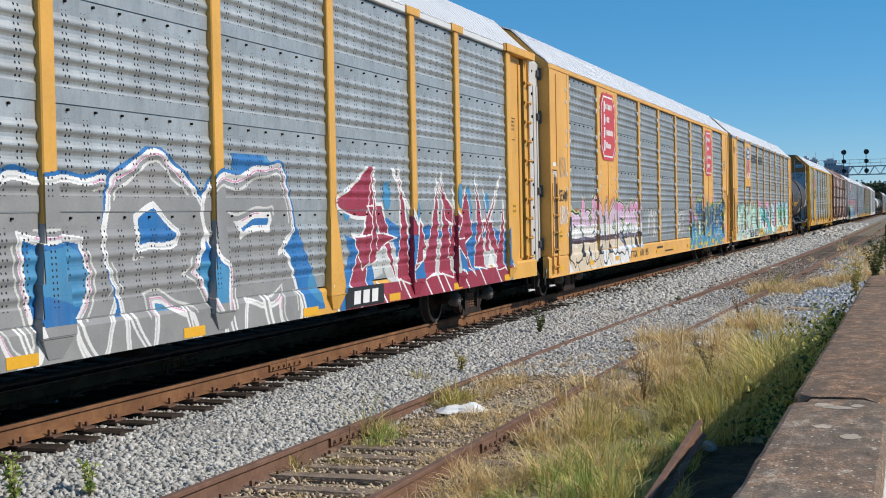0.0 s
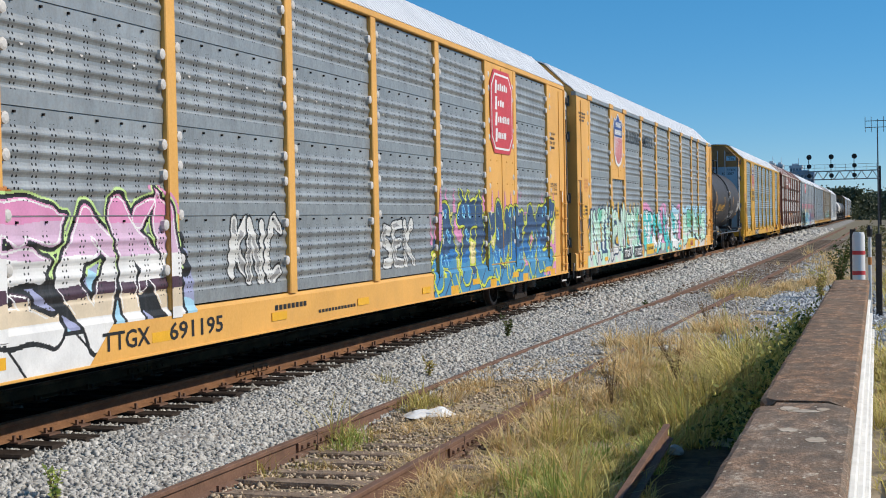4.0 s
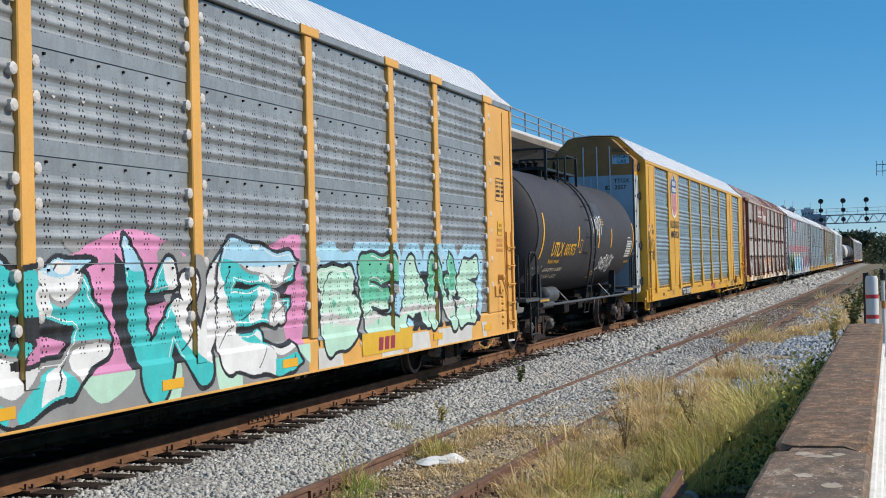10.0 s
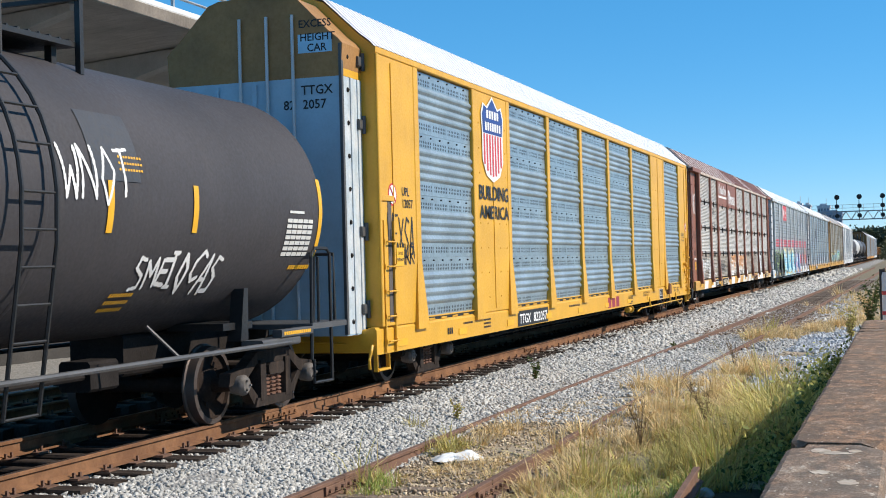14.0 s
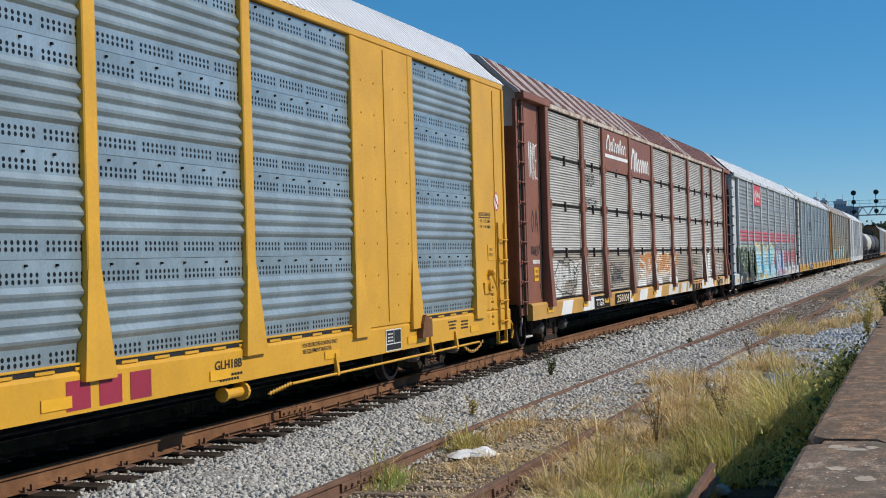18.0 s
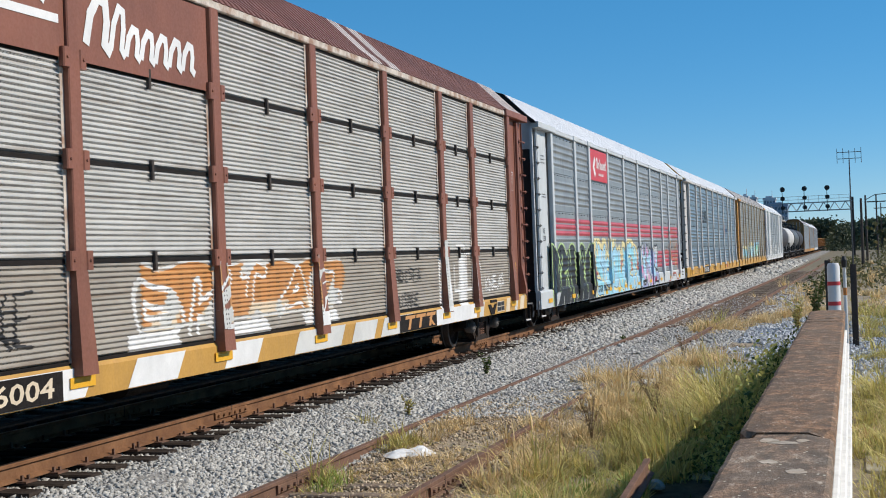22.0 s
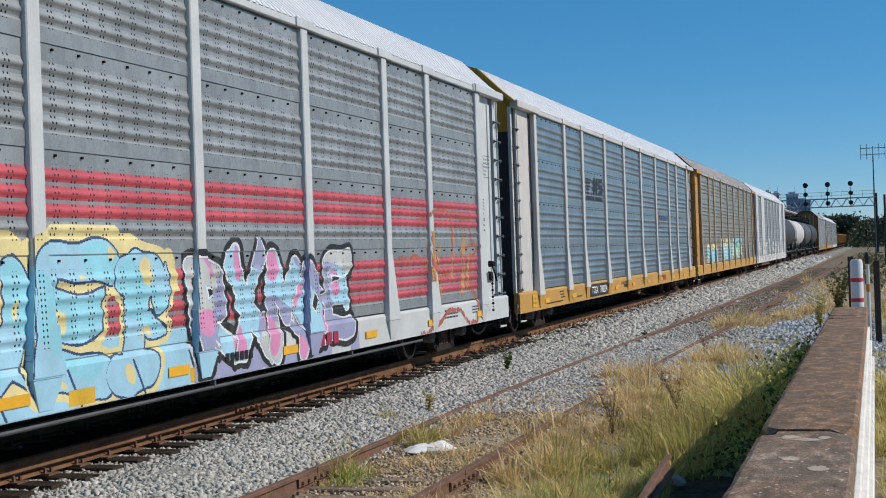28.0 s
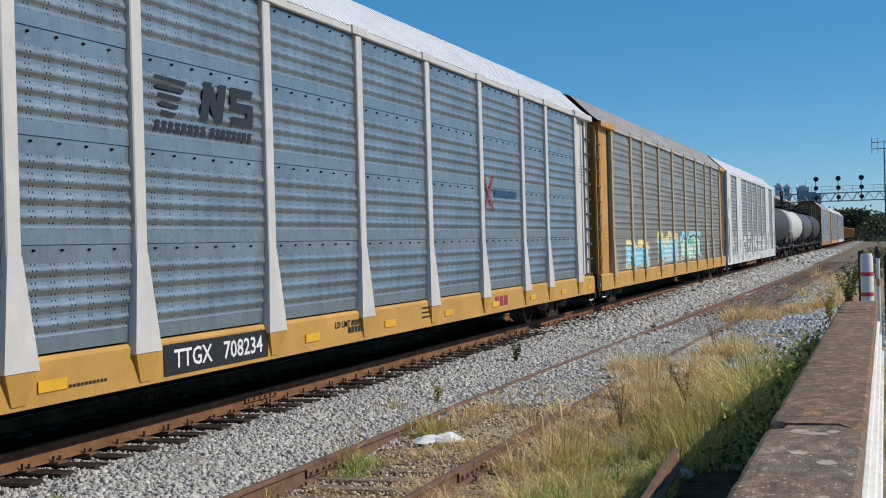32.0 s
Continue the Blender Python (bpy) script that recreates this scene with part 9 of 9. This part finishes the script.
weed(-1.35, 35.0, 1.0, 16, "green", "yellow-green bush beside the siding", 0.08, 10)


# ---------- wall, markers, litter ----------
def wall():
    root = tagged(new("boundary_wall"), "low concrete wall with rust-stained coping and whitewashed face", "wall", kind="structure")
    mb = MB()
    mb.box(-0.62, -0.20, -8, 23.2, -0.6, 0.42)
    part("wall_core", mb, ["concrete"], root)
    mb = MB()
    mb.box(-0.20, -0.165, -8, 23.2, -0.6, 0.42)
    part("wall_face", mb, ["whitewall"], root)
    for z, x in ((0.24, -0.118), (0.02, -0.09), (-0.24, -0.065)):
        mb = MB()
        mb.box(-0.165, x, -8, 23.2, z, z + 0.07, c=0.012)
        part("wall_rib", mb, ["whitewall"], root)
    q = random.Random(90)
    for a, b, m in ((-8, -0.8, "cap"), (-0.78, 8.27, "cap_grey"), (8.305, 20.0, "cap"), (20.06, 20.75, "cap"), (20.82, 23.35, "cap")):
        cap = MB()
        n = max(3, int((b - a) / 0.16))
        top = 0.630 if m == "cap" else 0.622
        prof = [(-0.66, 0.42), (-0.15, 0.42), (-0.130, 0.56), (-0.138, top - 0.012), (-0.156, top)] + [(x, top + 0.004) for x in (-0.28, -0.38, -0.49, -0.59)] + [(-0.664, top - 0.002), (-0.695, top - 0.02), (-0.701, 0.53)]
        vs = []
        for i in range(n + 1):
            y = a + (b - a) * i / n
            near = min(y - a, b - y)
            for j, (x, z) in enumerate(prof):
                wear = noise.noise(Vector((x * 6, y * 3.1, z * 6 + a)))
                edge = 0.012 if j in (3, 4, 9, 10) else 0.0025
                chip = max(0.0, 0.10 - near) * (0.5 if j in (3, 4, 9, 10) else 0.06)
                s = 1 if x < -0.45 else -1
                vs.append((x + s * (abs(wear) * edge + chip), y, z + (wear * edge - chip * 0.5 if z > 0.5 else 0)))
        k = len(prof)
        fs = [(i * k + j, i * k + (j + 1) % k, (i + 1) * k + (j + 1) % k, (i + 1) * k + j) for i in range(n) for j in range(k)]
        fs += [tuple(range(k))[::-1], tuple(range(n * k, n * k + k))]
        cap.add(vs, fs)
        part("coping_stone", cap, [m], root, "rust-stained concrete coping slab" if m == "cap" else "grey weathered concrete coping slab")

    return root


WALL = wall()


def path():
    root = tagged(new("footpath"), "cracked pale concrete slabs of a footpath beside the wall", "path", kind="structure")
    q = random.Random(12)
    for a, b in ((4.0, 7.6), (7.75, 10.9), (11.1, 11.9), (13.6, 14.6)):
        mb = MB()
        mb.prism([(0.06, a + q.uniform(0, 0.1)), (1.7, a), (1.7, b), (0.9, b + q.uniform(-0.15, 0.1)), (0.06, b)], "z", -0.62, -0.455 + q.uniform(-0.015, 0.01))
        part("slab", mb, ["slab"], root)


path()


def marker(x, y, z0, z1):
    root = tagged(new("marker_post"), "white plastic marker post with red bands at the wall's end", "post")
    root.matrix_basis = pose(x, y, z0)
    h = z1 - z0
    mb = MB()
    mb.lathe([(0, 0.105), (h * 0.97, 0.105), (h, 0.085)], "z", 16)
    part("tube", mb, ["white"], root, smooth=True)
    for f in (0.62, 0.80):
        mb = MB()
        mb.lathe([(h * f, 0.108), (h * (f + 0.035), 0.108)], "z", 16, closed=False)
        part("band", mb, ["paint_red"], root, smooth=True)


marker(-0.31, 24.1, -0.5, 1.40)
for x_, y_, w_, h_ in ((-0.50, 30.0, 0.12, 1.38), (0.02, 30.0, 0.13, 1.28)):
    mb_ = MB()
    mb_.box(-w_ / 2, w_ / 2, -w_ / 2, w_ / 2, 0, h_ + 0.5, c=0.012)
    tagged(part("timber_post", mb_, ["dark_post"], None, at=(x_, y_, -0.5)), "dark weathered timber post beside the track", "post", "timber posts")
mb_ = MB()
mb_.lathe([(0, 0.035), (1.75, 0.035)], "z", 10)
st_ = tagged(new("signal_stand"), "slim white and orange post with a black cap", "post")
st_.matrix_basis = pose(-0.15, 28.0, -0.5)
part("pole", mb_, ["white"], st_)
mb_ = MB()
mb_.lathe([(1.75, 0.05), (1.9, 0.06), (1.98, 0.03)], "z", 10)
part("cap", mb_, ["black"], st_)
mb_ = MB()
mb_.lathe([(1.2, 0.037), (1.35, 0.037)], "z", 10, closed=False)
part("band", mb_, ["paint_or"], st_)


def litter_bag():
    mb = MB()
    q = random.Random(3)
    nx, ny = 15, 11
    vs = []
    for j in range(ny):
        for i in range(nx):
            u, v = i / (nx - 1) * 2 - 1, j / (ny - 1) * 2 - 1
            edge = max(0.0, 1 - max(abs(u), abs(v)) ** 3)
            h = 0.02 + edge * (0.045 + 0.05 * abs(noise.noise(Vector((u * 2.1, v * 2.1, 3)))) + 0.05 * noise.noise(Vector((u * 5, v * 4, 1))))
            vs.append((u * 0.17 * (1 + 0.2 * math.sin(4 * v)) + q.uniform(-0.008, 0.008), v * 0.30 * (1 - 0.25 * abs(u) ** 2) + q.uniform(-0.01, 0.01), max(0.0, h)))
    mb.add(vs, [(j * nx + i, j * nx + i + 1, (j + 1) * nx + i + 1, (j + 1) * nx + i) for j in range(ny - 1) for i in range(nx - 1)])
    ob = part("plastic_bag", mb, ["bag"], None, smooth=True, at=(-4.76, 14.24, -0.44))
    ob.matrix_basis = pose(-4.76, 14.24, -0.44, 0, 0, -55)
    tagged(ob, "crumpled white plastic bag lying on the siding ties", "litter")


litter_bag()
# a pale stone in the wall's shade
rb = MB()
rb.lathe([(-0.09, 0.015), (-0.07, 0.055), (0.0, 0.07), (0.06, 0.05), (0.09, 0.015)], "y", 12)
rb.v = [(x + noise.noise(Vector((x * 9, y * 9, z * 9))) * 0.03, y, max(-0.02, z)) for x, y, z in rb.v]
tagged(part("rock", rb, ["stone"], None, smooth=True, at=(-1.80, 12.5, -0.43)), "pale grey rock lying in the wall's shade", "rock")
# thin pale worn patches on the near coping slab
q_ = random.Random(12)
for px_, py_, rx_, ry_ in ((-0.50, 7.98, 0.07, 0.10), (-0.40, 7.90, 0.10, 0.07), (-0.31, 7.99, 0.05, 0.06), (-0.45, 7.2, 0.06, 0.07), (-0.30, 6.9, 0.05, 0.09)):
    wp = MB()
    wp.prism([(px_ + rx_ * math.cos(a) * q_.uniform(0.6, 1.15), py_ + ry_ * math.sin(a) * q_.uniform(0.6, 1.15)) for a in np.arange(0, 6.2, 0.42)], "z", 0.6262, 0.6285)
    part("worn_patch", wp, ["worn_concrete"], WALL, "pale worn patch of concrete")
# bare soil along the wall, with the wall's shade put into its colour
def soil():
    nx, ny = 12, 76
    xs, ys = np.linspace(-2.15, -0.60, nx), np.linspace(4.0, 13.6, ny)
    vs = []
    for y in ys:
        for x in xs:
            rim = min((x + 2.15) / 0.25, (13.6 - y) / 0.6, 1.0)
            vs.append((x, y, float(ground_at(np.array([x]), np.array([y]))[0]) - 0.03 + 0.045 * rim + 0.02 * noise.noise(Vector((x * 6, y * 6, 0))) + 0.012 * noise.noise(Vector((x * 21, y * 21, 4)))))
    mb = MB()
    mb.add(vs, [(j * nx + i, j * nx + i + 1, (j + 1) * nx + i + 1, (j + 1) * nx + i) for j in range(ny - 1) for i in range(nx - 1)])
    tagged(part("soil", mb, ["soil"], None, smooth=True), "bare soil along the foot of the wall, coloured dark with its shade", "soil", kind="structure")


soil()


# ---------- viaduct behind the train ----------
def viaduct():
    root = tagged(new("viaduct"), "concrete elevated roadway with a metal handrail", "bridge", kind="structure")
    X, z0, z1 = -16.0, 7.46, 7.76
    y0, y1 = 12, 420
    mb = MB()
    mb.prism([(X, z0), (X, z1), (X - 0.25, z1), (X - 0.25, z1 - 0.12), (X - 9, z1 - 0.12), (X - 9, z0 - 0.2), (X - 5.2, z0 - 0.2), (X - 1.2, z0 + 0.12), (X - 0.12, z0 + 0.12), (X - 0.12, z0)], "y", y0, y1)
    part("deck", mb, ["concrete"], root)
    mb = MB()
    mb.box(X + 0.001, X + 0.02, y0, y1, z0 + 0.01, z1 - 0.03)
    part("fascia", mb, ["fascia"], root, "rust-streaked dark deck edge")
    mb = MB()
    mb.box(X - 9, X - 5.2, y0, y1, 5.9, z0 - 0.2)
    part("abutment_wall", mb, ["concrete"], root)
    # lower wall, far darker than the concrete above it
    mb = MB()
    mb.box(X - 8.6, X - 5.5, y0, y1, -0.6, 5.9)
    part("abutment_base", mb, ["dark_base"], root, "near-black lower wall")
    for y in np.arange(y0 + 1, 200, 6.0):
        mb = MB()
        mb.prism([(X - 5.19, 6.2), (X - 5.19, 7.24), (X - 0.9, 7.56), (X - 0.9, 7.4)], "y", y, y + 0.4)
        part("bracket", mb, ["concrete"], root)
    mb = MB()
    mb.box(X - 0.11, X - 0.01, y0, y1, z1, z1 + 0.13, c=0.015)
    part("kerb", mb, ["white"], root)
    for k, y in enumerate(np.arange(y0 + 0.5, 160, 2.6)):
        mb = MB()
        mb.box(X - 0.20, X - 0.13, y - 0.035, y + 0.035, z1 - 0.118, z1 + 1.10)
        part("rail_post", mb, ["galvrail"], root)
    for z in (0.42, 0.76, 1.10):
        mb = MB()
        mb.tube([(X - 0.165, y0, z1 + z), (X - 0.165, y1, z1 + z)], 0.032, 6)
        part("handrail", mb, ["galvrail"], root)


viaduct()


# ---------- signal bridge and the distance ----------
def signal_bridge(y=215.0):
    root = tagged(new("signal_bridge"), "steel truss signal bridge with black signal heads over the tracks", "signal bridge")
    zb, zt, xa, xb = 6.75, 8.0, -15.0, 0.4
    root.matrix_basis = pose(0, y, 0)
    mb = MB()
    for yy in (-0.6, 0.6):
        for z in (zb, zt):
            mb.box(xa, xb, yy - 0.07, yy + 0.07, z - 0.07, z + 0.07)
        x, k = xa, 0
        while x < xb - 0.6:
            mb.tube([(x, yy, zb if k % 2 else zt), (x + 0.8, yy, zt if k % 2 else zb)], 0.05, 5)
            x += 0.8
            k += 1
    part("truss", mb, ["truss"], root)
    mb = MB()
    for z in (zt + 0.5, zt + 1.0):
        mb.tube([(xa, -0.7, z), (xb, -0.7, z)], 0.025, 5)
    for x in np.arange(xa, xb, 1.5):
        mb.tube([(x, -0.7, zt), (x, -0.7, zt + 1.0)], 0.025, 5)
    part("walkway_rail", mb, ["truss"], root)
    for x in (xa, xb):
        mb = MB()
        mb.box(x - 0.2, x + 0.2, -0.6, -0.35, -0.6, zt + 0.6)
        mb.box(x - 0.2, x + 0.2, 0.35, 0.6, -0.6, zt + 0.6)
        for z in np.arange(0, zt, 1.0):
            mb.tube([(x, -0.5, z), (x, 0.5, z + 1.0)], 0.04, 5)
        part("mast", mb, ["dark_post"], root)
    for x in (-9.85, -6.6, -3.25):
        mast = MB()
        mast.tube([(x, -0.9, 6.6), (x, -0.9, 10.4)], 0.06, 6)
        q = part("signal_mast", mast, ["signal"], root)
        for z, h in ((10.15, 0.85), (8.75, 0.75), (7.3, 0.75)):
            hd = MB()
            hd.lathe([(-0.12, 0.1), (-0.10, h * 0.46), (0.0, h * 0.46), (0.1, 0.25)], "y", 14, (x + 0.05, -1.0, z))
            for e in (-0.22, 0.22):
                hd.lathe([(-0.45, 0.12), (-0.12, 0.12)], "y", 8, (x + 0.05, -1.0, z + e))
            part("signal_head", hd, ["signal"], q)


signal_bridge()


def pole(x, y, h, label, arms=True, antenna=False, lamp=False):
    root = tagged(new("utility_pole"), label, "pole", "poles by the line")
    root.matrix_basis = pose(x, y, -0.55)
    mb = MB()
    mb.lathe([(0, 0.07), (h, 0.05)] if antenna else [(0, 0.14), (h, 0.09)], "z", 8)
    part("pole", mb, ["grey_steel" if antenna else "pole"], root)
    if arms:
        mb = MB()
        mb.box(-1.2, 1.2, -0.06, 0.06, h - 1.0, h - 0.85)
        part("crossarm", mb, ["pole"], root)
    if antenna:
        mb = MB()
        mb.tube([(0, 0, h), (0, 0, h + 0.8)], 0.03, 5)
        for z in (h + 0.1, h + 0.65):
            mb.tube([(-1.0, 0, z), (1.0, 0, z)], 0.03, 5)
        for e in (-1.0, -0.5, 0.5, 1.0):
            mb.tube([(e, 0, h - 0.3), (e, 0, h + 1.0)], 0.025, 5)
        part("antenna", mb, ["grey_steel"], root)
    if lamp:
        mb = MB()
        mb.tube([(0, 0, h - 0.5), (1.0, 0, h), (2.6, 0, h + 0.1)], 0.05, 6)
        mb.box(2.3, 3.2, -0.15, 0.15, h, h + 0.15, c=0.03)
        part("lamp_arm", mb, ["grey_steel"], root)


pole(0.1, 122, 9.4, "slim mast with a rooftop-style antenna on top", False, True)
pole(0.9, 118, 5.9, "short dark timber pole beside the line", False)
pole(1.6, 150, 7.2, "timber pole with a street lamp arm", False, False, True)
pole(3.4, 190, 8.5, "timber utility pole with a crossarm")
pole(5.2, 250, 9.0, "distant timber utility pole with a crossarm")


def building(x, y, w, d, h, storeys, bays, wall_c, label):
    root = tagged(new("office_building"), label, "building", "distant buildings")
    root.matrix_basis = pose(x, y, -1)
    wm = mat("facade_" + str(int(x)), wall_c, 0.7, 0, 0.08, 0.1, 2, 0.0)
    mb = MB()
    mb.box(-w / 2, w / 2, 0, d, 0, h)
    part("wall", mb, [wm], root)
    mb = MB()
    mb.box(-w / 2 - 0.4, w / 2 + 0.4, -0.4, d + 0.4, h, h + 1.2)
    mb.box(-w / 3, w / 4, d / 3, d * 2 / 3, h + 1.2, h + 2.6)
    mb.tube([(w / 5, d / 2, h + 2.6), (w / 5, d / 2, h + 6.0)], 0.15, 5)
    part("roof", mb, [wm], root)
    gl = mat("glass_" + str(int(x)), (0.10, 0.14, 0.19), 0.15, 0, 0.1, 0.1, 2, 0)
    me = MB()
    bw, sh = w / bays, h / storeys
    me.box(-bw * 0.32, bw * 0.32, -0.15, 0.05, sh * 0.2, sh * 0.8)
    mesh = me.mesh("window", [gl])
    for i in range(bays):
        for j in range(storeys):
            place("window", mesh, root, (-w / 2 + bw * (i + 0.5), 0, j * sh))


building(-49.6, 900, 7.5, 12, 32.0, 10, 4, (0.42, 0.46, 0.50), "distant grey-blue office tower")
building(-65.0, 900, 3.8, 12, 34, 12, 2, (0.50, 0.50, 0.52), "distant pale tower behind the viaduct")
building(-59.7, 900, 3.8, 12, 33, 12, 2, (0.46, 0.47, 0.50), "slim pale tower beside the other one")
building(-44.6, 880, 14, 16, 27.0, 9, 7, (0.20, 0.27, 0.36), "distant blue glass office block")


def tree(x, y, h, seed, leaves="far_leaf", label="distant dark green tree with a rounded uneven crown", group="trees on the skyline", leaf=0.046):
    root = tagged(new("tree"), label, "tree", group)
    root.matrix_basis = pose(x, y, -0.6)
    q = np.random.RandomState(seed)
    mb = MB()
    mb.tube([(0, 0, 0), (0.1, 0, h * 0.3), (0.3, 0.1, h * 0.7)], h * 0.03, 7, 0, h * 0.012)
    for k in range(5):
        a = k * 1.3
        mb.tube([(0.1, 0, h * (0.3 + 0.06 * k)), (math.cos(a) * h * 0.2, math.sin(a) * h * 0.2, h * (0.5 + 0.06 * k))], h * 0.012, 5, 0, h * 0.005)
    part("trunk", mb, ["pole"], root)
    V, F, base = [], [], 0
    for k in range(16):
        c = np.array([q.normal(0, 0.22) * h, q.normal(0, 0.22) * h, h * q.uniform(0.35, 0.9)])
        n = 90
        p = c + q.normal(0, 0.085, (n, 3)) * h
        a = q.normal(0, 1, (n, 3))
        a /= np.linalg.norm(a, axis=1)[:, None]
        b = np.cross(a, q.normal(0, 1, (n, 3)))
        b /= np.linalg.norm(b, axis=1)[:, None]
        s = h * leaf * q.uniform(0.5, 1.3, (n, 1))
        V.append(np.stack([p - a * s, p + b * s, p + a * s, p - b * s], 1).reshape(-1, 3))
        F.append((np.arange(n) * 4)[:, None] + np.arange(4) + base)
        base += n * 4
    me = bpy.data.meshes.new("crown")
    me.from_pydata(np.concatenate(V).tolist(), [], np.concatenate(F).tolist())
    me.materials.append(M[leaves])
    place("crown", me, root)
    return root


tree(4.3, 92, 5.2, 21, "bushes", "small olive green tree beside the footpath", "", 0.026)
tr_ = [tree(-30, 430, 9, 1), tree(-22, 440, 10, 2), tree(14, 330, 9, 3)]
q_ = random.Random(8)
for k in range(64):
    copy_thing(tr_[k % 3], pose(-44 + k * 1.5 + q_.uniform(-1.5, 1.5), 400 + q_.uniform(-30, 110), -0.8 - q_.uniform(0, 1.6), 0, 0, q_.uniform(0, 360)))
for k in range(14):
    copy_thing(tr_[k % 3], pose(11 + k * 3.2, 250 + k * 9, -1.6, 0, 0, q_.uniform(0, 360)))
leafy("far_scrub", [(x, 372 + 9 * math.sin(x), -0.6, 2.2, 4.0, 1.9, 160) for x in np.arange(-30, 60, 2.2)], "far_leaf", "dark scrub under the distant trees", 0.42)
leafy("line_side_scrub", [(2.4 + 0.030 * (y - 60) + 1.3 * math.sin(y), y, -0.5, 0.9, 2.2, 0.35 + 0.004 * y, 90) for y in np.arange(62, 240, 4.0)] + [(-0.6 + 0.9 * math.sin(1.7 * y), y, -0.5, 0.5, 2.0, 0.22, 70) for y in np.arange(66, 200, 5.0)], "bushes", "olive scrub growing along the far end of the siding", 0.16)


# ---------- what moves ----------
def motions():
    for ob, y in MOVING:
        walk(ob, [(float(t), pose(TRACK_X, y - travelled(t), 0)) for t in range(33)])
    for ob, at, r in ROLLING:
        walk(ob, [(k / 10, Matrix.Translation(at) @ pose(0, 0, 0, math.degrees(travelled(k / 10) / r), 0, 0)) for k in range(321)])


motions()
